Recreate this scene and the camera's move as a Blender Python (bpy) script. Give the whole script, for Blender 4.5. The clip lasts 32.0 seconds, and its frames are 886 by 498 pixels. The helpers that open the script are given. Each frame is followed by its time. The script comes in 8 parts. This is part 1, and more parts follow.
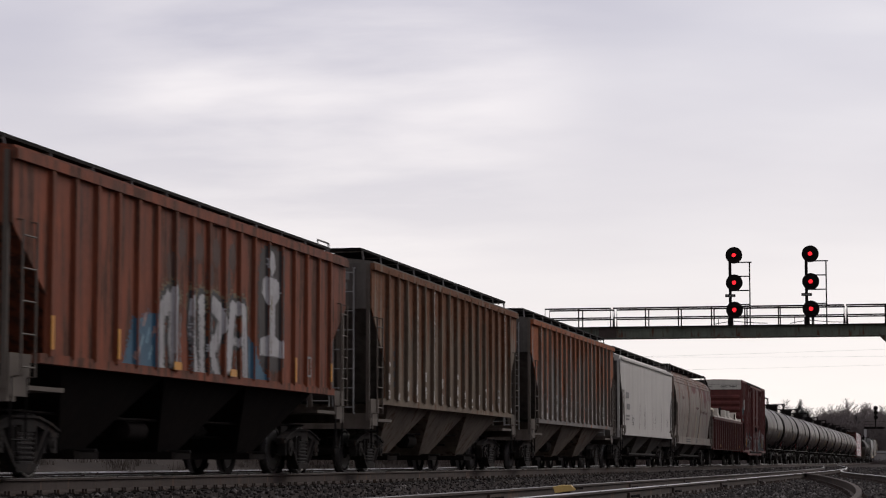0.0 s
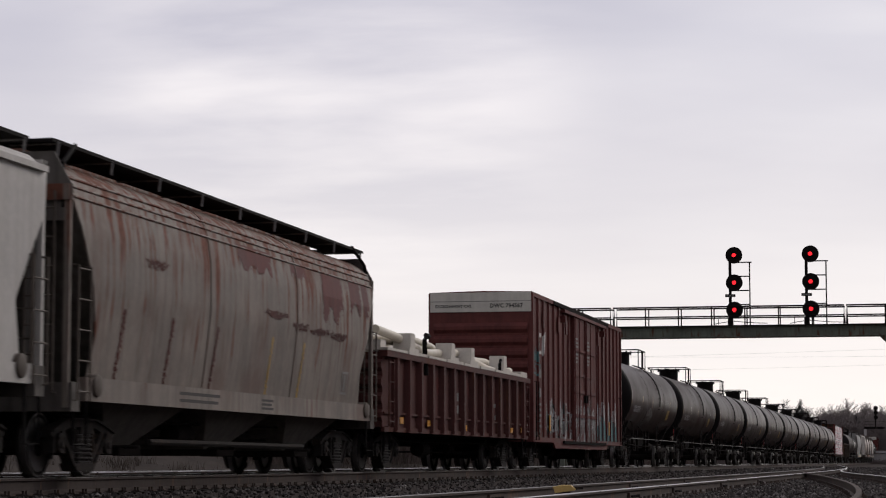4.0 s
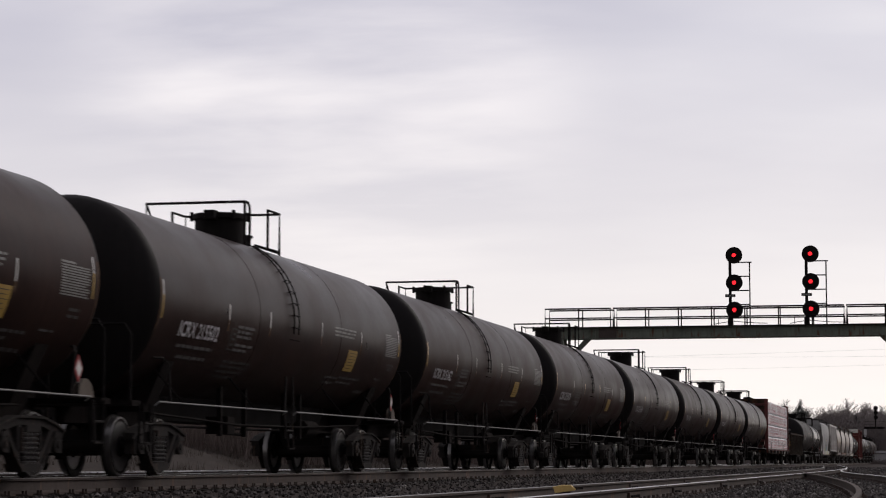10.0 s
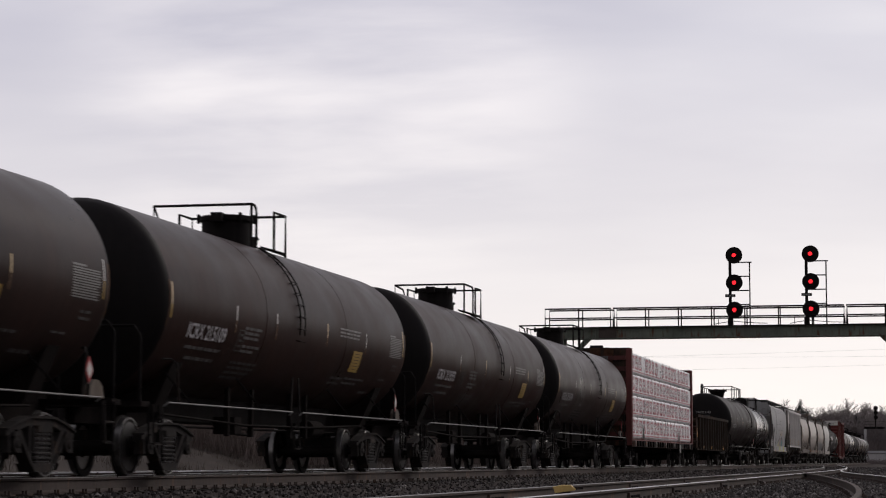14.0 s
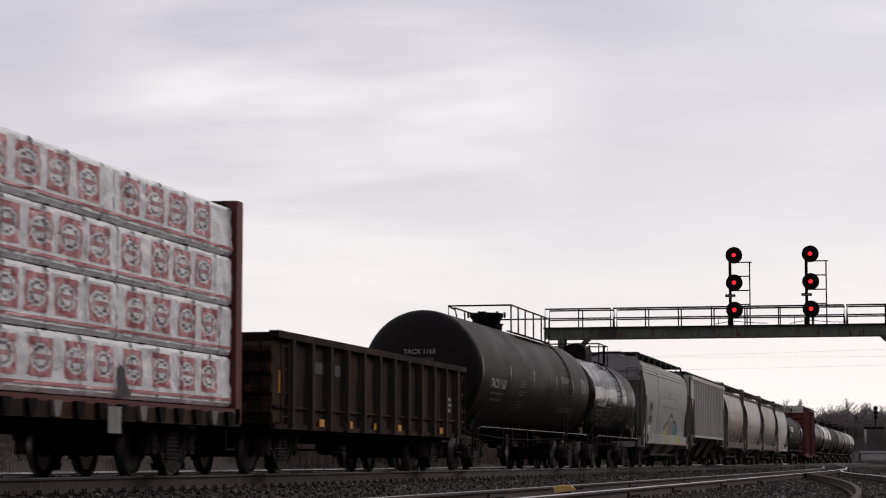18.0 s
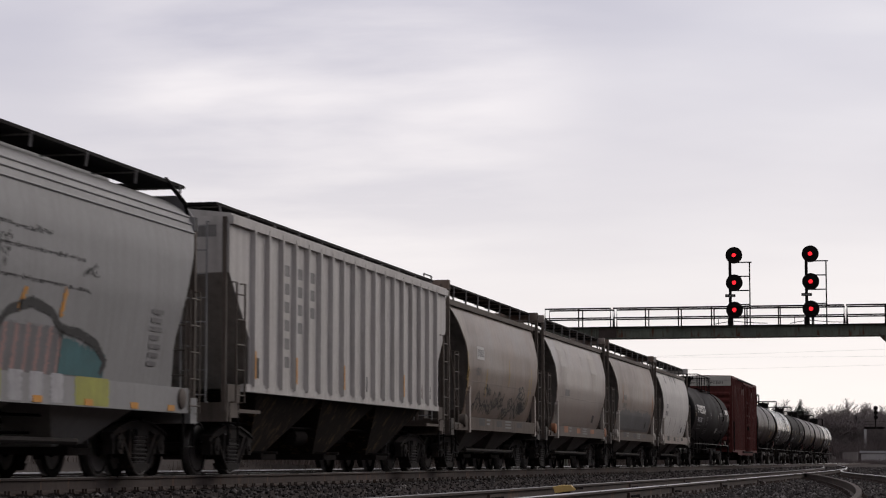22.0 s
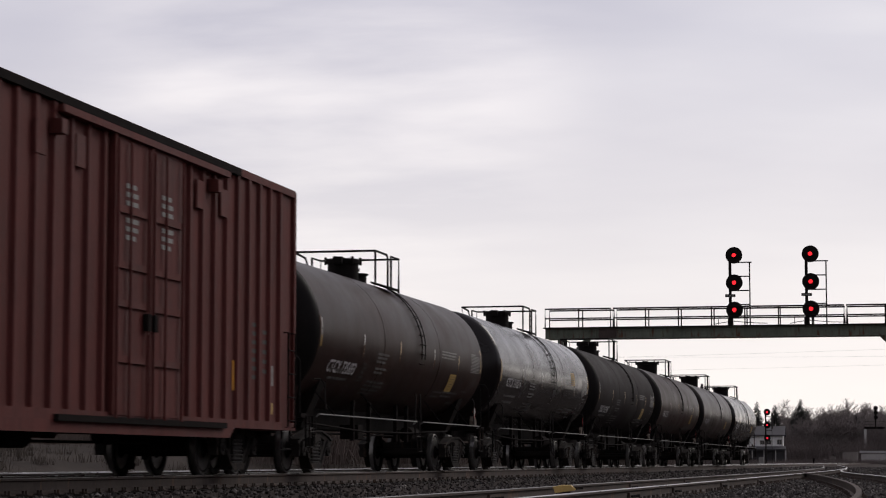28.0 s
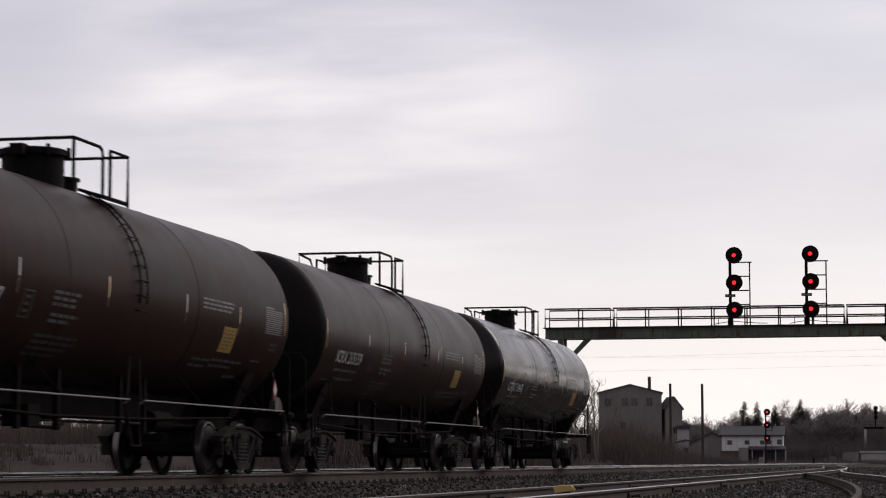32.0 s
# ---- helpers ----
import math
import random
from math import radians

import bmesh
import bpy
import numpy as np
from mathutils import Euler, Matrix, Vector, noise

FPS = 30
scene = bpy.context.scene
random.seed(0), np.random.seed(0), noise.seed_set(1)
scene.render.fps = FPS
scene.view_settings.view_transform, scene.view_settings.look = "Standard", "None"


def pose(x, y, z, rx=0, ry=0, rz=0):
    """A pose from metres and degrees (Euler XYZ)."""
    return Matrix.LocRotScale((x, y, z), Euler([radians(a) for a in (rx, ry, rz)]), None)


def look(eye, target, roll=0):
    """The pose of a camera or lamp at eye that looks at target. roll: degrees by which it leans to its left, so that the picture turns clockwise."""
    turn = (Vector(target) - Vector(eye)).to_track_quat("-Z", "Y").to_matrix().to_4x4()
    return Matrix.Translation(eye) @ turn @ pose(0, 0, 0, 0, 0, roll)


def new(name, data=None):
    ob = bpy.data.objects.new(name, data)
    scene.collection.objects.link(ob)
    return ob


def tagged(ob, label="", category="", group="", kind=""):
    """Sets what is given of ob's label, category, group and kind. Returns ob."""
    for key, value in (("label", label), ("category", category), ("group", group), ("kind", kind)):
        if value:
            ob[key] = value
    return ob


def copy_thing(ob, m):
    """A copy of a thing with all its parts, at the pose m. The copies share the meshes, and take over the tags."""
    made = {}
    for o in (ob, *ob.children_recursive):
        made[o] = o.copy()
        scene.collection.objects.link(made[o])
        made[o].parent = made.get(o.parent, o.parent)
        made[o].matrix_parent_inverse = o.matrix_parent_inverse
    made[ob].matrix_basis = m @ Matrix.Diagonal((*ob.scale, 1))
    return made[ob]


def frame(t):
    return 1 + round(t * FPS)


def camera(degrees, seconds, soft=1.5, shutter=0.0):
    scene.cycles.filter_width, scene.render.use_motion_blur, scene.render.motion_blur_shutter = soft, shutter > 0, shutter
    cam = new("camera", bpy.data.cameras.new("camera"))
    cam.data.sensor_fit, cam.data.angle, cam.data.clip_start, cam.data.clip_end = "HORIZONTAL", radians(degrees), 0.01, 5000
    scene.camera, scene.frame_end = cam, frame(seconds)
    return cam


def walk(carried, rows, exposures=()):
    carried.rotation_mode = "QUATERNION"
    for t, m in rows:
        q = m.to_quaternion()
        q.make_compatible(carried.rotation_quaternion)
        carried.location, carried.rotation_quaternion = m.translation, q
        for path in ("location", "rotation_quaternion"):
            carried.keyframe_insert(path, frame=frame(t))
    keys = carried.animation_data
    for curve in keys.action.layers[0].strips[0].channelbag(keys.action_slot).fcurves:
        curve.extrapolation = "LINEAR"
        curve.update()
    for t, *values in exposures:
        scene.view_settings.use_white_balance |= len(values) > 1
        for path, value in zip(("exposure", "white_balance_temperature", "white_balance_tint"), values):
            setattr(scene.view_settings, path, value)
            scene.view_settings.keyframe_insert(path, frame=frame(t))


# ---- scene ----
# ---- camera ----
cam = camera(22.534, 32.0, soft=1.1, shutter=0.2)
EYE = pose(0, 0, 0.22, 95.464, 0, 12.434)
walk(cam, [(0, EYE), (32, EYE)])

TRACK = -12.904          # centre line of the train's track; rail tops lie at z = 0
SPEED = 17.95            # metres a second, towards -y
END = 32.0


# ---- world and sun ----
def make_world():
    w = bpy.data.worlds.new("overcast_sky")
    w.use_nodes = True
    scene.world = w
    nt = w.node_tree
    nt.nodes.clear()
    N, L = nt.nodes.new, nt.links.new
    out, bg = N("ShaderNodeOutputWorld"), N("ShaderNodeBackground")
    sky = N("ShaderNodeTexSky")
    sky.sky_type, sky.sun_disc = "NISHITA", False
    sky.sun_elevation, sky.sun_rotation = radians(32), radians(35)
    tc, sep = N("ShaderNodeTexCoord"), N("ShaderNodeSeparateXYZ")
    L(tc.outputs["Generated"], sep.inputs[0])
    zc = N("ShaderNodeMath"); zc.operation = "MAXIMUM"; zc.inputs[1].default_value = 0.0
    L(sep.outputs[2], zc.inputs[0])
    zo = N("ShaderNodeMath"); zo.operation = "ADD"; zo.inputs[1].default_value = 0.11
    L(zc.outputs[0], zo.inputs[0])
    dv = []
    for i in (0, 1):
        d = N("ShaderNodeMath"); d.operation = "DIVIDE"
        L(sep.outputs[i], d.inputs[0]); L(zo.outputs[0], d.inputs[1]); dv.append(d)
    com = N("ShaderNodeCombineXYZ")
    L(dv[0].outputs[0], com.inputs[0]); L(dv[1].outputs[0], com.inputs[1])
    com.inputs[2].default_value = 9.1
    mp = N("ShaderNodeMapping")
    mp.inputs["Rotation"].default_value = (0, 0, radians(-18))
    mp.inputs["Scale"].default_value = (0.50, 0.62, 1)
    L(com.outputs[0], mp.inputs[0])
    n1 = N("ShaderNodeTexNoise"); n1.inputs["Scale"].default_value = 0.85; n1.inputs["Detail"].default_value = 5
    n1.inputs["Roughness"].default_value = 0.48; n1.inputs["Distortion"].default_value = 0.15
    L(mp.outputs[0], n1.inputs["Vector"])
    r1 = N("ShaderNodeValToRGB")
    e = r1.color_ramp.elements
    e[0].position, e[0].color = 0.44, (0.545, 0.525, 0.600, 1)
    e[1].position, e[1].color = 0.72, (0.93, 0.885, 0.885, 1)
    m = e.new(0.58); m.color = (0.665, 0.640, 0.697, 1)
    L(n1.outputs["Fac"], r1.inputs[0])
    # thin bright wisps where the sun's glow comes through the upper cloud
    glow_dir = N("ShaderNodeVectorMath"); glow_dir.operation = "DOT_PRODUCT"
    glow_dir.inputs[1].default_value = (-0.262, 0.949, 0.172)
    L(tc.outputs["Generated"], glow_dir.inputs[0])
    lobe = N("ShaderNodeMapRange"); lobe.interpolation_type = "SMOOTHSTEP"
    lobe.inputs["From Min"].default_value, lobe.inputs["From Max"].default_value = 0.990, 0.9998
    L(glow_dir.outputs["Value"], lobe.inputs["Value"])
    mp2 = N("ShaderNodeMapping")
    mp2.inputs["Rotation"].default_value = (0, 0, radians(-16)); mp2.inputs["Scale"].default_value = (0.9, 1.3, 1)
    L(com.outputs[0], mp2.inputs[0])
    n2 = N("ShaderNodeTexNoise"); n2.inputs["Scale"].default_value = 1.6; n2.inputs["Detail"].default_value = 6
    n2.inputs["Roughness"].default_value = 0.5; n2.inputs["Distortion"].default_value = 0.1
    L(mp2.outputs[0], n2.inputs["Vector"])
    wisp = N("ShaderNodeMapRange"); wisp.inputs["From Min"].default_value, wisp.inputs["From Max"].default_value = 0.36, 0.68
    L(n2.outputs["Fac"], wisp.inputs["Value"])
    amt = N("ShaderNodeMath"); amt.operation = "MULTIPLY_ADD"; amt.inputs[1].default_value = 0.75; amt.inputs[2].default_value = 0.16
    L(lobe.outputs[0], amt.inputs[0])
    amt2 = N("ShaderNodeMath"); amt2.operation = "MULTIPLY"
    L(amt.outputs[0], amt2.inputs[0]); L(wisp.outputs[0], amt2.inputs[1])
    veil = N("ShaderNodeMixRGB"); veil.inputs[2].default_value = (0.93, 0.875, 0.885, 1)
    L(amt2.outputs[0], veil.inputs[0]); L(r1.outputs[0], veil.inputs[1])
    # towards the horizon the cloud thins to a warm white
    r2 = N("ShaderNodeValToRGB")
    e = r2.color_ramp.elements
    e[0].position, e[0].color = 0.0, (1, 1, 1, 1)
    e[1].position, e[1].color = 0.19, (0, 0, 0, 1)
    L(zc.outputs[0], r2.inputs[0])
    dim = N("ShaderNodeMath"); dim.operation = "MULTIPLY"; dim.inputs[1].default_value = 0.95
    L(r2.outputs[0], dim.inputs[0])
    mx = N("ShaderNodeMixRGB"); mx.inputs[2].default_value = (1.0, 0.93, 0.895, 1)
    L(dim.outputs[0], mx.inputs[0]); L(veil.outputs[0], mx.inputs[1])
    sc = N("ShaderNodeMixRGB"); sc.blend_type = "MULTIPLY"; sc.inputs[0].default_value = 1
    sc.inputs[2].default_value = (0.10, 0.10, 0.10, 1)
    L(sky.outputs[0], sc.inputs[1])
    fin = N("ShaderNodeMixRGB"); fin.inputs[0].default_value = 0.93
    L(sc.outputs[0], fin.inputs[1]); L(mx.outputs[0], fin.inputs[2])
    # dims the unseen southern sky, behind the camera, so faces turned there go darker
    south_dim = N("ShaderNodeMapRange"); south_dim.interpolation_type = "SMOOTHSTEP"
    for k, v in (("From Min", -0.75), ("From Max", 0.55), ("To Min", 0.62), ("To Max", 1.0)):
        south_dim.inputs[k].default_value = v
    L(sep.outputs[1], south_dim.inputs["Value"])
    thick = N("ShaderNodeMixRGB"); thick.blend_type = "MULTIPLY"; thick.inputs[0].default_value = 1
    L(fin.outputs[0], thick.inputs[1]); L(south_dim.outputs[0], thick.inputs[2])
    L(thick.outputs[0], bg.inputs[0]); bg.inputs[1].default_value = 1.09
    L(bg.outputs[0], out.inputs[0])


make_world()
sun_data = bpy.data.lights.new("sun", "SUN")
sun_data.energy, sun_data.angle, sun_data.color = 1.0, radians(25), (1.0, 0.93, 0.86)
sun = new("sun", sun_data)
sun.matrix_world = look((0, 0, 50), (-0.48 * 50, -0.69 * 50, 50 - 0.53 * 50))


# ---- materials ----
def principled(name):
    m = bpy.data.materials.new(name)
    m.use_nodes = True
    return m, m.node_tree, m.node_tree.nodes["Principled BSDF"]


def paint(name, col, rough=0.55, dark=0.6, rust=0.0, rust_col=(0.12, 0.045, 0.02), grime=0.3, metal=0.0,
          zlow=None, zhigh=None, streak=0.35, bump=0.15, spec=0.4, scale=1.0, coat=0.0, grime_col=(0.02, 0.018, 0.016), tint=None, patch=None):
    """Weathered paint: cloudy fading, upright streaks of rust and grime, fine relief. zlow..zhigh: heights between which the rust grows."""
    m, nt, b = principled(name)
    N, L = nt.nodes.new, nt.links.new
    tc, oi = N("ShaderNodeTexCoord"), N("ShaderNodeObjectInfo")
    off = N("ShaderNodeVectorMath"); off.operation = "SCALE"; off.inputs[0].default_value = (31.0, 17.0, 5.0)
    L(oi.outputs["Random"], off.inputs["Scale"])
    add = N("ShaderNodeVectorMath"); add.operation = "ADD"
    L(tc.outputs["Object"], add.inputs[0]); L(off.outputs[0], add.inputs[1])

    def noise_of(sx, sy, sz, detail, rgh=0.55):
        mp = N("ShaderNodeMapping"); mp.inputs["Scale"].default_value = (sx * scale, sy * scale, sz * scale)
        L(add.outputs[0], mp.inputs[0])
        n = N("ShaderNodeTexNoise"); n.inputs["Scale"].default_value = 1.0
        n.inputs["Detail"].default_value = detail; n.inputs["Roughness"].default_value = rgh
        L(mp.outputs[0], n.inputs["Vector"])
        return n.outputs["Fac"]

    def ramp(src, a, bb):
        r = N("ShaderNodeMapRange"); r.inputs["From Min"].default_value = a; r.inputs["From Max"].default_value = bb
        L(src, r.inputs["Value"])
        return r.outputs["Result"]

    def mix(fac, c1, c2):
        x = N("ShaderNodeMixRGB")
        if hasattr(fac, "is_linked"):
            L(fac, x.inputs[0])
        else:
            x.inputs[0].default_value = fac
        for i, c in ((1, c1), (2, c2)):
            if hasattr(c, "is_linked"):
                L(c, x.inputs[i])
            else:
                x.inputs[i].default_value = (*c, 1)
        return x.outputs[0]

    def math_of(op, a, bb):
        x = N("ShaderNodeMath"); x.operation = op
        for i, v in ((0, a), (1, bb)):
            if hasattr(v, "is_linked"):
                L(v, x.inputs[i])
            else:
                x.inputs[i].default_value = v
        return x.outputs[0]

    big = noise_of(0.7, 0.7, 0.9, 5)
    fine = noise_of(9, 9, 9, 6, 0.7)
    st = noise_of(5.5, 5.5, streak, 5, 0.6)
    c = mix(ramp(big, 0.3, 0.72), tuple(v * dark for v in col), col)
    c = mix(math_of("MULTIPLY", ramp(fine, 0.45, 0.75), 0.35), c, tuple(min(1, v * 1.25) for v in col))
    if patch:                        # large soft-edged worn or faded areas
        pn = noise_of(0.9, 0.55, 0.45, 6, 0.6)
        c = mix(math_of("MULTIPLY", ramp(pn, 0.50, 0.62), patch[1]), c, patch[0])
    g = math_of("MULTIPLY", ramp(st, 0.42, 0.72), grime)
    c = mix(g, c, grime_col)
    rf = None
    if rust > 0:
        src = math_of("ADD", math_of("MULTIPLY", math_of("SUBTRACT", st, 0.5), 1.25), math_of("ADD", math_of("MULTIPLY", big, 0.4), 0.35))
        if zlow is not None:
            sep = N("ShaderNodeSeparateXYZ"); L(tc.outputs["Object"], sep.inputs[0])
            zz = N("ShaderNodeMapRange"); zz.inputs["From Min"].default_value = zlow; zz.inputs["From Max"].default_value = zhigh
            zz.inputs["To Min"].default_value = -0.20; zz.inputs["To Max"].default_value = 0.13
            L(sep.outputs[2], zz.inputs["Value"])
            src = math_of("ADD", src, zz.outputs[0])
        rf = ramp(src, 0.72 - 0.3 * rust, 0.84 - 0.3 * rust)
        rc = mix(ramp(fine, 0.35, 0.7), rust_col, tuple(v * 2.1 for v in rust_col))
        c = mix(math_of("MULTIPLY", rf, 0.92), c, rc)
    L(c, b.inputs["Base Color"])
    rr = math_of("ADD", rough, math_of("MULTIPLY", math_of("SUBTRACT", big, 0.5), 0.35))
    if rf is not None:
        rr = math_of("MAXIMUM", rr, math_of("MULTIPLY", rf, 0.85))
    L(rr, b.inputs["Roughness"])
    b.inputs["Metallic"].default_value = metal
    b.inputs["Specular IOR Level"].default_value = spec
    b.inputs["Coat Weight"].default_value = coat
    if tint:
        b.inputs["Specular Tint"].default_value = (*tint, 1)
    b.inputs["Coat Roughness"].default_value = 0.25
    bp = N("ShaderNodeBump"); bp.inputs["Strength"].default_value = bump; bp.inputs["Distance"].default_value = 0.02
    L(math_of("ADD", fine, math_of("MULTIPLY", big, 1.5)), bp.inputs["Height"])
    L(bp.outputs[0], b.inputs["Normal"])
    return m


def glow(name, col, strength):
    m, nt, b = principled(name)
    b.inputs["Base Color"].default_value = (*[c * 0.4 for c in col], 1)
    b.inputs["Emission Color"].default_value = (*col, 1)
    b.inputs["Emission Strength"].default_value = strength
    return m


M = {}
M["tank"] = paint("tank_black", (0.0385, 0.0212, 0.0178), rough=0.36, dark=0.5, grime=0.4, grime_col=(0.012, 0.0087, 0.0086), spec=0.030, bump=0.05, tint=(1.0, 0.86, 0.80))
M["tank_brown"] = paint("tank_brown_black", (0.0365, 0.0215, 0.0185), rough=0.34, dark=0.5, grime=0.4, grime_col=(0.015, 0.0102, 0.0096), spec=0.045, bump=0.05, tint=(1.0, 0.86, 0.80))
M["tank_matt"] = paint("tank_matt_black", (0.0175, 0.0130, 0.0135), rough=0.6, dark=0.6, grime=0.35, grime_col=(0.020, 0.0135, 0.0128), spec=0.03)
M["tank_long"] = paint("tank_soot_black", (0.0245, 0.0165, 0.0150), rough=0.45, dark=0.5, grime=0.4, grime_col=(0.013, 0.0098, 0.0094), spec=0.03, bump=0.05, tint=(1.0, 0.88, 0.82))
M["tank_gloss"] = paint("tank_gloss_black", (0.011, 0.0082, 0.0084), rough=0.23, dark=0.7, grime=0.15, grime_col=(0.020, 0.015, 0.0145), spec=0.22, bump=0.012)
# a darker, more neutral black than the barrel paints
M["tank_head"] = paint("darker_head_paint", (0.0125, 0.0108, 0.0108), rough=0.5, dark=0.7, grime=0.3, grime_col=(0.018, 0.0145, 0.0135), spec=0.06, bump=0.05)
M["under"] = paint("underframe_black", (0.0125, 0.0100, 0.0097), rough=0.85, grime=0.4, grime_col=(0.022, 0.0165, 0.0145), spec=0.03)
M["truck"] = paint("truck_iron", (0.029, 0.0252, 0.0240), rough=0.85, rust=0.3, rust_col=(0.036, 0.026, 0.021), spec=0.08, scale=2)
M["wheel"] = paint("wheel_steel", (0.019, 0.0156, 0.0148), rough=0.7, grime=0.3, spec=0.05, scale=2)
M["tread"] = paint("bright_tread", (0.24, 0.23, 0.225), rough=0.35, metal=0.8, grime=0.3)
M["spring"] = paint("spring_steel", (0.060, 0.054, 0.051), rough=0.5, grime=0.4, spec=0.25, scale=3)
M["rail_dull"] = paint("dull_rail_head", (0.13, 0.117, 0.108), rough=0.45, metal=0.6, grime=0.4, dark=0.7, scale=0.6)
M["rail_head"] = paint("rail_head", (0.42, 0.40, 0.39), rough=0.30, metal=0.85, grime=0.35, dark=0.75, scale=0.6)
M["rail_web"] = paint("rail_web", (0.085, 0.068, 0.061), rough=0.85, rust=0.3, rust_col=(0.075, 0.050, 0.038), spec=0.12)
M["tie"] = paint("tie_wood", (0.04, 0.033, 0.028), rough=0.9, dark=0.5, grime=0.3, spec=0.15, streak=4, scale=2)
M["hop_orange"] = paint("faded_orange_paint", (0.255, 0.073, 0.037), rough=0.7, dark=0.5, rust=0.62, rust_col=(0.058, 0.026, 0.017), grime=0.7, spec=0.15, streak=0.5)
M["hop_brown"] = paint("rusted_brown_paint", (0.215, 0.166, 0.122), rough=0.75, dark=0.55, rust=0.82, rust_col=(0.092, 0.037, 0.018), zlow=1.4, zhigh=4.4, grime=0.45, spec=0.12, streak=0.25)
M["hop_rust"] = paint("rusted_pale_grey_paint", (0.23, 0.21, 0.197), rough=0.75, dark=0.65, rust=0.93, rust_col=(0.165, 0.050, 0.019), zlow=1.2, zhigh=4.0, grime=0.3, spec=0.12, streak=0.22)
# the orange again with less rust and grime: ribs coloured as if lit
M["rib_orange"] = paint("lit_worn_orange_rib_paint", (0.24, 0.068, 0.032), rough=0.7, dark=0.6, rust=0.45, rust_col=(0.06, 0.028, 0.018), grime=0.4, spec=0.15)
M["hop_bay"] = paint("grimy_hopper_bay", (0.195, 0.158, 0.130), rough=0.8, dark=0.5, grime=0.45, rust=0.3, rust_col=(0.05, 0.027, 0.016), spec=0.12)
# grime plus the shade of the end recesses, both put into this darker colour
M["hop_end"] = paint("grimy_shaded_end_sheet", (0.140, 0.126, 0.114), rough=0.75, dark=0.6, grime=0.5, spec=0.2)
M["block"] = paint("yellow_block_paint", (0.74, 0.51, 0.17), rough=0.6, dark=0.8, grime=0.2, scale=3)
M["hop_ribs"] = paint("rib_grey_paint", (0.19, 0.158, 0.128), rough=0.75, dark=0.55, rust=0.62, rust_col=(0.085, 0.036, 0.018), zlow=1.6, zhigh=4.4, grime=0.4, spec=0.2)
M["hop_white"] = paint("dirty_white_paint", (0.50, 0.48, 0.45), rough=0.6, dark=0.82, grime=0.22, grime_col=(0.14, 0.10, 0.07), spec=0.3)
M["hop_tan"] = paint("pale_rusty_paint", (0.25, 0.215, 0.185), rough=0.65, dark=0.65, rust=0.62, rust_col=(0.095, 0.034, 0.021), zlow=1.4, zhigh=5.0, grime=0.5, grime_col=(0.05, 0.04, 0.033), spec=0.25, patch=((0.13, 0.075, 0.058), 0.6))
M["hop_grey"] = paint("light_grey_paint", (0.27, 0.265, 0.26), rough=0.6, dark=0.85, grime=0.2, grime_col=(0.10, 0.085, 0.07), spec=0.35)
M["hop_pale"] = paint("pale_grey_paint", (0.54, 0.515, 0.485), rough=0.6, dark=0.8, grime=0.32, grime_col=(0.13, 0.10, 0.08), spec=0.3)
M["hop_beige"] = paint("beige_grey_paint", (0.250, 0.190, 0.152), rough=0.40, dark=0.6, grime=0.5, grime_col=(0.07, 0.046, 0.033), spec=0.3, streak=1.2, patch=((0.140, 0.102, 0.080), 0.7))
M["hop_silver"] = paint("silver_grey_paint", (0.315, 0.260, 0.225), rough=0.36, dark=0.6, grime=0.45, grime_col=(0.09, 0.065, 0.05), spec=0.45, streak=1.2, patch=((0.19, 0.150, 0.126), 0.7))
M["box_brown"] = paint("oxide_brown_paint", (0.135, 0.0430, 0.0390), rough=0.6, dark=0.65, grime=0.4, grime_col=(0.038, 0.016, 0.015), spec=0.12)
M["box_red"] = paint("oxide_red_paint", (0.118, 0.0330, 0.0290), rough=0.65, dark=0.65, grime=0.45, grime_col=(0.033, 0.0115, 0.010), spec=0.10)
M["gon_brown"] = paint("oxide_gondola_paint", (0.098, 0.0335, 0.0300), rough=0.65, dark=0.55, grime=0.45, rust=0.3, rust_col=(0.06, 0.023, 0.014), spec=0.12)
M["gon_dark"] = paint("dark_rusty_gondola_paint", (0.026, 0.0182, 0.0145), rough=0.85, dark=0.5, rust=0.42, rust_col=(0.034, 0.016, 0.009), grime=0.3, spec=0.05, patch=((0.070, 0.046, 0.032), 0.7))
M["hop_post"] = paint("grimy_post_paint", (0.135, 0.112, 0.094), rough=0.7, dark=0.6, grime=0.5, grime_col=(0.04, 0.03, 0.024), spec=0.2)
M["hop_sill"] = paint("grimy_sill_paint", (0.135, 0.108, 0.088), rough=0.7, dark=0.55, grime=0.6, grime_col=(0.035, 0.025, 0.020), spec=0.15)
M["hop_worn"] = paint("chalky_worn_paint", (0.40, 0.36, 0.32), rough=0.5, dark=0.75, grime=0.5, grime_col=(0.22, 0.18, 0.15), spec=0.35, streak=1.2)
M["rib_brown"] = paint("rusted_rib_paint", (0.150, 0.110, 0.078), rough=0.75, dark=0.5, rust=0.72, rust_col=(0.072, 0.029, 0.014), zlow=1.4, zhigh=4.4, grime=0.4, spec=0.12)
# near-black base, used for the bays of the pale ribbed hopper
M["bay_dark"] = paint("near_black_bay", (0.032, 0.025, 0.020), rough=0.8, dark=0.5, grime=0.5, rust=0.4, rust_col=(0.06, 0.04, 0.026), spec=0.08)
M["gon_worn"] = paint("scuffed_gondola_post", (0.046, 0.035, 0.027), rough=0.85, dark=0.45, rust=0.5, rust_col=(0.016, 0.010, 0.008), grime=0.4, spec=0.08, scale=1.5)
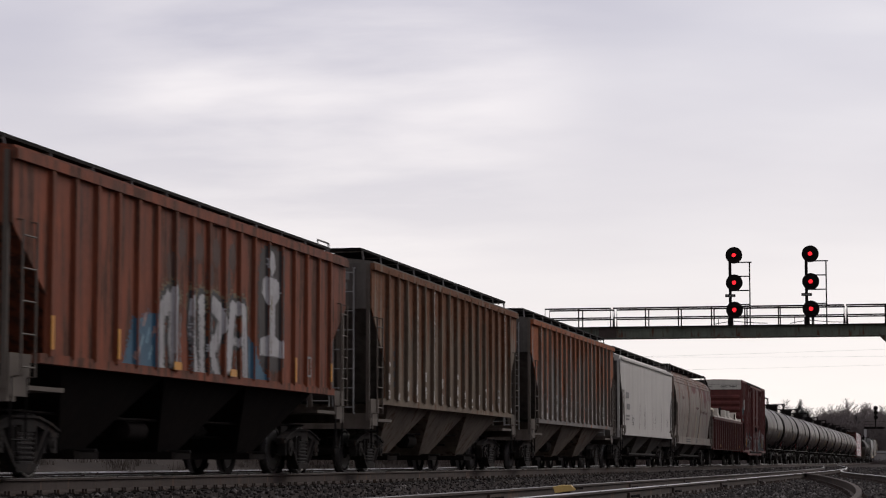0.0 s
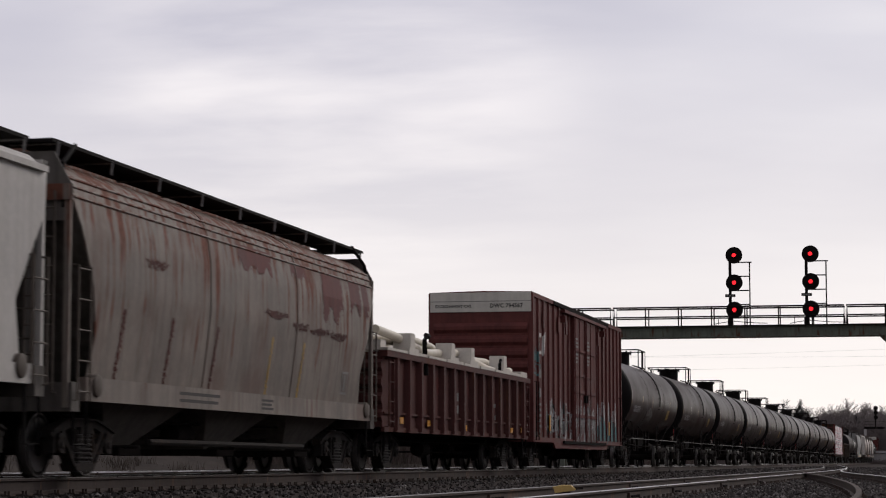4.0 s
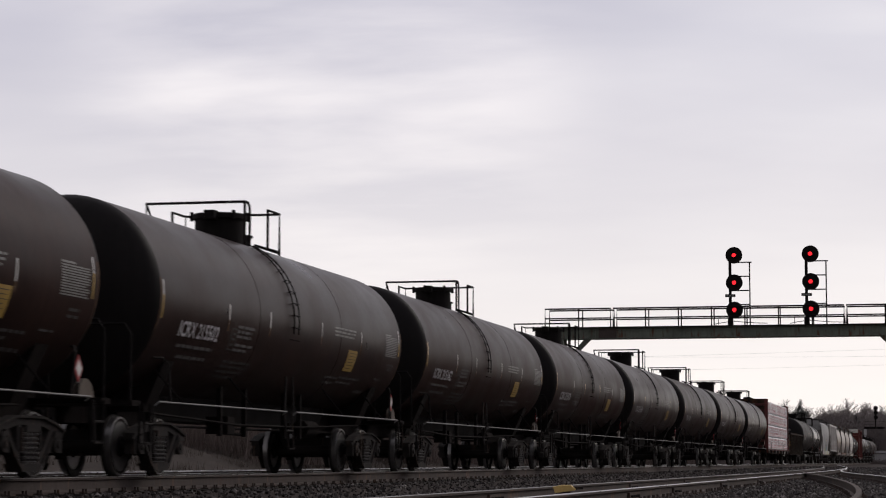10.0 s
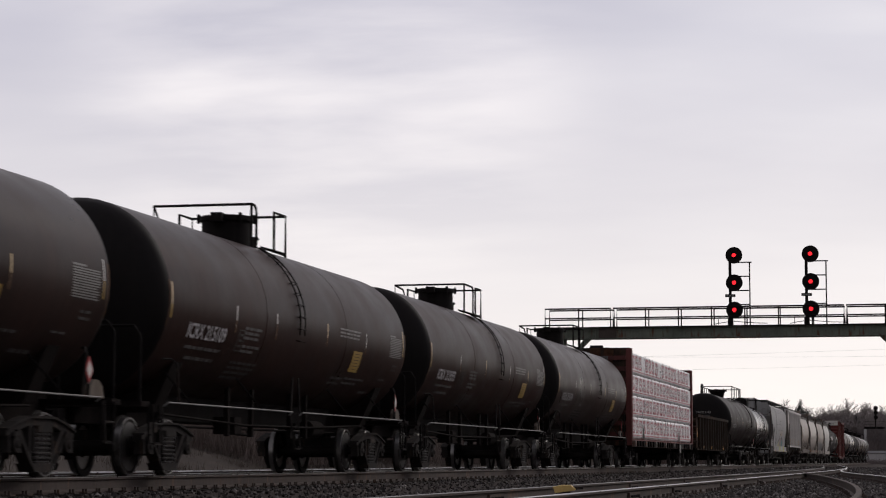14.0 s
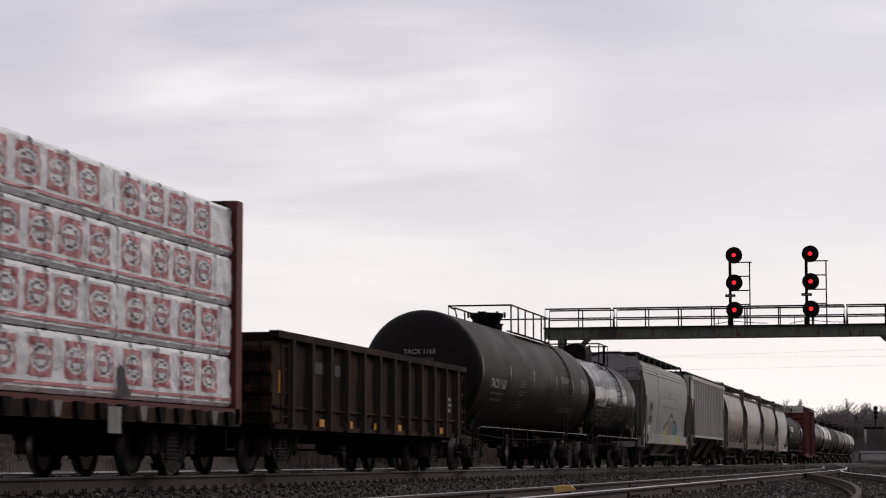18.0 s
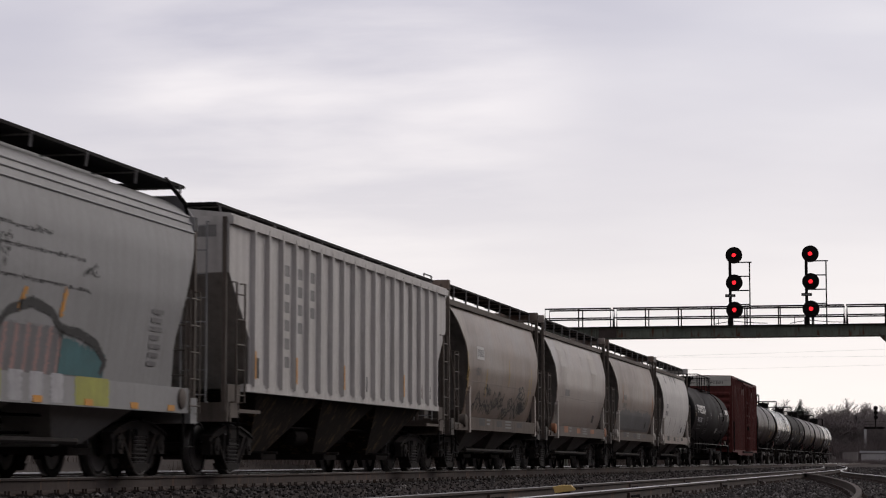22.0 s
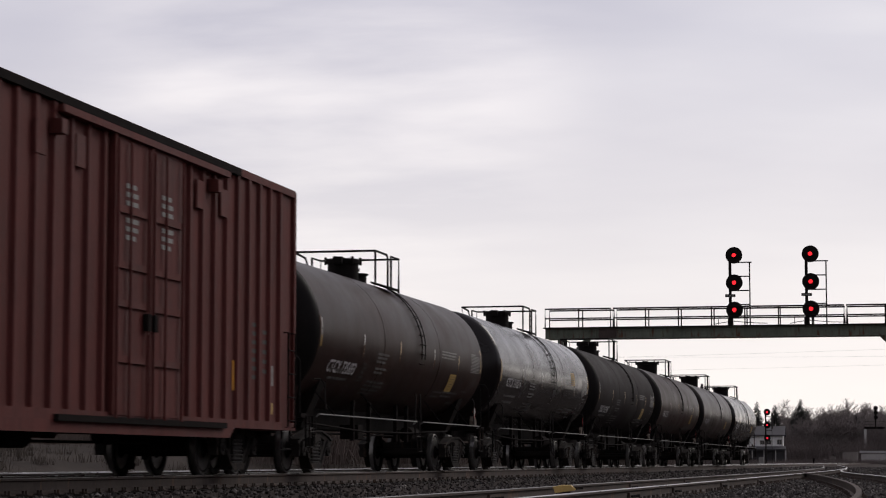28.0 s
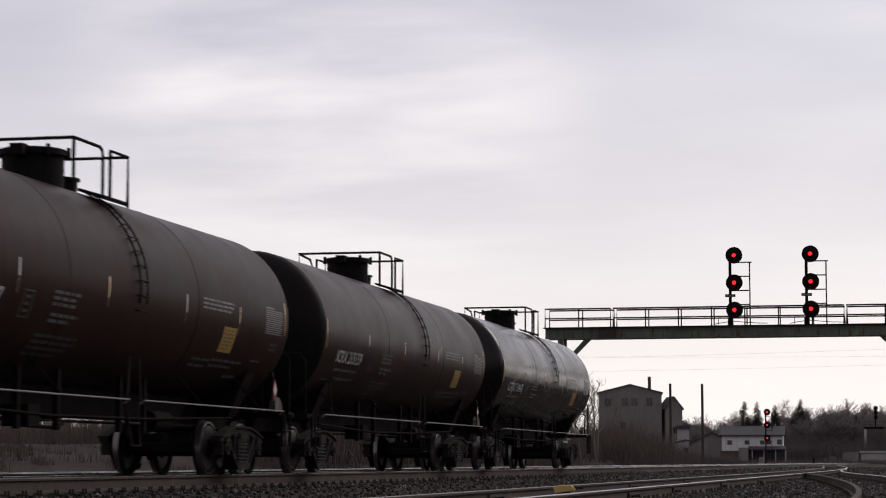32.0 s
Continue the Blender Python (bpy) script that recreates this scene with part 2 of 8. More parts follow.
M["white"] = paint("white_marking", (0.62, 0.60, 0.57), rough=0.6, dark=0.8, grime=0.2, scale=3)
M["dim"] = paint("faded_marking", (0.26, 0.25, 0.24), rough=0.7, dark=0.6, grime=0.4, scale=4)
M["faint"] = paint("faint_marking", (0.048, 0.043, 0.040), rough=0.7, dark=0.6, grime=0.4, scale=4)
M["smudge"] = paint("dark_painted_out_letter", (0.085, 0.036, 0.024), rough=0.75, dark=0.6, grime=0.4, scale=2)
M["number_grey"] = paint("weathered_grey_number", (0.16, 0.15, 0.145), rough=0.6, dark=0.6, grime=0.3, scale=3)
M["grime_band"] = paint("blue_grey_grime", (0.118, 0.112, 0.114), rough=0.45, dark=0.6, grime=0.4, grime_col=(0.06, 0.055, 0.055), spec=0.3, streak=1.0)
M["stencil"] = paint("worn_stencil", (0.105, 0.098, 0.095), rough=0.7, dark=0.5, grime=0.5, scale=4)
M["seam_rust"] = paint("seam_rust", (0.125, 0.058, 0.022), rough=0.8, dark=0.5, grime=0.4, scale=3)
M["pad"] = paint("rusted_orange_pad", (0.36, 0.145, 0.065), rough=0.75, dark=0.6, grime=0.4, scale=3)
M["cream"] = paint("cream_panel", (0.55, 0.53, 0.48), rough=0.6, dark=0.85, grime=0.2)
M["yellow"] = paint("yellow_reflector", (0.62, 0.27, 0.02), rough=0.45, dark=0.8, grime=0.15, scale=3)
M["gold"] = paint("yellow_panel", (0.38, 0.235, 0.04), rough=0.5, dark=0.75, grime=0.3, scale=2)
M["amber"] = paint("amber_reflector", (0.75, 0.55, 0.30), rough=0.4, dark=0.8, scale=3)
M["red"] = paint("red_placard", (0.45, 0.05, 0.05), rough=0.5, scale=3)
M["ink"] = paint("black_lettering", (0.03, 0.03, 0.03), rough=0.7, scale=3)
M["spray_white"] = paint("white_spray_paint", (0.46, 0.45, 0.46), rough=0.6, dark=0.6, grime=0.35, grime_col=(0.09, 0.06, 0.05), scale=2)
M["spray_grey"] = paint("grey_spray_paint", (0.19, 0.18, 0.18), rough=0.6, dark=0.6, grime=0.3, scale=2)
M["spray_pale"] = paint("pale_grey_spray_paint", (0.44, 0.43, 0.435), rough=0.6, dark=0.5, grime=0.4, grime_col=(0.06, 0.04, 0.035), scale=2)
M["spray_black"] = paint("black_spray_paint", (0.025, 0.023, 0.022), rough=0.6, scale=2)
M["spray_blue"] = paint("blue_spray_paint", (0.035, 0.12, 0.20), rough=0.6, dark=0.6, grime=0.3, scale=2)
M["spray_sky"] = paint("pale_blue_spray_paint", (0.16, 0.30, 0.38), rough=0.6, dark=0.7, grime=0.2, scale=2)
M["spray_smoke"] = paint("smoky_black_spray_paint", (0.040, 0.032, 0.030), rough=0.7, dark=0.7, grime=0.2, scale=2)
M["spray_halo"] = paint("ochre_grey_overspray", (0.20, 0.155, 0.085), rough=0.7, dark=0.6, grime=0.3, scale=2)
M["road_dust"] = paint("grey_road_dust", (0.155, 0.115, 0.105), rough=0.9, dark=0.6, grime=0.3, scale=2)
M["spray_teal"] = paint("teal_spray_paint", (0.06, 0.17, 0.18), rough=0.6, dark=0.6, grime=0.4, scale=2)
M["spray_yellow"] = paint("yellow_green_spray_paint", (0.36, 0.36, 0.07), rough=0.6, dark=0.7, grime=0.2, scale=2)
M["spray_pink"] = paint("pink_spray_paint", (0.36, 0.22, 0.20), rough=0.6, dark=0.7, grime=0.2, scale=2)
M["wrap"] = paint("white_plastic_wrap", (0.80, 0.78, 0.78), rough=0.38, dark=0.82, grime=0.15, grime_col=(0.35, 0.33, 0.33), spec=0.5, bump=1.0, streak=2.5)
M["wrap_red"] = paint("printed_red", (0.50, 0.165, 0.185), rough=0.45, dark=0.7, grime=0.2, grime_col=(0.5, 0.3, 0.3), scale=2)
M["wrap_ink"] = paint("printed_grey", (0.24, 0.20, 0.21), rough=0.5, scale=2)
M["strap"] = paint("black_strap", (0.02, 0.02, 0.02), rough=0.6)
M["beam"] = paint("weathered_green_steel", (0.15, 0.165, 0.135), rough=0.7, dark=0.55, rust=0.35, rust_col=(0.06, 0.027, 0.017), spec=0.2, streak=0.8)
M["black"] = paint("black_iron", (0.011, 0.0092, 0.0090), rough=0.75, spec=0.06, scale=2)
M["lens"] = glow("red_signal_lens", (1.0, 0.02, 0.03), 1.6)
M["lens_far"] = glow("red_far_lens", (1.0, 0.02, 0.05), 1.3)
M["pipe"] = paint("cream_plastic_pipe", (0.66, 0.61, 0.50), rough=0.5, dark=0.8, grime=0.2, grime_col=(0.2, 0.16, 0.12))
M["concrete"] = paint("pale_concrete", (0.60, 0.56, 0.50), rough=0.8, dark=0.8, grime=0.2, grime_col=(0.2, 0.17, 0.14))
M["plaster"] = paint("grey_factory_wall", (0.21, 0.185, 0.175), rough=0.9, dark=0.8, grime=0.35, grime_col=(0.06, 0.05, 0.045), scale=0.4)
M["house"] = paint("white_clapboard", (0.62, 0.61, 0.61), rough=0.8, dark=0.85, grime=0.2, scale=0.5)
M["siding"] = paint("pale_siding", (0.40, 0.385, 0.38), rough=0.8, dark=0.85, grime=0.25, scale=0.5)
M["roof_dark"] = paint("dark_roofing", (0.055, 0.052, 0.058), rough=0.9, dark=0.7, scale=0.5)
M["glass"] = paint("dark_window_glass", (0.02, 0.02, 0.024), rough=0.15, spec=0.6)
M["brick"] = paint("dull_brick", (0.11, 0.075, 0.06), rough=0.9, dark=0.7, scale=0.7)
# horizon wood: distance haze is put into the paler twig and thicket colours
M["bark"] = paint("hazed_bare_twigs", (0.235, 0.205, 0.198), rough=0.9, dark=0.7, spec=0.05)
M["thicket"] = paint("hazed_thicket", (0.150, 0.126, 0.122), rough=0.9, dark=0.7, spec=0.03)
M["bark_pale"] = paint("pale_twigs", (0.20, 0.17, 0.15), rough=0.9, dark=0.7, spec=0.15)
M["brush"] = paint("brown_brush", (0.150, 0.119, 0.106), rough=0.95, dark=0.6, spec=0.1)
# needles paled for distance haze as well
M["pine"] = paint("hazed_pine_needles", (0.095, 0.098, 0.092), rough=0.9, dark=0.6, spec=0.1)
M["pole"] = paint("tarred_pole", (0.045, 0.038, 0.034), rough=0.9, dark=0.7)


def stone_material():
    """Every stone has a tone of its own, a few of them pale."""
    m, nt, b = principled("ballast_stone")
    N, L = nt.nodes.new, nt.links.new
    geo, r = N("ShaderNodeNewGeometry"), N("ShaderNodeValToRGB")
    e = r.color_ramp.elements
    e[0].position, e[0].color = 0.0, (0.020, 0.0170, 0.0160, 1)
    e[1].position, e[1].color = 1.0, (0.34, 0.31, 0.29, 1)
    for p, c in ((0.55, (0.066, 0.056, 0.052, 1)), (0.85, (0.14, 0.122, 0.113, 1)), (0.97, (0.25, 0.23, 0.215, 1))):
        q = e.new(p)
        q.color = c
    L(geo.outputs["Random Per Island"], r.inputs[0])
    n = N("ShaderNodeTexNoise"); n.inputs["Scale"].default_value = 60
    mx = N("ShaderNodeMixRGB"); mx.blend_type = "MULTIPLY"; mx.inputs[0].default_value = 0.6
    L(r.outputs[0], mx.inputs[1]); L(n.outputs["Fac"], mx.inputs[2])
    L(mx.outputs[0], b.inputs["Base Color"])
    b.inputs["Roughness"].default_value = 0.85
    b.inputs["Specular IOR Level"].default_value = 0.25
    return m


M["stone"] = stone_material()
M["gravel"] = paint("ballast_bed", (0.070, 0.0585, 0.0535), rough=0.95, dark=0.6, spec=0.02, bump=0.8, scale=7, streak=1)
M["earth"] = paint("dead_grass_and_earth", (0.066, 0.0555, 0.0490), rough=0.95, dark=0.5, spec=0.02, bump=0.8, scale=0.35, streak=1)
M["grass"] = paint("dry_grass", (0.115, 0.097, 0.083), rough=0.95, dark=0.6, spec=0.05)


# ---- mesh helpers ----
def bx(bm, x0, x1, y0, y1, z0, z1):
    v = [bm.verts.new((x, y, z)) for x in (x0, x1) for y in (y0, y1) for z in (z0, z1)]
    for f in ((0, 1, 3, 2), (4, 6, 7, 5), (0, 4, 5, 1), (2, 3, 7, 6), (0, 2, 6, 4), (1, 5, 7, 3)):
        bm.faces.new([v[i] for i in f])


def box_mesh(x0, x1, y0, y1, z0, z1):
    bm = bmesh.new()
    bx(bm, x0, x1, y0, y1, z0, z1)
    return bm


def tube(bm, pts, r, n=6, r_end=None):
    """A round bar along a line of points, closed at both ends."""
    pts = [Vector(p) for p in pts]
    rings = []
    for i, p in enumerate(pts):
        d = (pts[min(i + 1, len(pts) - 1)] - pts[max(i - 1, 0)]).normalized()
        a = d.cross(Vector((0.13, 0.21, 0.97)) if abs(d.z) < 0.9 else Vector((1, 0.1, 0))).normalized()
        b = d.cross(a)
        rr = r if r_end is None else r + (r_end - r) * i / (len(pts) - 1)
        rings.append([bm.verts.new(p + rr * (math.cos(2 * math.pi * k / n) * a + math.sin(2 * math.pi * k / n) * b)) for k in range(n)])
    for q, s in zip(rings, rings[1:]):
        for k in range(n):
            bm.faces.new((q[k], q[(k + 1) % n], s[(k + 1) % n], s[k]))
    bm.faces.new(rings[0][::-1])
    bm.faces.new(rings[-1])


def tubes(lines, r, n=6):
    bm = bmesh.new()
    for pts in lines:
        tube(bm, pts, r, n)
    return bm


def prism(bm, poly, axis, a, b):
    """A polygon drawn in the two other axes, pushed from a to b along axis."""
    def at(p, t):
        return {0: (t, p[0], p[1]), 1: (p[0], t, p[1]), 2: (p[0], p[1], t)}[axis]
    lo, hi = [bm.verts.new(at(p, a)) for p in poly], [bm.verts.new(at(p, b)) for p in poly]
    n = len(poly)
    for i in range(n):
        bm.faces.new((lo[i], lo[(i + 1) % n], hi[(i + 1) % n], hi[i]))
    bm.faces.new(lo[::-1])
    bm.faces.new(hi)


def prism_mesh(poly, axis, a, b):
    bm = bmesh.new()
    prism(bm, poly, axis, a, b)
    return bm


def lathe(bm, profile, origin, axis, n=24, caps=True):
    """Turns (along, radius) pairs round an axis through origin."""
    o, rings = Vector(origin), []
    for h, r in profile:
        ring = []
        for k in range(n):
            c, s = r * math.cos(2 * math.pi * k / n), r * math.sin(2 * math.pi * k / n)
            ring.append(bm.verts.new(o + Vector({0: (h, c, s), 1: (c, h, s), 2: (c, s, h)}[axis])))
        rings.append(ring)
    for q, s in zip(rings, rings[1:]):
        for k in range(n):
            bm.faces.new((q[k], q[(k + 1) % n], s[(k + 1) % n], s[k]))
    if caps:
        bm.faces.new(rings[0][::-1])
        bm.faces.new(rings[-1])


def lathe_mesh(profile, origin, axis, n=24, caps=True):
    bm = bmesh.new()
    lathe(bm, profile, origin, axis, n, caps)
    return bm


def to_mesh(name, bm, mat, smooth=False):
    bmesh.ops.recalc_face_normals(bm, faces=bm.faces)
    me = bpy.data.meshes.new(name)
    bm.to_mesh(me)
    bm.free()
    me.materials.append(mat)
    if smooth:
        me.shade_smooth()
        me.set_sharp_from_angle(angle=radians(35))
    return me


# lettering too small to pick apart, line by line
SMALL = {"panel_print", "stencil_block", "sill_stencil", "door_stencil", "end_lettering", "end_stencil", "end_marks", "test_panel", "flange_marks", "faded_stencil", "number_bars", "print_oval", "print_bar"}


def part(name, bm, mat, parent, label="", smooth=False, at=None):
    """Links a bmesh, or a mesh that several parts share, as one object under a thing or a part."""
    me = bm if isinstance(bm, bpy.types.Mesh) else to_mesh(name, bm, mat, smooth)
    ob = new(name, me)
    ob.parent = parent
    if at is not None:
        ob.matrix_basis = at if isinstance(at, Matrix) else Matrix.Translation(at)
    return tagged(ob, label, kind="stuff" if name in SMALL else "")


def thing(name, label, category, group="", kind="", at=None):
    ob = new(name)
    ob.empty_display_size = 0.3
    if at is not None:
        ob.matrix_basis = at if isinstance(at, Matrix) else Matrix.Translation(at)
    return tagged(ob, label, category, group, kind)


def solid(name, bm, mat, label, category, group="", kind="", at=None, smooth=False):
    """A thing of one mesh."""
    me = bm if isinstance(bm, bpy.types.Mesh) else to_mesh(name, bm, mat, smooth)
    ob = new(name, me)
    if at is not None:
        ob.matrix_basis = at if isinstance(at, Matrix) else Matrix.Translation(at)
    return tagged(ob, label, category, group, kind)


def flat_text(txt, size, thick=0.0, squeeze=1.0):
    """Lettering in the built-in font as triangles in (u, v), from u = 0 and v = 0."""
    cu = bpy.data.curves.new("lettering", "FONT")
    cu.body, cu.size, cu.offset = txt, size, thick
    cu.resolution_u = 2
    ob = bpy.data.objects.new("lettering", cu)
    scene.collection.objects.link(ob)
    me = bpy.data.meshes.new_from_object(ob.evaluated_get(bpy.context.evaluated_depsgraph_get()))
    bpy.data.objects.remove(ob)
    me.calc_loop_triangles()
    co = [(v.co.x * squeeze, v.co.y) for v in me.vertices]
    tri = [tuple(t.vertices) for t in me.loop_triangles]
    bpy.data.meshes.remove(me)
    bpy.data.curves.remove(cu)
    return co, tri


def rect_uv(u0, v0, u1, v1, nv=1):
    co, tri = [], []
    for i in range(nv + 1):
        v = v0 + (v1 - v0) * i / nv
        co += [(u0, v), (u1, v)]
    for i in range(nv):
        a = 2 * i
        tri += [(a, a + 1, a + 3), (a, a + 3, a + 2)]
    return co, tri


def lay(pieces, place):
    """A bmesh of flat pieces, each (co, tri), laid on a surface by place(u, v)."""
    bm = bmesh.new()
    for co, tri in pieces:
        vs = [bm.verts.new(place(u, v)) for u, v in co]
        for t in tri:
            try:
                bm.faces.new([vs[i] for i in t])
            except ValueError:
                pass
    return bm


def shift(piece, du, dv):
    co, tri = piece
    return [(u + du, v + dv) for u, v in co], tri


def bars(u, v, widths, h, gap, rng=None):
    """Unreadable lines of lettering as bars, downwards from (u, v)."""
    return [rect_uv(u, v - i * (h + gap) - h, u + w, v - i * (h + gap)) for i, w in enumerate(widths)]


def blob(cu, cv, ru, rv, rng, n=14, rough=0.2):
    """An uneven closed patch as a fan of triangles."""
    co = [(cu, cv)]
    for k in range(n):
        a = 2 * math.pi * k / n
        s = 1 + rng.uniform(-rough, rough)
        co.append((cu + ru * s * math.cos(a), cv + rv * s * math.sin(a)))
    return co, [(0, 1 + k, 1 + (k + 1) % n) for k in range(n)]


def stroke(pts, w, taper=1.0):
    """A painted line of width w through points (u, v)."""
    co, tri = [], []
    for i, p in enumerate(pts):
        a, b = Vector(pts[max(i - 1, 0)]), Vector(pts[min(i + 1, len(pts) - 1)])
        d = (b - a).normalized() if (b - a).length > 0 else Vector((1, 0))
        hw = w / 2 * (1 + (taper - 1) * i / max(1, len(pts) - 1))
        co += [(p[0] - d.y * hw, p[1] + d.x * hw), (p[0] + d.y * hw, p[1] - d.x * hw)]
    for i in range(len(pts) - 1):
        q = 2 * i
        tri += [(q, q + 1, q + 3), (q, q + 3, q + 2)]
    return co, tri
# ---- running gear shared by all cars ----
WHEEL_R, WHEELBASE = 0.455, 1.78


def wheelset_mesh():
    bm = bmesh.new()
    for s in (-1, 1):
        x = s * 0.72
        prof = [(x - s * 0.075, 0.10), (x - s * 0.075, 0.13), (x - s * 0.03, 0.17), (x + s * 0.0, 0.34), (x - s * 0.07, 0.38),
                (x - s * 0.07, 0.485), (x - s * 0.045, 0.485), (x - s * 0.035, WHEEL_R), (x + s * 0.068, WHEEL_R - 0.006),
                (x + s * 0.070, 0.38), (x + s * 0.035, 0.355), (x + s * 0.03, 0.19), (x + s * 0.085, 0.15), (x + s * 0.085, 0.10)]
        lathe(bm, prof, (0, 0, 0), 0, 28)
        # two lifting holes, shown as plugs on the plate
        for k in range(2):
            a = k * math.pi + 0.4
            c = Vector((x + s * 0.038, 0.27 * math.cos(a), 0.27 * math.sin(a)))
            lathe(bm, [(-0.012 * s, 0.03), (0.012 * s, 0.03)], c, 0, 8)
    lathe(bm, [(-1.02, 0.075), (-0.8, 0.085), (-0.6, 0.10), (0.6, 0.10), (0.8, 0.085), (1.02, 0.075)], (0, 0, 0), 0, 12)
    # the bright worn treads
    n = len(bm.faces)
    for s in (-1, 1):
        x = s * 0.72
        lathe(bm, [(x - s * 0.03, WHEEL_R - 0.01), (x - s * 0.03, WHEEL_R + 0.002), (x + s * 0.06, WHEEL_R - 0.003), (x + s * 0.0705, WHEEL_R - 0.012),
                   (x + s * 0.0715, WHEEL_R - 0.03), (x + s * 0.066, WHEEL_R - 0.035)], (0, 0, 0), 0, 28)
    bm.faces.ensure_lookup_table()
    for f in bm.faces[n:]:
        f.material_index = 1
    me = to_mesh("wheelset", bm, M["wheel"], True)
    me.materials.append(M["tread"])
    return me


def sideframe_mesh(s):
    """A cast three-piece side frame: arched top, bearing jaws, sloping tension member, spring seat."""
    bm = bmesh.new()
    x0, x1 = (0.93, 1.09) if s > 0 else (-1.09, -0.93)
    z = WHEEL_R
    h = WHEELBASE / 2
    prism(bm, [(-h - 0.28, z + 0.10), (-h - 0.28, z + 0.20), (-h + 0.05, z + 0.30), (-0.42, z + 0.38), (0.42, z + 0.38), (h - 0.05, z + 0.30),
               (h + 0.28, z + 0.20), (h + 0.28, z + 0.10), (h - 0.1, z + 0.17), (0.42, z + 0.25), (-0.42, z + 0.25), (-h + 0.1, z + 0.17)], 0, x0, x1)
    for d in (-1, 1):
        prism(bm, [(d * (h - 0.16), z + 0.22), (d * (h - 0.04), z + 0.20), (d * 0.36, z - 0.30), (d * 0.22, z - 0.32)], 0, x0, x1)
        bx(bm, x0, x1, d * 0.36 - 0.045, d * 0.36 + 0.045, z - 0.18, z + 0.27)
        bx(bm, x0, x1, d * h - 0.20, d * h - 0.13, z - 0.12, z + 0.22)
        bx(bm, x0, x1, d * h + 0.13, d * h + 0.24, z - 0.12, z + 0.18)
        bx(bm, x0, x1, d * h - 0.13, d * h + 0.13, z + 0.10, z + 0.20)
    prism(bm, [(-0.40, z - 0.26), (0.40, z - 0.26), (0.30, z - 0.37), (-0.30, z - 0.37)], 0, x0 - 0.04, x1 + 0.04)
    # raised flanges round the casting, bolster gibs and bearing adapters
    o = x1 if s > 0 else x0
    f0, f1 = sorted((o, o + s * 0.035))
    prism(bm, [(-h - 0.28, z + 0.17), (-h - 0.28, z + 0.20), (-h + 0.05, z + 0.30), (-0.42, z + 0.38), (0.42, z + 0.38), (h - 0.05, z + 0.30), (h + 0.28, z + 0.20), (h + 0.28, z + 0.17),
               (h - 0.05, z + 0.265), (0.42, z + 0.345), (-0.42, z + 0.345), (-h + 0.05, z + 0.265)], 0, f0, f1)
    for d in (-1, 1):
        prism(bm, [(d * (h - 0.05), z + 0.19), (d * (h - 0.01), z + 0.19), (d * 0.39, z - 0.30), (d * 0.34, z - 0.30)], 0, f0, f1)
        prism(bm, [(d * h - 0.15, z + 0.10), (d * h - 0.10, z + 0.16), (d * h + 0.10, z + 0.16), (d * h + 0.15, z + 0.10)], 0, f0, f1 + 0.02 * (s > 0))
        bx(bm, f0, f1, d * 0.30 - 0.02, d * 0.30 + 0.02, z - 0.10, z + 0.22)
    bx(bm, f0 - 0.02, f1 + 0.02, -0.22, 0.22, z + 0.16, z + 0.25)
    return to_mesh("side_frame", bm, M["truck"])


def spring_mesh():
    """A coil as a stack of rings on a core."""
    bm = bmesh.new()
    lathe(bm, [(-0.26, 0.035), (0.16, 0.035)], (0, 0, 0), 2, 8)
    prof = []
    for i in range(7):
        zz = -0.25 + i * 0.064
        prof += [(zz, 0.045), (zz + 0.01, 0.075), (zz + 0.03, 0.075), (zz + 0.04, 0.045)]
    lathe(bm, prof, (0, 0, 0), 2, 10)
    return to_mesh("spring", bm, M["spring"], True)


def bolster_mesh():
    bm = bmesh.new()
    z = WHEEL_R
    prism(bm, [(-1.12, z + 0.02), (-0.8, z - 0.08), (0.8, z - 0.08), (1.12, z + 0.02), (1.12, z + 0.20), (0.4, z + 0.27), (-0.4, z + 0.27), (-1.12, z + 0.20)], 1, -0.20, 0.20)
    lathe(bm, [(z + 0.25, 0.2), (z + 0.40, 0.2)], (0, 0, 0), 2, 14)
    for d in (-1, 1):        # brake beams
        bx(bm, -0.7, 0.7, d * 0.36 - 0.04, d * 0.36 + 0.04, z - 0.14, z - 0.05)
        bx(bm, -0.78, -0.66, d * 0.40 - 0.05, d * 0.40 + 0.05, z - 0.2, z + 0.1)
        bx(bm, 0.66, 0.78, d * 0.40 - 0.05, d * 0.40 + 0.05, z - 0.2, z + 0.1)
    return to_mesh("truck", bm, M["truck"])


def bearing_mesh():
    bm = bmesh.new()
    lathe(bm, [(0.0, 0.10), (0.10, 0.12), (0.13, 0.115), (0.135, 0.06), (0.16, 0.05)], (0, 0, 0), 0, 14)
    return to_mesh("bearing_cap", bm, M["truck"], True)


G = dict(wheelset=wheelset_mesh(), frame_p=sideframe_mesh(1), frame_n=sideframe_mesh(-1), spring=spring_mesh(),
         bolster=bolster_mesh(), bearing=bearing_mesh())
WHEELS = []


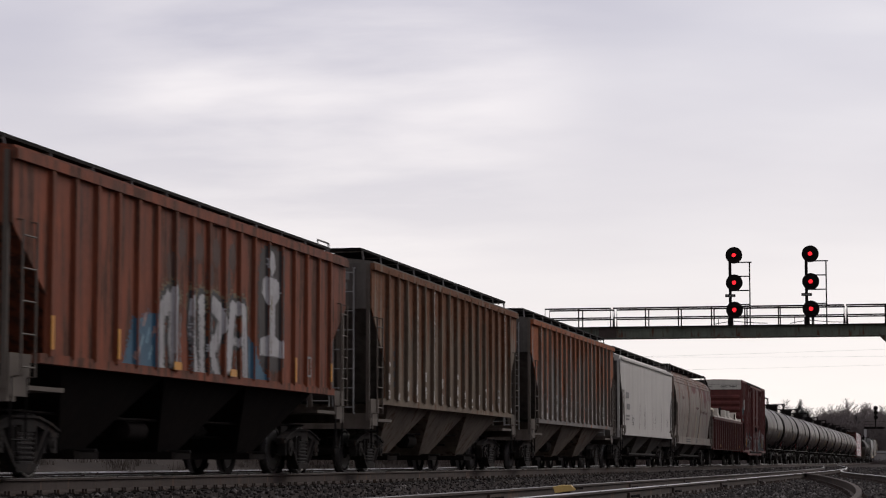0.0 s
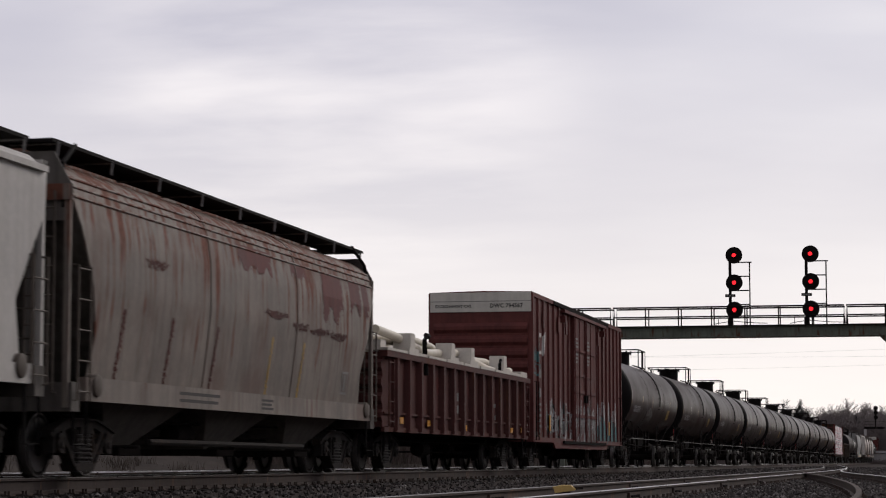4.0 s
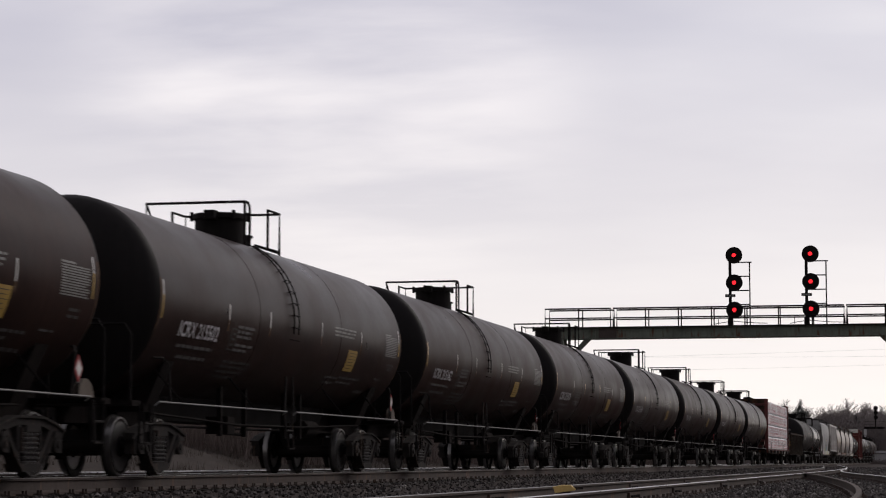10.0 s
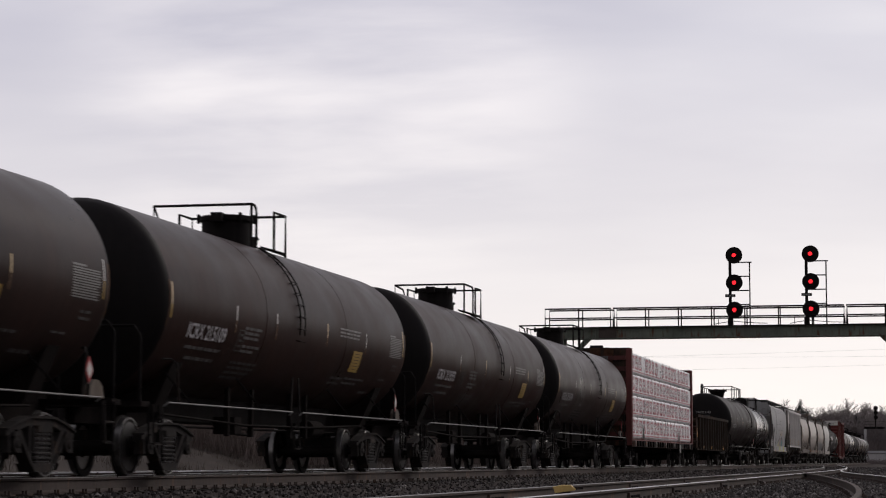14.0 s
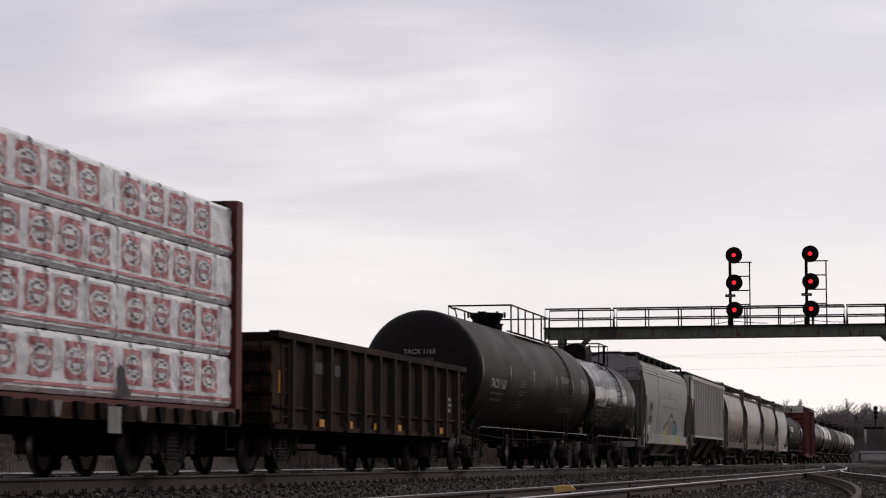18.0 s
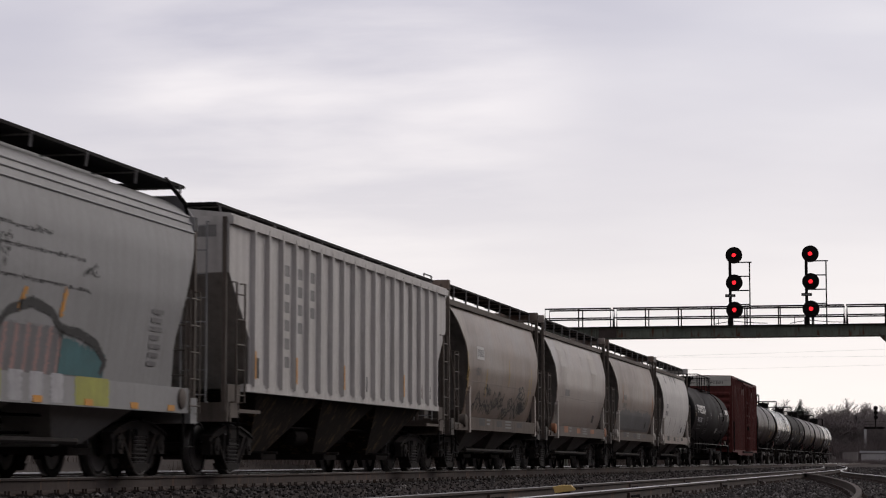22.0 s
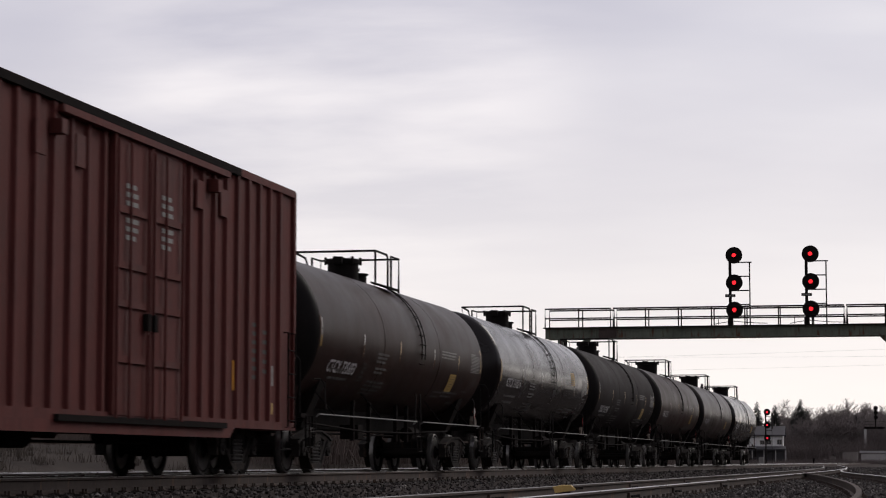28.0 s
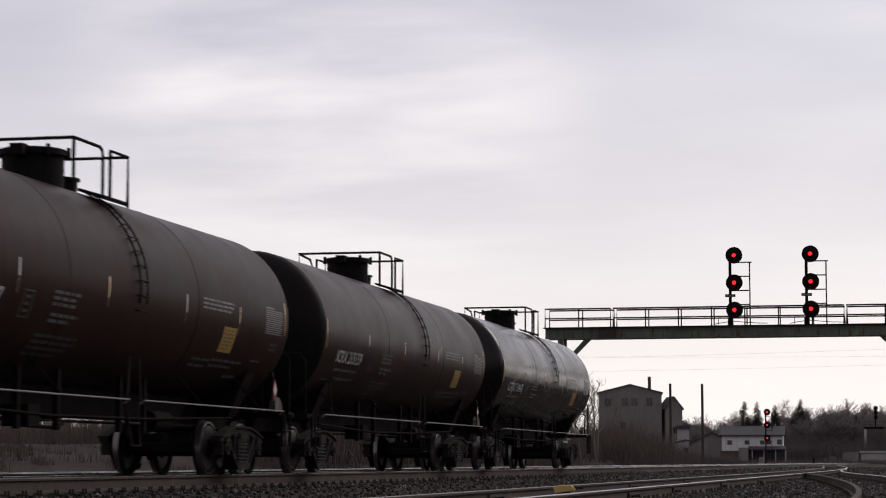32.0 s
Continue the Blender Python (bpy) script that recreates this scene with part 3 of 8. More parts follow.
def add_truck(car, y):
    t = part("truck", G["bolster"], None, car, "black cast-iron truck bolster", at=(0, y, 0))
    part("side_frame", G["frame_p"], None, t)
    part("side_frame", G["frame_n"], None, t)
    for sx in (-1, 1):
        for dy in (-0.16, 0.0, 0.16):
            part("spring", G["spring"], None, t, at=(sx * 1.075, dy, WHEEL_R - 0.02))
        for d in (-1, 1):
            part("bearing_cap", G["bearing"], None, t, at=pose(sx * 1.0, d * WHEELBASE / 2, WHEEL_R, 0, 0, 0 if sx > 0 else 180))
    for d in (-1, 1):
        w = part("wheelset", G["wheelset"], None, t, "dark steel wheels with bright worn treads", at=(0, d * WHEELBASE / 2, WHEEL_R))
        WHEELS.append((w, d))
    return t


def coupler_mesh():
    bm = bmesh.new()
    bx(bm, -0.11, 0.11, 0, 0.55, 0.78, 0.98)
    prism(bm, [(-0.20, 0.5), (0.16, 0.5), (0.20, 0.72), (0.06, 0.82), (-0.02, 0.70), (-0.14, 0.74), (-0.20, 0.86)], 2, 0.74, 1.02)
    return to_mesh("coupler", bm, M["truck"])


def hose_mesh():
    bm = bmesh.new()
    tube(bm, [(0.38, 0.0, 0.85), (0.38, 0.3, 0.72), (0.30, 0.5, 0.48), (0.18, 0.68, 0.42)], 0.025, 6)
    return to_mesh("air_hose", bm, M["black"])


G["coupler"], G["hose"] = coupler_mesh(), hose_mesh()


def add_couplers(car, half):
    part("coupler", G["coupler"], None, car, at=pose(0, half - 0.2, 0, 0, 0, 0))
    part("coupler", G["coupler"], None, car, at=pose(0, -half + 0.2, 0, 0, 0, 180))
    part("air_hose", G["hose"], None, car, at=pose(0, half - 0.1, 0, 0, 0, 0))
    part("air_hose", G["hose"], None, car, at=pose(0, -half + 0.1, 0, 0, 0, 180))


def add_ladder(car, name, mat, x, y, z0, z1, w=0.42, step=0.38, out=0.09, end=False):
    """Two stiles and their rungs, on a side (rungs along y) or on an end (rungs along x)."""
    place = (lambda a, b, z: (x + a, y + b, z)) if end else (lambda a, b, z: (x + b, y + a, z))
    bm = bmesh.new()
    for d in (-1, 1):
        tube(bm, [place(d * w / 2, 0, z0), place(d * w / 2, out, z0), place(d * w / 2, out, z1), place(d * w / 2, 0, z1)], 0.018, 5)
    lad = part(name, bm, mat, car)
    rung = to_mesh("rung", tubes([[place(-w / 2, out, 0), place(w / 2, out, 0)]], 0.013, 5), mat)
    for i in range(int((z1 - z0 - 0.1) / step) + 1):
        part("rung", rung, None, lad, at=(0, 0, z0 + 0.12 + i * step))


def underbody(car, half, low=0.95):
    """Centre sill, brake cylinder, reservoir and pipes."""
    part("centre_sill", box_mesh(-0.28, 0.28, -half + 0.4, half - 0.4, low - 0.2, low + 0.12), M["under"], car)
    bm = lathe_mesh([(-0.45, 0.06), (-0.40, 0.17), (0.40, 0.17), (0.45, 0.06)], (0.75, -half * 0.22, low - 0.28), 1, 14)
    part("air_reservoir", bm, M["under"], car, smooth=True)
    bm = lathe_mesh([(-0.3, 0.12), (0.2, 0.12), (0.22, 0.04), (0.55, 0.03)], (0.6, half * 0.22, low - 0.25), 1, 12)
    part("brake_cylinder", bm, M["under"], car, smooth=True)
    part("brake_pipe", tubes([[(0.95, -half + 1, low - 0.08), (0.95, -half * 0.3, low - 0.12), (0.9, half * 0.3, low - 0.1), (0.95, half - 1, low - 0.06)],
                              [(0.5, -half * 0.5, low - 0.35), (0.55, half * 0.45, low - 0.33)]], 0.022, 5), M["under"], car)


# ---- tank cars ----
def tank_place(R, zc, grow=0.006):
    """Puts (along, height) marks onto the near flank of a barrel."""
    def place(u, v):
        z = max(-0.98, min(0.98, (v - zc) / R))
        a = math.asin(z)
        return ((R + grow) * math.cos(a), u, zc + (R + grow) * math.sin(a))
    return place


def tank_car(pitch, tank_len, R, zc, mat, label, number, style):
    """Barrel with dished heads on stub sills, housing and railed platform on top, ladder, hand rails, marks."""
    rng = random.Random(number)
    half = pitch / 2
    car = thing("tank_car", label, "tank car", "freight cars")
    th = tank_len / 2
    prof = []
    for k in range(9):
        a = math.pi / 2 * k / 8
        prof.append((-th - 0.52 * math.cos(a), max(0.02, R * math.sin(a))))
    seams = [-th * 0.34, th * 0.36]
    prof.append((-th + 0.12, R))
    for s in seams:
        prof += [(s - 0.10, R), (s - 0.02, R), (s - 0.018, R + 0.004), (s + 0.018, R + 0.004), (s + 0.02, R), (s + 0.10, R)]
    prof += [(-h, r) for h, r in prof[9::-1]]
    part("barrel", lathe_mesh([(h, r) for h, r in prof if abs(h) <= th + 1e-6], (0, 0, zc), 1, 56), mat, car, smooth=True)
    for d in (-1, 1):
        dish = [(d * (th + 0.52 * math.cos(math.pi / 2 * k / 10)), max(0.02, R * math.sin(math.pi / 2 * k / 10))) for k in range(10)] + [(d * (th + 0.001), R - 0.001)]
        part("tank_head", lathe_mesh(dish, (0, 0, zc), 1, 56), M["tank_head"] if mat is not M["tank_gloss"] else mat, car, "black dished tank head", smooth=True)
    place = tank_place(R, zc)
    for e in (-th, th):              # rust runs down the weld of each head
        d = -1 if e < 0 else 1
        run_z = rng.uniform(0.55, 1.05)
        part("seam_rust", lay([stroke([(e + d * 0.015 * math.sin(3 * k), zc + 0.25 - run_z * k / 8) for k in range(9)], 0.055, 0.35)], tank_place(R, zc, 0.004)), M["seam_rust"], car, "rust-brown run along the head weld")
    # cradle, stub sills, end platforms
    truck_y = half - 2.55
    for d in (-1, 1):
        bm = bmesh.new()
        bx(bm, -0.32, 0.32, d * (half - 0.55) if d < 0 else th - 3.0, -th + 3.0 if d < 0 else half - 0.55, 0.80, 1.22)
        prism(bm, [(-1.25, zc - R * 0.62), (-0.9, 1.0), (0.9, 1.0), (1.25, zc - R * 0.62), (0.8, zc - R * 0.85), (-0.8, zc - R * 0.85)], 1, d * truck_y - 0.22, d * truck_y + 0.22)
        bx(bm, -1.42, 1.42, d * (half - 0.62) - 0.18, d * (half - 0.62) + 0.18, 1.04, 1.12)
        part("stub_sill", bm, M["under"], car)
        bm = tubes([[(1.35, d * (half - 0.55), 1.1), (1.35, d * (half - 0.55), 2.1), (1.25, d * (half - 0.55), 2.25), (-1.25, d * (half - 0.55), 2.25), (-1.35, d * (half - 0.55), 2.1), (-1.35, d * (half - 0.55), 1.1)],
                    [(1.42, d * (half - 0.75), 1.08), (1.42, d * (half - 0.75), 0.5), (1.42, d * (half - 1.2), 0.5), (1.42, d * (half - 1.2), 1.08)],
                    [(0.5, d * (half - 0.55), 1.1), (0.5, d * (half - 0.55), 2.25)]], 0.022, 6)
        part("end_rail", bm, M["black"], car)
        add_truck(car, d * truck_y)
        if d < 0:
            continue
        # diamond placard on a plate beside the end platform
        pz, py = 1.50, half - 1.65
        part("placard", prism_mesh([(py - 0.14, pz), (py, pz - 0.19), (py + 0.14, pz), (py, pz + 0.19)], 0, 1.40, 1.415), M["red"], car, "red and white diamond placard")
        part("placard_label", prism_mesh([(py - 0.10, pz), (py, pz - 0.12), (py + 0.10, pz), (py, pz + 0.12)], 0, 1.416, 1.42), M["white"], car)
        part("placard_post", tubes([[(1.40, py, 1.08), (1.40, py, 1.3)]], 0.02, 5), M["black"], car)
        part("light_bracket", prism_mesh([(half - 1.35, 1.12), (half - 0.78, 1.12), (half - 0.86, 1.30), (half - 1.00, 1.38), (half - 1.18, 1.38), (half - 1.32, 1.28)], 0, 1.22, 1.30), M["hop_sill"], car, "rounded grey brake-valve cover")
        part("brake_wheel", lathe_mesh([(half - 0.60, 0.03), (half - 0.60, 0.24), (half - 0.57, 0.27), (half - 0.54, 0.24), (half - 0.54, 0.03)], (-0.55, 0, 1.95), 1, 18), M["black"], car, smooth=True)
    sy = style.get("ladder_y", 0.85)
    for a, b in ((-th + 0.1, sy - 0.32), (sy + 0.32, th - 0.1)):
        part("side_rail", tubes([[(1.42, a, 1.06), (1.50, a, 1.12), (1.50, b, 1.12), (1.42, b, 1.06)]], 0.014, 6), M["dim"], car, "worn pale hand rail")
    part("side_rail", tubes([[(-1.50, -th + 0.1, 1.12), (-1.50, th - 0.1, 1.12)]], 0.028, 6), M["black"], car)
    for yy in (-th + 1.2, -th * 0.36, th * 0.4, th - 1.5):
        part("rail_bracket", tubes([[(1.50, yy, 1.12), (1.18, yy - 0.45, zc - R * 0.72)]], 0.016, 5), M["black"], car)
    # underside: outlet valve, pipes, skid
    part("bottom_outlet", lathe_mesh([(zc - R - 0.35, 0.10), (zc - R - 0.30, 0.16), (zc - R - 0.12, 0.16), (zc - R + 0.1, 0.28)], (0, 0.3, 0), 2, 12), M["under"], car, smooth=True)
    part("bottom_skid", prism_mesh([(-0.9, zc - R + 0.08), (-0.5, zc - R - 0.22), (1.0, zc - R - 0.22), (1.4, zc - R + 0.08)], 0, -0.3, 0.3), M["under"], car)
    part("brake_pipe", tubes([[(0.9, -truck_y, 0.98), (0.95, -2, 0.86), (0.95, 2, 0.88), (0.9, truck_y, 0.98)],
                              [(0.55, -truck_y + 0.8, 0.80), (0.6, truck_y - 0.8, 0.82)]], 0.022, 5), M["under"], car)
    part("air_reservoir", lathe_mesh([(-0.45, 0.05), (-0.4, 0.17), (0.4, 0.17), (0.45, 0.05)], (0.75, 3.0, 0.86), 1, 12), M["under"], car, smooth=True)
    part("valve_box", box_mesh(0.55, 0.95, -2.6, -2.2, 0.70, 1.0), M["under"], car)
    # black filler added under the barrel to fill the dark band below the rail
    part("centre_skirt", prism_mesh([(-0.55, zc - R + 0.12), (-0.40, 0.90), (0.40, 0.90), (0.55, zc - R + 0.12)], 1, -th + 2.6, th - 2.6), M["black"], car)
    for yy in (-2.9, -1.5, 0.95, 2.0):     # pipe hangers and valve linkage under the barrel
        part("pipe_hanger", box_mesh(0.86, 0.94, yy - 0.05, yy + 0.05, 0.66, zc - R * 0.80), M["under"], car)
    part("valve_linkage", tubes([[(0.75, -2.4, 0.72), (0.7, -0.9, 0.70), (0.3, 0.2, 0.78)], [(0.9, 1.3, 0.62), (0.9, 1.3, 0.95)]], 0.03, 6), M["under"], car)
    for d in (-1, 1):                      # stirrups and grab irons at the corners
        part("grab_iron", tubes([[(1.46, d * (th - 0.72), 1.10), (1.46, d * (th - 0.60), 1.72), (1.40, d * (th - 0.50), 1.80), (1.30, d * (th - 0.36), 1.80)]], 0.018, 6), M["truck"], car)
        part("corner_step", tubes([[(1.47, d * (half - 0.80), 1.08), (1.47, d * (half - 0.86), 0.48), (1.47, d * (half - 1.16), 0.48), (1.47, d * (half - 1.22), 1.08)], [(1.47, d * (half - 0.83), 0.78), (1.47, d * (half - 1.19), 0.78)]], 0.018, 5), M["truck"], car)
    sy = style.get("ladder_y", 0.85)
    part("side_step", tubes([[(1.42, sy - 0.28, 1.12), (1.50, sy - 0.16, 0.45), (1.50, sy + 0.16, 0.45), (1.42, sy + 0.28, 1.12)], [(1.46, sy - 0.21, 0.78), (1.46, sy + 0.21, 0.78)], [(1.45, sy - 0.28, 1.12), (1.45, sy - 0.20, 1.75)], [(1.45, sy + 0.28, 1.12), (1.45, sy + 0.20, 1.75)]], 0.02, 5), M["truck"], car)
    add_couplers(car, half)
    # top fittings
    dy, top = style.get("dome_y", -0.35), zc + R
    dr, dh = style.get("dome_r", 0.48), style.get("dome_h", 0.50)
    if style.get("cone"):
        prof = [(top - 0.12, dr * 0.62), (top + dh * 0.55, dr * 0.85), (top + dh * 0.8, dr), (top + dh, dr), (top + dh, 0.05)]
    else:
        prof = [(top - 0.15, dr * 0.96), (top + dh - 0.1, dr * 0.96), (top + dh - 0.1, dr * 1.06), (top + dh - 0.02, dr * 1.06), (top + dh, dr), (top + dh + 0.02, 0.05)]
    if style.get("box_housing"):
        arch = [(-dr, top - 0.15), (dr, top - 0.15), (dr, top + dh - 0.14), (dr * 0.78, top + dh - 0.02), (dr * 0.4, top + dh + 0.03), (-dr * 0.4, top + dh + 0.03), (-dr * 0.78, top + dh - 0.02), (-dr, top + dh - 0.14)]
        part("valve_housing", prism_mesh(arch, 1, dy - 0.75, dy + 0.75), M["black"], car, "box-shaped valve housing with an arched lid")
        part("housing_vent", lathe_mesh([(top + dh, 0.10), (top + dh + 0.07, 0.10), (top + dh + 0.08, 0.14), (top + dh + 0.11, 0.12)], (0, dy - 0.1, 0), 2, 12), M["black"], car, smooth=True)
    else:
        part("valve_housing", lathe_mesh(prof, (0, dy, 0), 2, 24), M["black"], car, smooth=True)
    for k in range(6):                     # hinge and lid bolts round the housing
        a = math.pi * k / 3 + 0.3
        part("lid_bolt", lathe_mesh([(top + dh - 0.13, 0.035), (top + dh + 0.03, 0.035), (top + dh + 0.04, 0.02)], (dr * 1.08 * math.cos(a), dy + dr * 1.08 * math.sin(a), 0), 2, 8), M["black"], car)
    part("lid_hinge", box_mesh(-0.10, 0.10, dy - dr - 0.16, dy - dr + 0.05, top + dh - 0.14, top + dh + 0.02), M["black"], car)
    part("manway", lathe_mesh([(top - 0.1, 0.28), (top + 0.16, 0.28), (top + 0.16, 0.32), (top + 0.2, 0.32), (top + 0.22, 0.1)], (0, dy + 1.0, 0), 2, 16), M["black"], car, smooth=True)
    part("relief_valve", lathe_mesh([(top - 0.05, 0.07), (top + 0.22, 0.07), (top + 0.24, 0.10), (top + 0.30, 0.10)], (0.1, dy + 0.72, 0), 2, 10), M["black"], car, smooth=True)
    y0, y1, rw, rz = style.get("rail_y0", -1.08), style.get("rail_y1", 1.12), 0.93, top + style.get("rail_h", 0.56)
    deck, hoop = top - 0.16, style.get("hoop", 1.15)
    part("platform", prism_mesh([(rw - 0.42, deck + 0.1), (rw, deck - 0.04), (rw + 0.02, deck + 0.02), (rw - 0.42, deck + 0.15)], 1, dy + 0.5, y1), M["black"], car)
    part("platform", prism_mesh([(-rw + 0.42, deck + 0.1), (-rw, deck - 0.04), (-rw - 0.02, deck + 0.02), (-rw + 0.42, deck + 0.15)], 1, dy + 0.5, y1), M["black"], car)
    rails = [[(-rw, y0, deck - 0.02), (-rw, y0, rz), (rw, y0, rz), (rw, y0 + 0.02, rz)],
             [(rw, y0, rz), (rw, y0 + hoop - 0.12, rz), (rw, y0 + hoop - 0.03, rz - 0.05), (rw, y0 + hoop, rz - 0.14), (rw, y0 + hoop, deck)],
             [(-rw, y0, rz), (-rw, y0 + hoop - 0.25, rz - 0.05), (-rw, y0 + hoop - 0.05, rz - 0.2), (-rw, y0 + hoop - 0.05, deck)],
             [(rw, y0, rz), (rw, y0, deck - 0.05)],
             [(rw, y1, deck - 0.06), (rw, y1, rz), (-rw, y1, rz), (-rw, y1, deck)],
             [(rw, y1, rz), (rw, y1 - 0.75, rz), (rw, y1 - 0.75, deck)],
             [(-rw, y1, rz), (-rw, y1 - 0.75, rz), (-rw, y1 - 0.75, deck)]]
    if style.get("long_rail"):
        n = 4
        for sx in (-1, 1):
            rails.append([(sx * rw, y0 + 0.9, rz), (sx * rw, y1, rz)])
            for i in range(1, n):
                yy = y0 + 0.9 + (y1 - y0 - 0.9) * i / n
                rails.append([(sx * rw, yy, rz), (sx * rw, yy, deck - 0.04)])
    for pts in rails:
        part("hand_rail", tubes([pts], 0.026, 6), M["black"], car)
    # side ladder
    ly = style.get("ladder_y", 0.85)
    lines, n = [], 10
    for i in range(n):
        a = radians(60 - i * 8.0)
        c, s = (R + 0.07) * math.cos(a), zc + (R + 0.07) * math.sin(a)
        lines.append([(c - 0.1 * math.cos(a), ly - 0.16, s - 0.1 * math.sin(a)), (c, ly - 0.16, s), (c, ly + 0.16, s), (c - 0.1 * math.cos(a), ly + 0.16, s - 0.1 * math.sin(a))])
    bm = bmesh.new()
    for d in (-0.16, 0.16):
        tube(bm, [((R + 0.05) * math.cos(radians(a)), ly + d, zc + (R + 0.05) * math.sin(radians(a))) for a in range(64, -16, -8)], 0.013, 5)
    lad = part("ladder", bm, M["black"], car)
    for pts in lines:
        part("rung", tubes([pts], 0.010, 5), M["black"], lad)
    # reflector dashes, lettering, panels
    fr = tank_len / 15.6
    fine = tank_place(R, zc, 0.012)
    dashes = style.get("dashes", [(-7.70, 2.72), (-4.40, 2.62), (-1.20, 2.63), (2.20, 2.62), (4.95, 2.60), (7.62, 2.80)])
    for u, v in dashes:                    # white reflector strips, their lower ends stained amber
        h = 0.50 if abs(u) > 7 else 0.40
        q = part("reflector", lay([rect_uv(u * fr - 0.026, v - h / 2, u * fr + 0.026, v + h / 2, 5)], place), M["white"] if rng.random() < 0.7 else M["amber"], car)
        low = rng.uniform(0.25, 0.55)
        part("stain", lay([rect_uv(u * fr - 0.032, v - h * (0.5 + 0.3 * low), u * fr + 0.030, v - h / 2 + h * low, 4)], tank_place(R, zc, 0.009)), M["seam_rust"] if abs(u) < 7 else M["gold"], q)
    numv, mark = style.get("num_v", 2.18), style.get("shift", 0.0)
    if number:
        part("car_number", lay([shift(flat_text(number, 0.33, 0.006, 0.98 * 2.25 / (0.19 * len(number))), -6.75 * fr, numv)], place), M["spray_white"], car, "stencilled white car number")
    u0 = -4.15 * fr
    part("stencil_block", lay([rect_uv(u0, numv - 0.10, u0 + 0.34, numv - 0.08), rect_uv(u0, numv + 0.24, u0 + 0.34, numv + 0.26), rect_uv(u0, numv - 0.10, u0 + 0.03, numv + 0.26, 2), rect_uv(u0 + 0.31, numv - 0.10, u0 + 0.34, numv + 0.26, 2)]
                              + bars(u0 + 0.09, numv + 0.19, [0.16, 0.14, 0.16], 0.04, 0.05), place), M["faint"], car)

    def words(u, v, lengths, h, gap):
        """Lines of small lettering, broken into words."""
        out = []
        for i, w in enumerate(lengths):
            x = u
            while x < u + w:
                n = min(rng.uniform(0.10, 0.34), u + w - x)
                out.append(rect_uv(x, v - i * (h + gap) - h, x + n, v - i * (h + gap)))
                x += n + 0.05
        return out
    part("stencil_block", lay(words(-6.6 * fr, 2.06, [1.75], 0.05, 0.1) + words(-6.35 * fr, 1.90, [1.4], 0.05, 0.1), place), M["stencil"], car)
    part("stencil_block", lay(words((-3.15 + mark) * fr, 2.50, [0.95, 0.8, 0.8], 0.045, 0.035) + words((-3.1 + mark) * fr, 2.20, [0.95, 0.7], 0.045, 0.035), place), M["stencil"], car)
    part("stencil_block", lay(words((-3.3 + mark) * fr, 1.92, [1.5, 1.5, 1.4, 1.2], 0.04, 0.04), place), M["faint"], car)
    part("stencil_block", lay(words((3.0 + mark) * fr, 2.84, [1.6, 1.55, 1.45], 0.035, 0.035), place), M["dim"], car)
    part("stencil_block", lay(words((3.2 + mark) * fr, 1.90, [0.9, 0.8], 0.04, 0.06) + words((4.2 + mark) * fr, 1.92, [1.6, 1.1], 0.04, 0.05), place), M["stencil"], car)
    part("stencil_block", lay(words(5.3 * fr, 1.70, [0.7], 0.05, 0.07) + words(6.2 * fr, 1.98, [0.5], 0.03, 0.04), place), M["stencil"], car)
    if style.get("panel", True):
        yu, yv = (4.20 + mark * 1.05) * fr, style.get("panel_v", 2.03)
        part("yellow_panel", lay([rect_uv(yu, yv, yu + 0.68, yv + 0.41, 5)], place), M["gold"], car, "yellow instruction panel")
        part("panel_print", lay(bars(yu + 0.06, yv + 0.36, [0.55, 0.5, 0.56, 0.45, 0.5, 0.4], 0.011, 0.048), fine), M["hop_post"], car)
    tu = 6.45 * fr
    part("test_panel", lay(bars(tu, 2.92, [0.5], 0.03, 0.02) + bars(tu, 2.87, [1.02, 1.0, 1.05, 0.98, 1.04, 1.0, 1.02, 0.9, 1.0, 1.03, 0.95, 1.0], 0.020, 0.016), place), M["dim"], car, "pale test-date stencil lines")
    part("flange_marks", lay(words(6.9 * fr, 2.30, [0.4, 0.4], 0.04, 0.05), place), M["faint"], car)
    return car


# ---- covered hoppers ----
def roof_walk(car, half, ztop, mat, width=(0.50, 1.25), lift=0.30, both=True, posts=8, over=0.0):
    for sx in ((1, -1) if both else (1,)):
        a, b = sx * width[0], sx * width[1]
        bm = box_mesh(min(a, b), max(a, b), -half + 0.15, half - 0.15 + over, ztop + lift, ztop + lift + 0.05)
        part("running_board", bm, mat, car, "dark steel grating running board")
        for i in range(posts):
            y = -half + 0.35 + (2 * half - 0.7) * i / (posts - 1)
            part("board_bracket", tubes([[(b * 0.98, y, ztop + lift + 0.05), (b * 1.02, y, ztop - 0.02)], [(b, y, ztop + lift), (a, y, ztop + lift - 0.02)]], 0.022, 5), M["dim"], car)
    part("roof_hatch", prism_mesh([(-0.45, ztop + 0.1), (-0.42, ztop + 0.32), (0.42, ztop + 0.32), (0.45, ztop + 0.1)], 1, -half + 1.2, half - 1.2), mat, car, "long trough roof hatch")


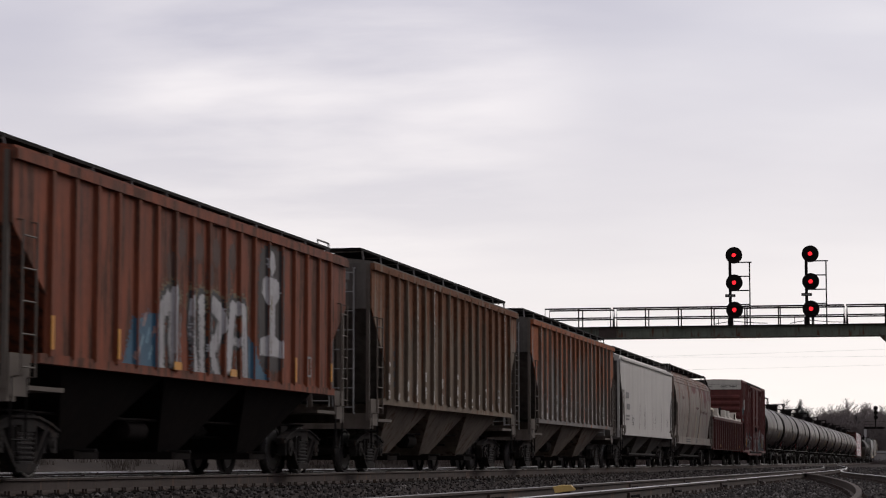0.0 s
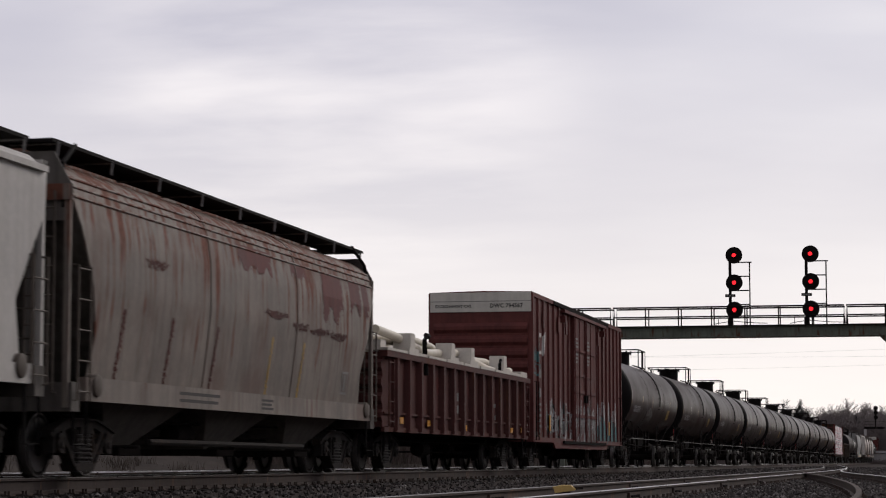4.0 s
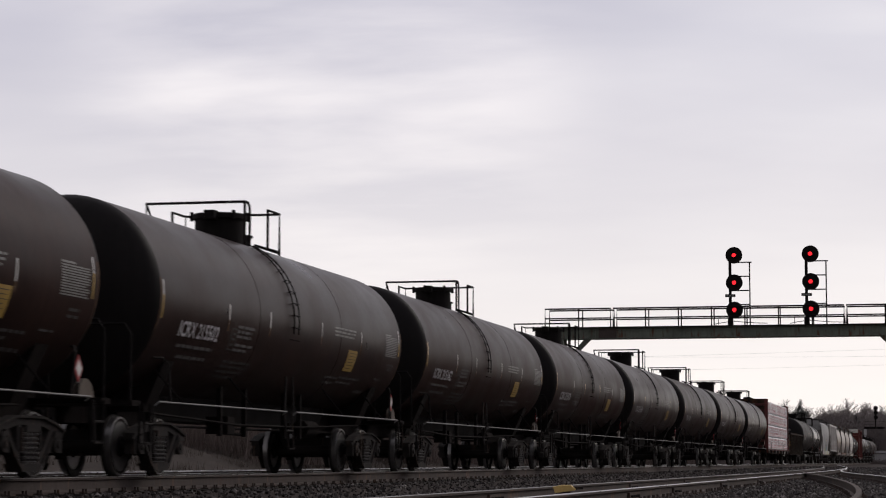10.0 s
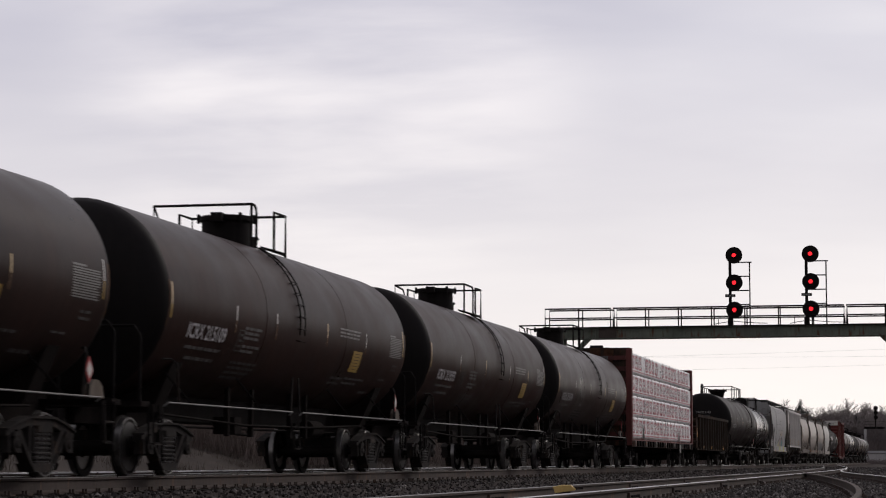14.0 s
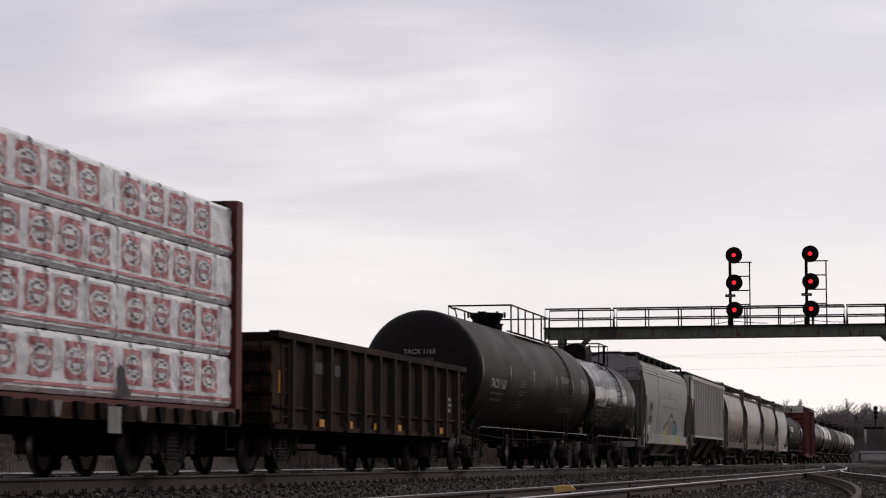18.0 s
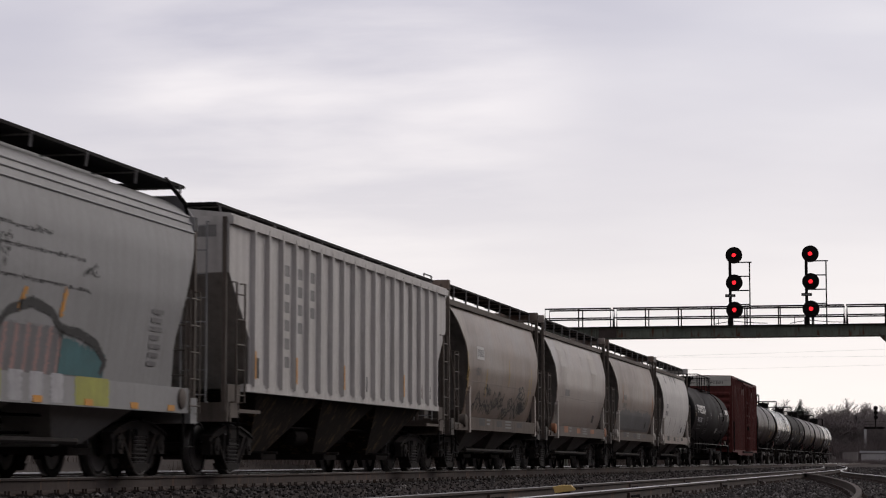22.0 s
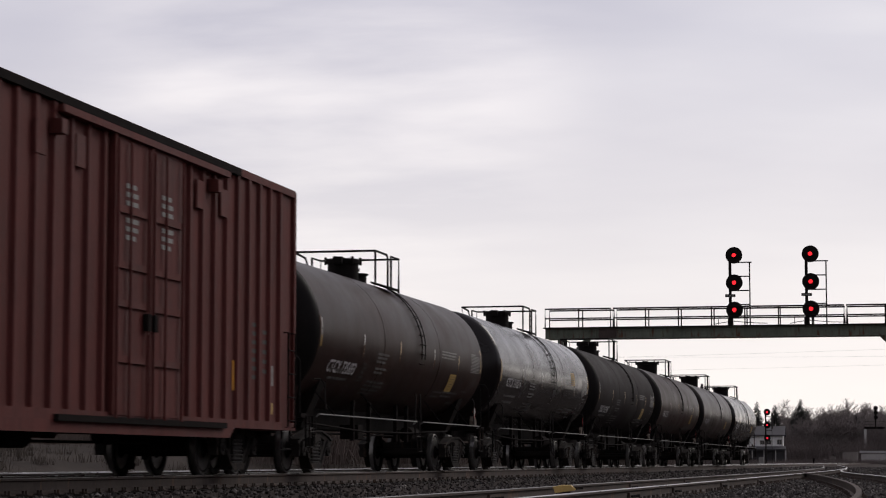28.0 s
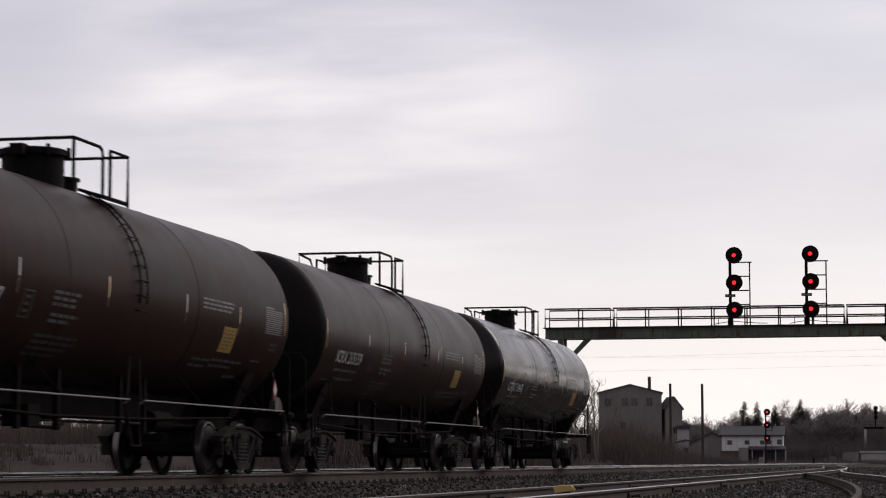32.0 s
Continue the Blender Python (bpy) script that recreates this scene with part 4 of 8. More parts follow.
def hopper_bays(car, half, zs, mat, n=3, zb=0.36, inset=2.0, ):
    """Sloping funnels with outlet gates."""
    w = (2 * half - 2 * inset) / n
    for i in range(n):
        y0 = -half + inset + i * w
        y1, yc = y0 + w, y0 + w / 2
        bm = bmesh.new()
        top = [bm.verts.new(p) for p in ((-1.42, y0, zs), (1.42, y0, zs), (1.42, y1, zs), (-1.42, y1, zs))]
        bot = [bm.verts.new(p) for p in ((-0.72, yc - 0.42, zb), (0.72, yc - 0.42, zb), (0.72, yc + 0.42, zb), (-0.72, yc + 0.42, zb))]
        for k in range(4):
            bm.faces.new((top[k], top[(k + 1) % 4], bot[(k + 1) % 4], bot[k]))
        bm.faces.new(top)
        bm.faces.new(bot[::-1])
        part("hopper_bay", bm, mat, car, "sloping steel discharge hopper")
        part("outlet_gate", box_mesh(-0.9, 0.98, yc - 0.46, yc + 0.46, zb - 0.10, zb + 0.01), M["under"], car)
        part("gate_shaft", tubes([[(-1.2, yc - 0.25, zb + 0.02), (1.22, yc - 0.25, zb + 0.02)]], 0.03, 6), M["truck"], car)


def hopper_ends(car, half, ztop, zs, mat, dark, post=True, post_x=1.42):
    """Corner posts, slope braces, end ladders, steps and platforms."""
    for d in (-1, 1):
        e = d * half
        for sx in (-1, 1):
            if post:
                part("corner_post", box_mesh(min(sx * post_x, sx * (post_x + 0.07)), max(sx * post_x, sx * (post_x + 0.07)), e - 0.035, e + 0.035, zs - 0.45, ztop - 0.02), mat, car)
            part("end_strut", tubes([[(sx * 0.85, e - d * 0.12, zs - 0.3), (sx * 0.75, e - d * 0.12, ztop - 1.0)]], 0.05, 6), dark, car)
        add_ladder(car, "end_ladder", M["hop_grey"], 0.95, e, zs - 0.3, ztop - 0.1, 0.44, 0.40, d * 0.10, end=True)
        add_ladder(car, "side_ladder", M["hop_post"], 1.52, e - d * 0.40, zs - 0.30, zs + 1.7, 0.46, 0.42)
        part("stirrup_step", tubes([[(1.5, e - d * 0.12, zs - 0.3), (1.5, e - d * 0.12, 0.5), (1.5, e - d * 0.62, 0.5), (1.5, e - d * 0.62, zs - 0.3)]], 0.022, 5), M["black"], car)
        bm = box_mesh(-1.5, 1.5, min(e, e - d * 0.28), max(e, e - d * 0.28), zs - 0.62, zs - 0.30)
        bx(bm, -1.5, 1.5, min(e - d * 0.28, e - d * 1.9), max(e - d * 0.28, e - d * 1.9), zs - 0.46, zs - 0.40)
        part("end_sill", bm, dark, car)
        part("corner_plate", prism_mesh([(e - d * 0.02, zs - 0.55), (e - d * 0.65, zs - 0.55), (e - d * 0.75, zs), (e - d * 0.02, zs)], 0, 1.48, 1.51), mat, car)


def ribbed_hopper(half, ztop, zs, mat, end_mat, bay_mat, nrib, label, rib_mat=None, lift=0.29, rib_h=0.08):
    car = thing("covered_hopper", label, "hopper car", "freight cars")
    body = bmesh.new()
    prism(body, [(-half, ztop), (half, ztop), (half, ztop - 0.95), (half - 2.5, zs), (-half + 2.5, zs), (-half, ztop - 0.95)], 0, -1.50, 1.50)
    part("body", body, end_mat, car)
    for sx in (-1, 1):
        a, b = (1.50, 1.53) if sx > 0 else (-1.53, -1.50)
        part("side_sheet", prism_mesh([(-half, ztop), (half, ztop), (half, ztop - 0.95), (half - 1.15, zs + 0.80), (half - 1.15, zs), (-half + 1.15, zs), (-half + 1.15, zs + 0.80), (-half, ztop - 0.95)], 0, a, b), mat, car)
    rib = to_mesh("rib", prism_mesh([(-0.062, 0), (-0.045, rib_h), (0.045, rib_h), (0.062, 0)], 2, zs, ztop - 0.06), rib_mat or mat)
    span = 2 * half - 2.5
    for i in range(nrib):
        y = -half + 1.25 + span * i / (nrib - 1)
        for sx in (-1, 1):
            o = part("rib", rib, None, car, at=pose(sx * 1.53, y, 0, 0, 0, -90 if sx > 0 else 90))
    part("roof", prism_mesh([(-1.56, ztop), (-1.56, ztop + 0.04), (-0.5, ztop + 0.16), (0.5, ztop + 0.16), (1.56, ztop + 0.04), (1.56, ztop)], 1, -half, half), end_mat, car)
    part("top_chord", box_mesh(1.53, 1.60, -half, half, ztop - 0.14, ztop), mat, car)
    part("side_sill", box_mesh(1.44, 1.56, -half + 0.9, half - 0.9, zs - 0.10, zs + 0.03), mat, car)
    part("side_sill", box_mesh(-1.56, -1.44, -half + 0.9, half - 0.9, zs - 0.10, zs + 0.03), mat, car)
    roof_walk(car, half, ztop, M["black"], posts=11, lift=lift)
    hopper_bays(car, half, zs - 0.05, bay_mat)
    hopper_ends(car, half, ztop, zs, M["hop_post"], M["hop_post"])
    part("end_hoop", tubes([[(0.4, half - 0.9, ztop + 0.2), (0.4, half - 0.9, ztop + 0.34), (0.4, half - 0.1, ztop + 0.34), (0.4, half - 0.1, ztop + 0.1)],
                            [(1.2, half - 0.9, ztop + 0.2), (1.2, half - 0.9, ztop + 0.34), (1.2, half - 0.1, ztop + 0.34), (1.2, half - 0.1, ztop + 0.1)]], 0.02, 5), M["dim"], car)
    underbody(car, half, 0.98)
    for d in (-1, 1):
        add_truck(car, d * (half - 1.55))
    add_couplers(car, half + 0.55)
    return car


def curve_at(table, z):
    zs, vs = [p[0] for p in table], [p[1] for p in table]
    return float(np.interp(z, zs, vs))


def smooth_hopper(half, bulge, inset, zs, mat, end_mat, label, seams=(), sill=(0.95, 1.36), post_top=4.6, walk_z=4.62, curved_end=True, bays=2, arm=True, sill_mat=None, slope_top=3.6, post_mat=None, end_panel=None, sill_in=(0.45, 0.45), pad_in=(0.85, 0.85), pad_mat=None, inset_far=None):
    """bulge: half width by height; inset: how far the flank's ends draw in by height."""
    car = thing("covered_hopper", label, "hopper car", "freight cars")
    hs = np.linspace(bulge[0][0], bulge[-1][0], 25)
    ny = 12

    def loft(ins_of, x_of, closed):
        bm = bmesh.new()
        rows = {}
        for sx in (-1, 1):
            rows[sx] = []
            for z in hs:
                x, ins = x_of(sx, z), ins_of(z)
                far = ins + curve_at(inset_far, z) - curve_at(inset, z) if inset_far else ins
                rows[sx].append([bm.verts.new((x, -half + ins + (2 * half - ins - far) * k / ny, z)) for k in range(ny + 1)])
            for a, b in zip(rows[sx], rows[sx][1:]):
                for k in range(ny):
                    bm.faces.new((a[k], a[k + 1], b[k + 1], b[k]))
        for k in (0, ny):
            for i in range(len(hs) - 1):
                bm.faces.new((rows[-1][i][k], rows[1][i][k], rows[1][i + 1][k], rows[-1][i + 1][k]))
        for i in (0, len(hs) - 1):
            for k in range(ny):
                bm.faces.new((rows[-1][i][k], rows[-1][i][k + 1], rows[1][i][k + 1], rows[1][i][k]))
        return bm
    # the bin with its sloping end sheets, and the curved flank plates that stand out past them
    slope = lambda z: max(curve_at(inset, z) + 0.02, min(2.7, (slope_top - z) * 0.95 + 0.05))
    part("bin", loft(slope, lambda sx, z: sx * (curve_at(bulge, z) - 0.03), True), end_mat, car, smooth=True)
    for side_x in (-1, 1):
        part("flank", loft(lambda z: curve_at(inset, z), lambda sx, z: side_x * (curve_at(bulge, z) - (0.025 if sx < 0 else 0.0)), True), mat, car, smooth=True)
    ztop = bulge[-1][0]
    for y in seams:
        pts = [(curve_at(bulge, z) + 0.002, y, z) for z in hs]
        part("weld_band", tubes([pts], 0.018, 5), mat, car)
    for sx in (-1, 1):
        a, b = sorted((sx * 1.42, sx * 1.53))
        part("side_sill", box_mesh(a, b, -half + sill_in[0], half - sill_in[1], *sill), sill_mat or mat, car)
        if inset_far:              # shallow dark sill over the trucks
            for d in (-1, 1):
                p, q = sorted((d * (half - sill_in[(d + 1) // 2]), d * (half - 0.3)))
                part("end_side_sill", box_mesh(a, b - 0.02 * sx, p, q, sill[0] - 0.02, sill[0] + 0.12), M["hop_sill"], car)
    # end frames: posts from the sill to the roof, slope stays
    for d in (-1, 1):
        e = d * half
        for sx in (-1, 1):
            a, b = sorted((sx * 1.38, sx * 1.46))
            part("corner_post", box_mesh(a, b, e - 0.04, e + 0.04, sill[0] - 0.1, post_top), post_mat or mat, car)
            part("end_stay", tubes([[(sx * 0.8, e, sill[1]), (sx * 0.7, e - d * 0.5, 3.6)]], 0.05, 6), end_mat, car)
        if end_panel:                # flat upper end plate with a cross walk above it
            part("end_panel", prism_mesh([(-1.42, end_panel), (1.42, end_panel), (1.45, 4.02), (1.2, walk_z - 0.12), (-1.2, walk_z - 0.12), (-1.45, 4.02)], 1, min(e - d * 0.02, e + d * 0.02), max(e - d * 0.02, e + d * 0.02)), end_mat, car, "flat upper end plate")
            part("cross_walk", box_mesh(-1.22, 1.22, min(e - d * 0.45, e + d * 0.12), max(e - d * 0.45, e + d * 0.12), walk_z - 0.002, walk_z + 0.046), M["black"], car)
            part("end_number", lay(bars(0.35, walk_z - 0.45, [0.55, 0.4], 0.14, 0.06), lambda u, v: (u, e + d * 0.026, v)), M["dim"], car)
        part("end_beam", box_mesh(-1.46, 1.46, e - 0.07, e + 0.07, post_top - 0.22, post_top), mat, car)
        bm = box_mesh(-1.5, 1.5, min(e, e - d * 0.3), max(e, e - d * 0.3), sill[0] - 0.15, sill[0] + 0.25)
        bx(bm, -1.46, 1.46, min(e - d * 0.3, e - d * 2.0), max(e - d * 0.3, e - d * 2.0), sill[0] + 0.10, sill[0] + 0.16)
        part("end_sill", bm, end_mat, car)
        add_ladder(car, "end_ladder", M["hop_post"], 1.05, e, sill[0] + 0.1, post_top - 0.1, 0.42, 0.40, d * 0.10, end=True)
        add_ladder(car, "side_ladder", M["hop_post"], 1.47, e - d * 0.30, sill[0], 2.9, 0.46, 0.42)
        part("stirrup_step", tubes([[(1.48, e - d * 0.12, sill[0]), (1.48, e - d * 0.12, 0.45), (1.48, e - d * 0.6, 0.45), (1.48, e - d * 0.6, sill[0])]], 0.022, 5), M["black"], car)
        part("jacking_pad", lathe_mesh([(1.40, 0.16), (1.56, 0.16), (1.58, 0.12)], (0, e - d * pad_in[(d + 1) // 2], sill[0] + 0.22), 0, 14), pad_mat or M["hop_post"], car, smooth=True)
        if arm:
            part("walk_stay", tubes([[(1.2, e - d * 0.75, walk_z + 0.06), (1.3, e - d * 0.05, walk_z - 0.28), (1.35, e, walk_z - 0.9)]], 0.035, 6), M["black"], car)
        add_truck(car, d * (half - 1.5))
    for sx in (-1, 1):
        a, b = sorted((sx * 0.52, sx * 1.22))
        part("running_board", box_mesh(a, b, -half - 0.02, half + 0.02, walk_z, walk_z + 0.05), M["black"], car, "dark steel grating running board")
        n = 9
        for i in range(n):
            y = -half + 0.1 + (2 * half - 0.2) * i / (n - 1)
            part("board_bracket", tubes([[(sx * 1.22, y, walk_z + 0.02), (sx * 1.2, y, ztop - 0.1)], [(sx * 1.2, y, walk_z), (sx * 0.5, y, walk_z)]], 0.024, 5), M["dim"], car)
    part("roof_hatch", prism_mesh([(-0.45, ztop - 0.02), (-0.42, ztop + 0.22), (0.42, ztop + 0.22), (0.45, ztop - 0.02)], 1, -half + 1.2, half - 1.2), mat, car, "long trough roof hatch")
    hopper_bays(car, half, bulge[0][0] + 0.02, end_mat, n=bays, zb=0.42, inset=inset[0][1] + 0.5)
    underbody(car, half, 0.95)
    part("brake_rod", tubes([[(1.25, -half * 0.55, 0.52), (1.25, half * 0.45, 0.50)]], 0.05, 6), M["truck"], car)
    add_couplers(car, half + 0.5)
    return car


# ---- boxcars ----
def box_car(half, zs, zt, mat, label, nrib, end_text, number_text, door=(-0.6, 2.9)):
    car = thing("box_car", label, "box car", "freight cars")
    w = 1.50
    part("body", box_mesh(-w, w, -half, half, zs, zt - 0.03), mat, car)
    part("roof", prism_mesh([(-w - 0.03, zt - 0.05), (-w - 0.03, zt - 0.02), (0, zt + 0.015), (w + 0.03, zt - 0.02), (w + 0.03, zt - 0.05)], 1, -half - 0.02, half + 0.02), mat, car)
    part("eave_rail", box_mesh(w, w + 0.09, -half * 0.62, half * 0.62, zt - 0.17, zt - 0.05), M["under"], car)
    for sx in (-1, 1):
        a, b = sorted((sx * w, sx * (w + 0.06)))
        part("side_sill", box_mesh(a, b, -half, half, zs, zs + 0.14), mat, car)
        part("drop_sill", prism_mesh([(-half * 0.62, zs), (half * 0.60, zs), (half * 0.57, zs - 0.17), (-half * 0.59, zs - 0.17)], 0, a, b), mat, car)
        part("top_chord", box_mesh(a, b, -half, half, zt - 0.16, zt - 0.05), mat, car)
        for e in (-half, half - 0.12):
            part("corner_post", box_mesh(a, b, e, e + 0.12, zs + 0.14, zt - 0.16), mat, car)
    rib = to_mesh("side_post", prism_mesh([(-0.07, 0), (-0.045, 0.06), (0.045, 0.06), (0.07, 0)], 2, zs + 0.14, zt - 0.16), mat)
    for i in range(nrib):
        y = -half + 0.95 + (2 * half - 1.9) * i / (nrib - 1)
        for sx in (-1, 1):
            if door[0] - 0.1 < y < door[1] + 0.1:
                continue
            part("side_post", rib, None, car, at=pose(sx * w, y, 0, 0, 0, -90 if sx > 0 else 90))
    # two plug-door leaves with rails, rods, cranks and stencils
    mid = (door[0] + door[1]) / 2
    for y0, y1 in ((door[0], mid - 0.02), (mid + 0.02, door[1])):
        leaf = part("door", box_mesh(w + 0.01, w + 0.075, y0, y1, zs + 0.10, zt - 0.30), mat, car, "tall riveted sliding door leaf")
        for k in range(1, 5):
            z = zs + 0.1 + (zt - zs - 0.4) * k / 5 - (0.25 if k > 2 else 0)
            part("door_rail", box_mesh(w + 0.075, w + 0.115, y0 + 0.04, y1 - 0.04, z - 0.05, z + 0.05), mat, leaf)
        for yy in (y0 + 0.10, y1 - 0.10, y0 + (y1 - y0) * 0.42):
            part("lock_rod", tubes([[(w + 0.13, yy, zs + 0.05), (w + 0.13, yy, zt - 0.36)]], 0.022, 6), mat, leaf)
        part("door_stile", box_mesh(w + 0.075, w + 0.12, y0, y0 + 0.07, zs + 0.1, zt - 0.30), mat, leaf)
        part("door_crank", box_mesh(w + 0.09, w + 0.17, mid - 0.22 if y0 < mid - 0.5 else mid + 0.08, mid - 0.08 if y0 < mid - 0.5 else mid + 0.22, zs + 1.35, zs + 1.6), M["under"], leaf)
        part("door_stencil", lay(bars(y0 + 0.55, zt - 0.95, [0.42, 0.5, 0.5, 0.45, 0.52, 0.5, 0.4], 0.07, 0.055), lambda u, v: (w + 0.079, u, v)), M["dim"], leaf)
    part("door_track", box_mesh(w + 0.02, w + 0.13, door[0] - 2.0, door[1] + 2.2, zs - 0.02, zs + 0.07), M["under"], car)
    part("door_track", box_mesh(w + 0.02, w + 0.15, door[0] - 2.0, door[1] + 2.2, zt - 0.30, zt - 0.20), mat, car)
    for y in (door[0] - 2.6, door[0] - 1.2, door[1] + 0.9, door[1] + 2.1, -half + 1.9):
        part("tack_board", box_mesh(w + 0.02, w + 0.07, y - 0.17, y + 0.17, zt - 0.95, zt - 0.50), mat, car)
    for y in (door[0] - 2.1, door[1] + 1.5):
        part("door_stop", box_mesh(w + 0.02, w + 0.2, y - 0.10, y + 0.10, zt - 0.62, zt - 0.42), mat, car)
    # corrugated ends, excess-height band, ladder
    for d in (-1, 1):
        e = d * half
        for k in range(9):
            z = zs + 0.35 + k * 0.37
            part("end_corrugation", prism_mesh([(e, z - 0.15), (e + d * 0.09, z - 0.05), (e + d * 0.09, z + 0.05), (e, z + 0.15)], 0, -w + 0.10, w - 0.10), mat, car)
        a, b = sorted((e, e + d * 0.035))
        part("end_band", box_mesh(-w, w, a, b, zt - 0.60, zt - 0.03), M["cream"], car, "cream excess-height band")
        part("band_line", box_mesh(-w, w, a - (0.004 if d < 0 else 0), b + (0.004 if d > 0 else 0), zt - 0.30, zt - 0.28), M["dim"], car)
        add_ladder(car, "end_ladder", M["black"], -1.2 if d > 0 else 1.1, e, zs + 0.1, zt - 2.4, 0.42, 0.42, d * 0.1, end=True)
        add_ladder(car, "side_ladder", M["under"], w + 0.02, e - d * 0.42, zs + 0.05, zs + 1.75, 0.44, 0.42)
        part("stirrup_step", tubes([[(w, e - d * 0.15, zs), (w, e - d * 0.15, 0.45), (w, e - d * 0.65, 0.45), (w, e - d * 0.65, zs)]], 0.022, 5), M["black"], car)
        part("brake_step", box_mesh(-0.9, 0.9, min(e + d * 0.05, e + d * 0.32), max(e + d * 0.05, e + d * 0.32), 1.02, 1.06), M["black"], car)
        add_truck(car, d * (half - 2.0))
    band = lambda u, v: (u, -half - 0.041, v)
    part("end_lettering", lay([shift(flat_text(end_text, 0.115, 0.003), -1.35, zt - 0.47)], band), M["ink"], car)
    part("end_lettering", lay([shift(flat_text(number_text, 0.17, 0.005), 0.28, zt - 0.48)], band), M["ink"], car)
    underbody(car, half, 0.85)
    add_couplers(car, half + 0.42)
    return car


# ---- gondolas ----
def gondola(half, zs, zt, mat, nrib, label, refl, post_mat=None):
    car = thing("gondola", label, "gondola car", "freight cars")
    w = 1.45
    for sx in (-1, 1):
        a, b = sorted((sx * (w - 0.03), sx * w))
        part("side_wall", box_mesh(a, b, -half, half, zs, zt), mat, car)
    part("floor_plate", box_mesh(-w + 0.03, w - 0.03, -half, half, zs + 0.10, zs + 0.2), mat, car)
    for d in (-1, 1):
        e = d * half
        part("end_wall", box_mesh(-w + 0.03, w - 0.03, min(e, e - d * 0.05), max(e, e - d * 0.05), zs + 0.2, zt), mat, car)
        for k in range(4):
            z = zs + 0.35 + k * (zt - zs - 0.5) / 3.4
            part("end_corrugation", prism_mesh([(e, z - 0.13), (e + d * 0.10, z - 0.05), (e + d * 0.10, z + 0.05), (e, z + 0.13)], 0, -w, w), mat, car)
        add_ladder(car, "end_ladder", M["black"], 1.05, e, zs, zt - 0.1, 0.42, 0.40, d * 0.1, end=True)
        add_ladder(car, "side_ladder", mat, w + 0.02, e - d * 0.38, zs + 0.1, zt - 0.15, 0.44, 0.42)
        part("stirrup_step", tubes([[(w, e - d * 0.15, zs), (w, e - d * 0.15, 0.45), (w, e - d * 0.65, 0.45), (w, e - d * 0.65, zs)]], 0.022, 5), M["black"], car)
        add_truck(car, d * (half - 1.75))
    for sx in (-1, 1):
        a, b = sorted((sx * (w - 0.06), sx * (w + 0.12)))
        part("top_chord", box_mesh(a, b, -half - 0.03, half + 0.03, zt - 0.10, zt + 0.03), mat, car)
        a, b = sorted((sx * w, sx * (w + 0.05)))
        part("side_sill", box_mesh(a, b, -half, half, zs, zs + 0.10), mat, car)
        part("side_rib_band", box_mesh(a, b, -half, half, zs + 0.38, zs + 0.42), mat, car)
    post = to_mesh("side_post", prism_mesh([(-0.13, 0), (-0.075, 0.13), (0.075, 0.13), (0.13, 0)], 2, zs + 0.02, zt - 0.08), post_mat or mat)
    for i in range(nrib):
        y = -half + 0.95 + (2 * half - 1.9) * i / (nrib - 1)
        for sx in (-1, 1):
            part("side_post", post, None, car, at=pose(sx * w, y, 0, 0, 0, -90 if sx > 0 else 90))
    for u, v in refl:
        part("reflector", box_mesh(w + 0.05, w + 0.06, u - 0.16, u + 0.16, v - 0.07, v + 0.07), M["yellow"], car, "yellow reflector plate")
    part("floor_beam", box_mesh(-1.3, 1.3, -half + 0.6, half - 0.6, zs - 0.02, zs + 0.09), M["under"], car)
    underbody(car, half, 0.80)
    add_couplers(car, half + 0.42)
    return car


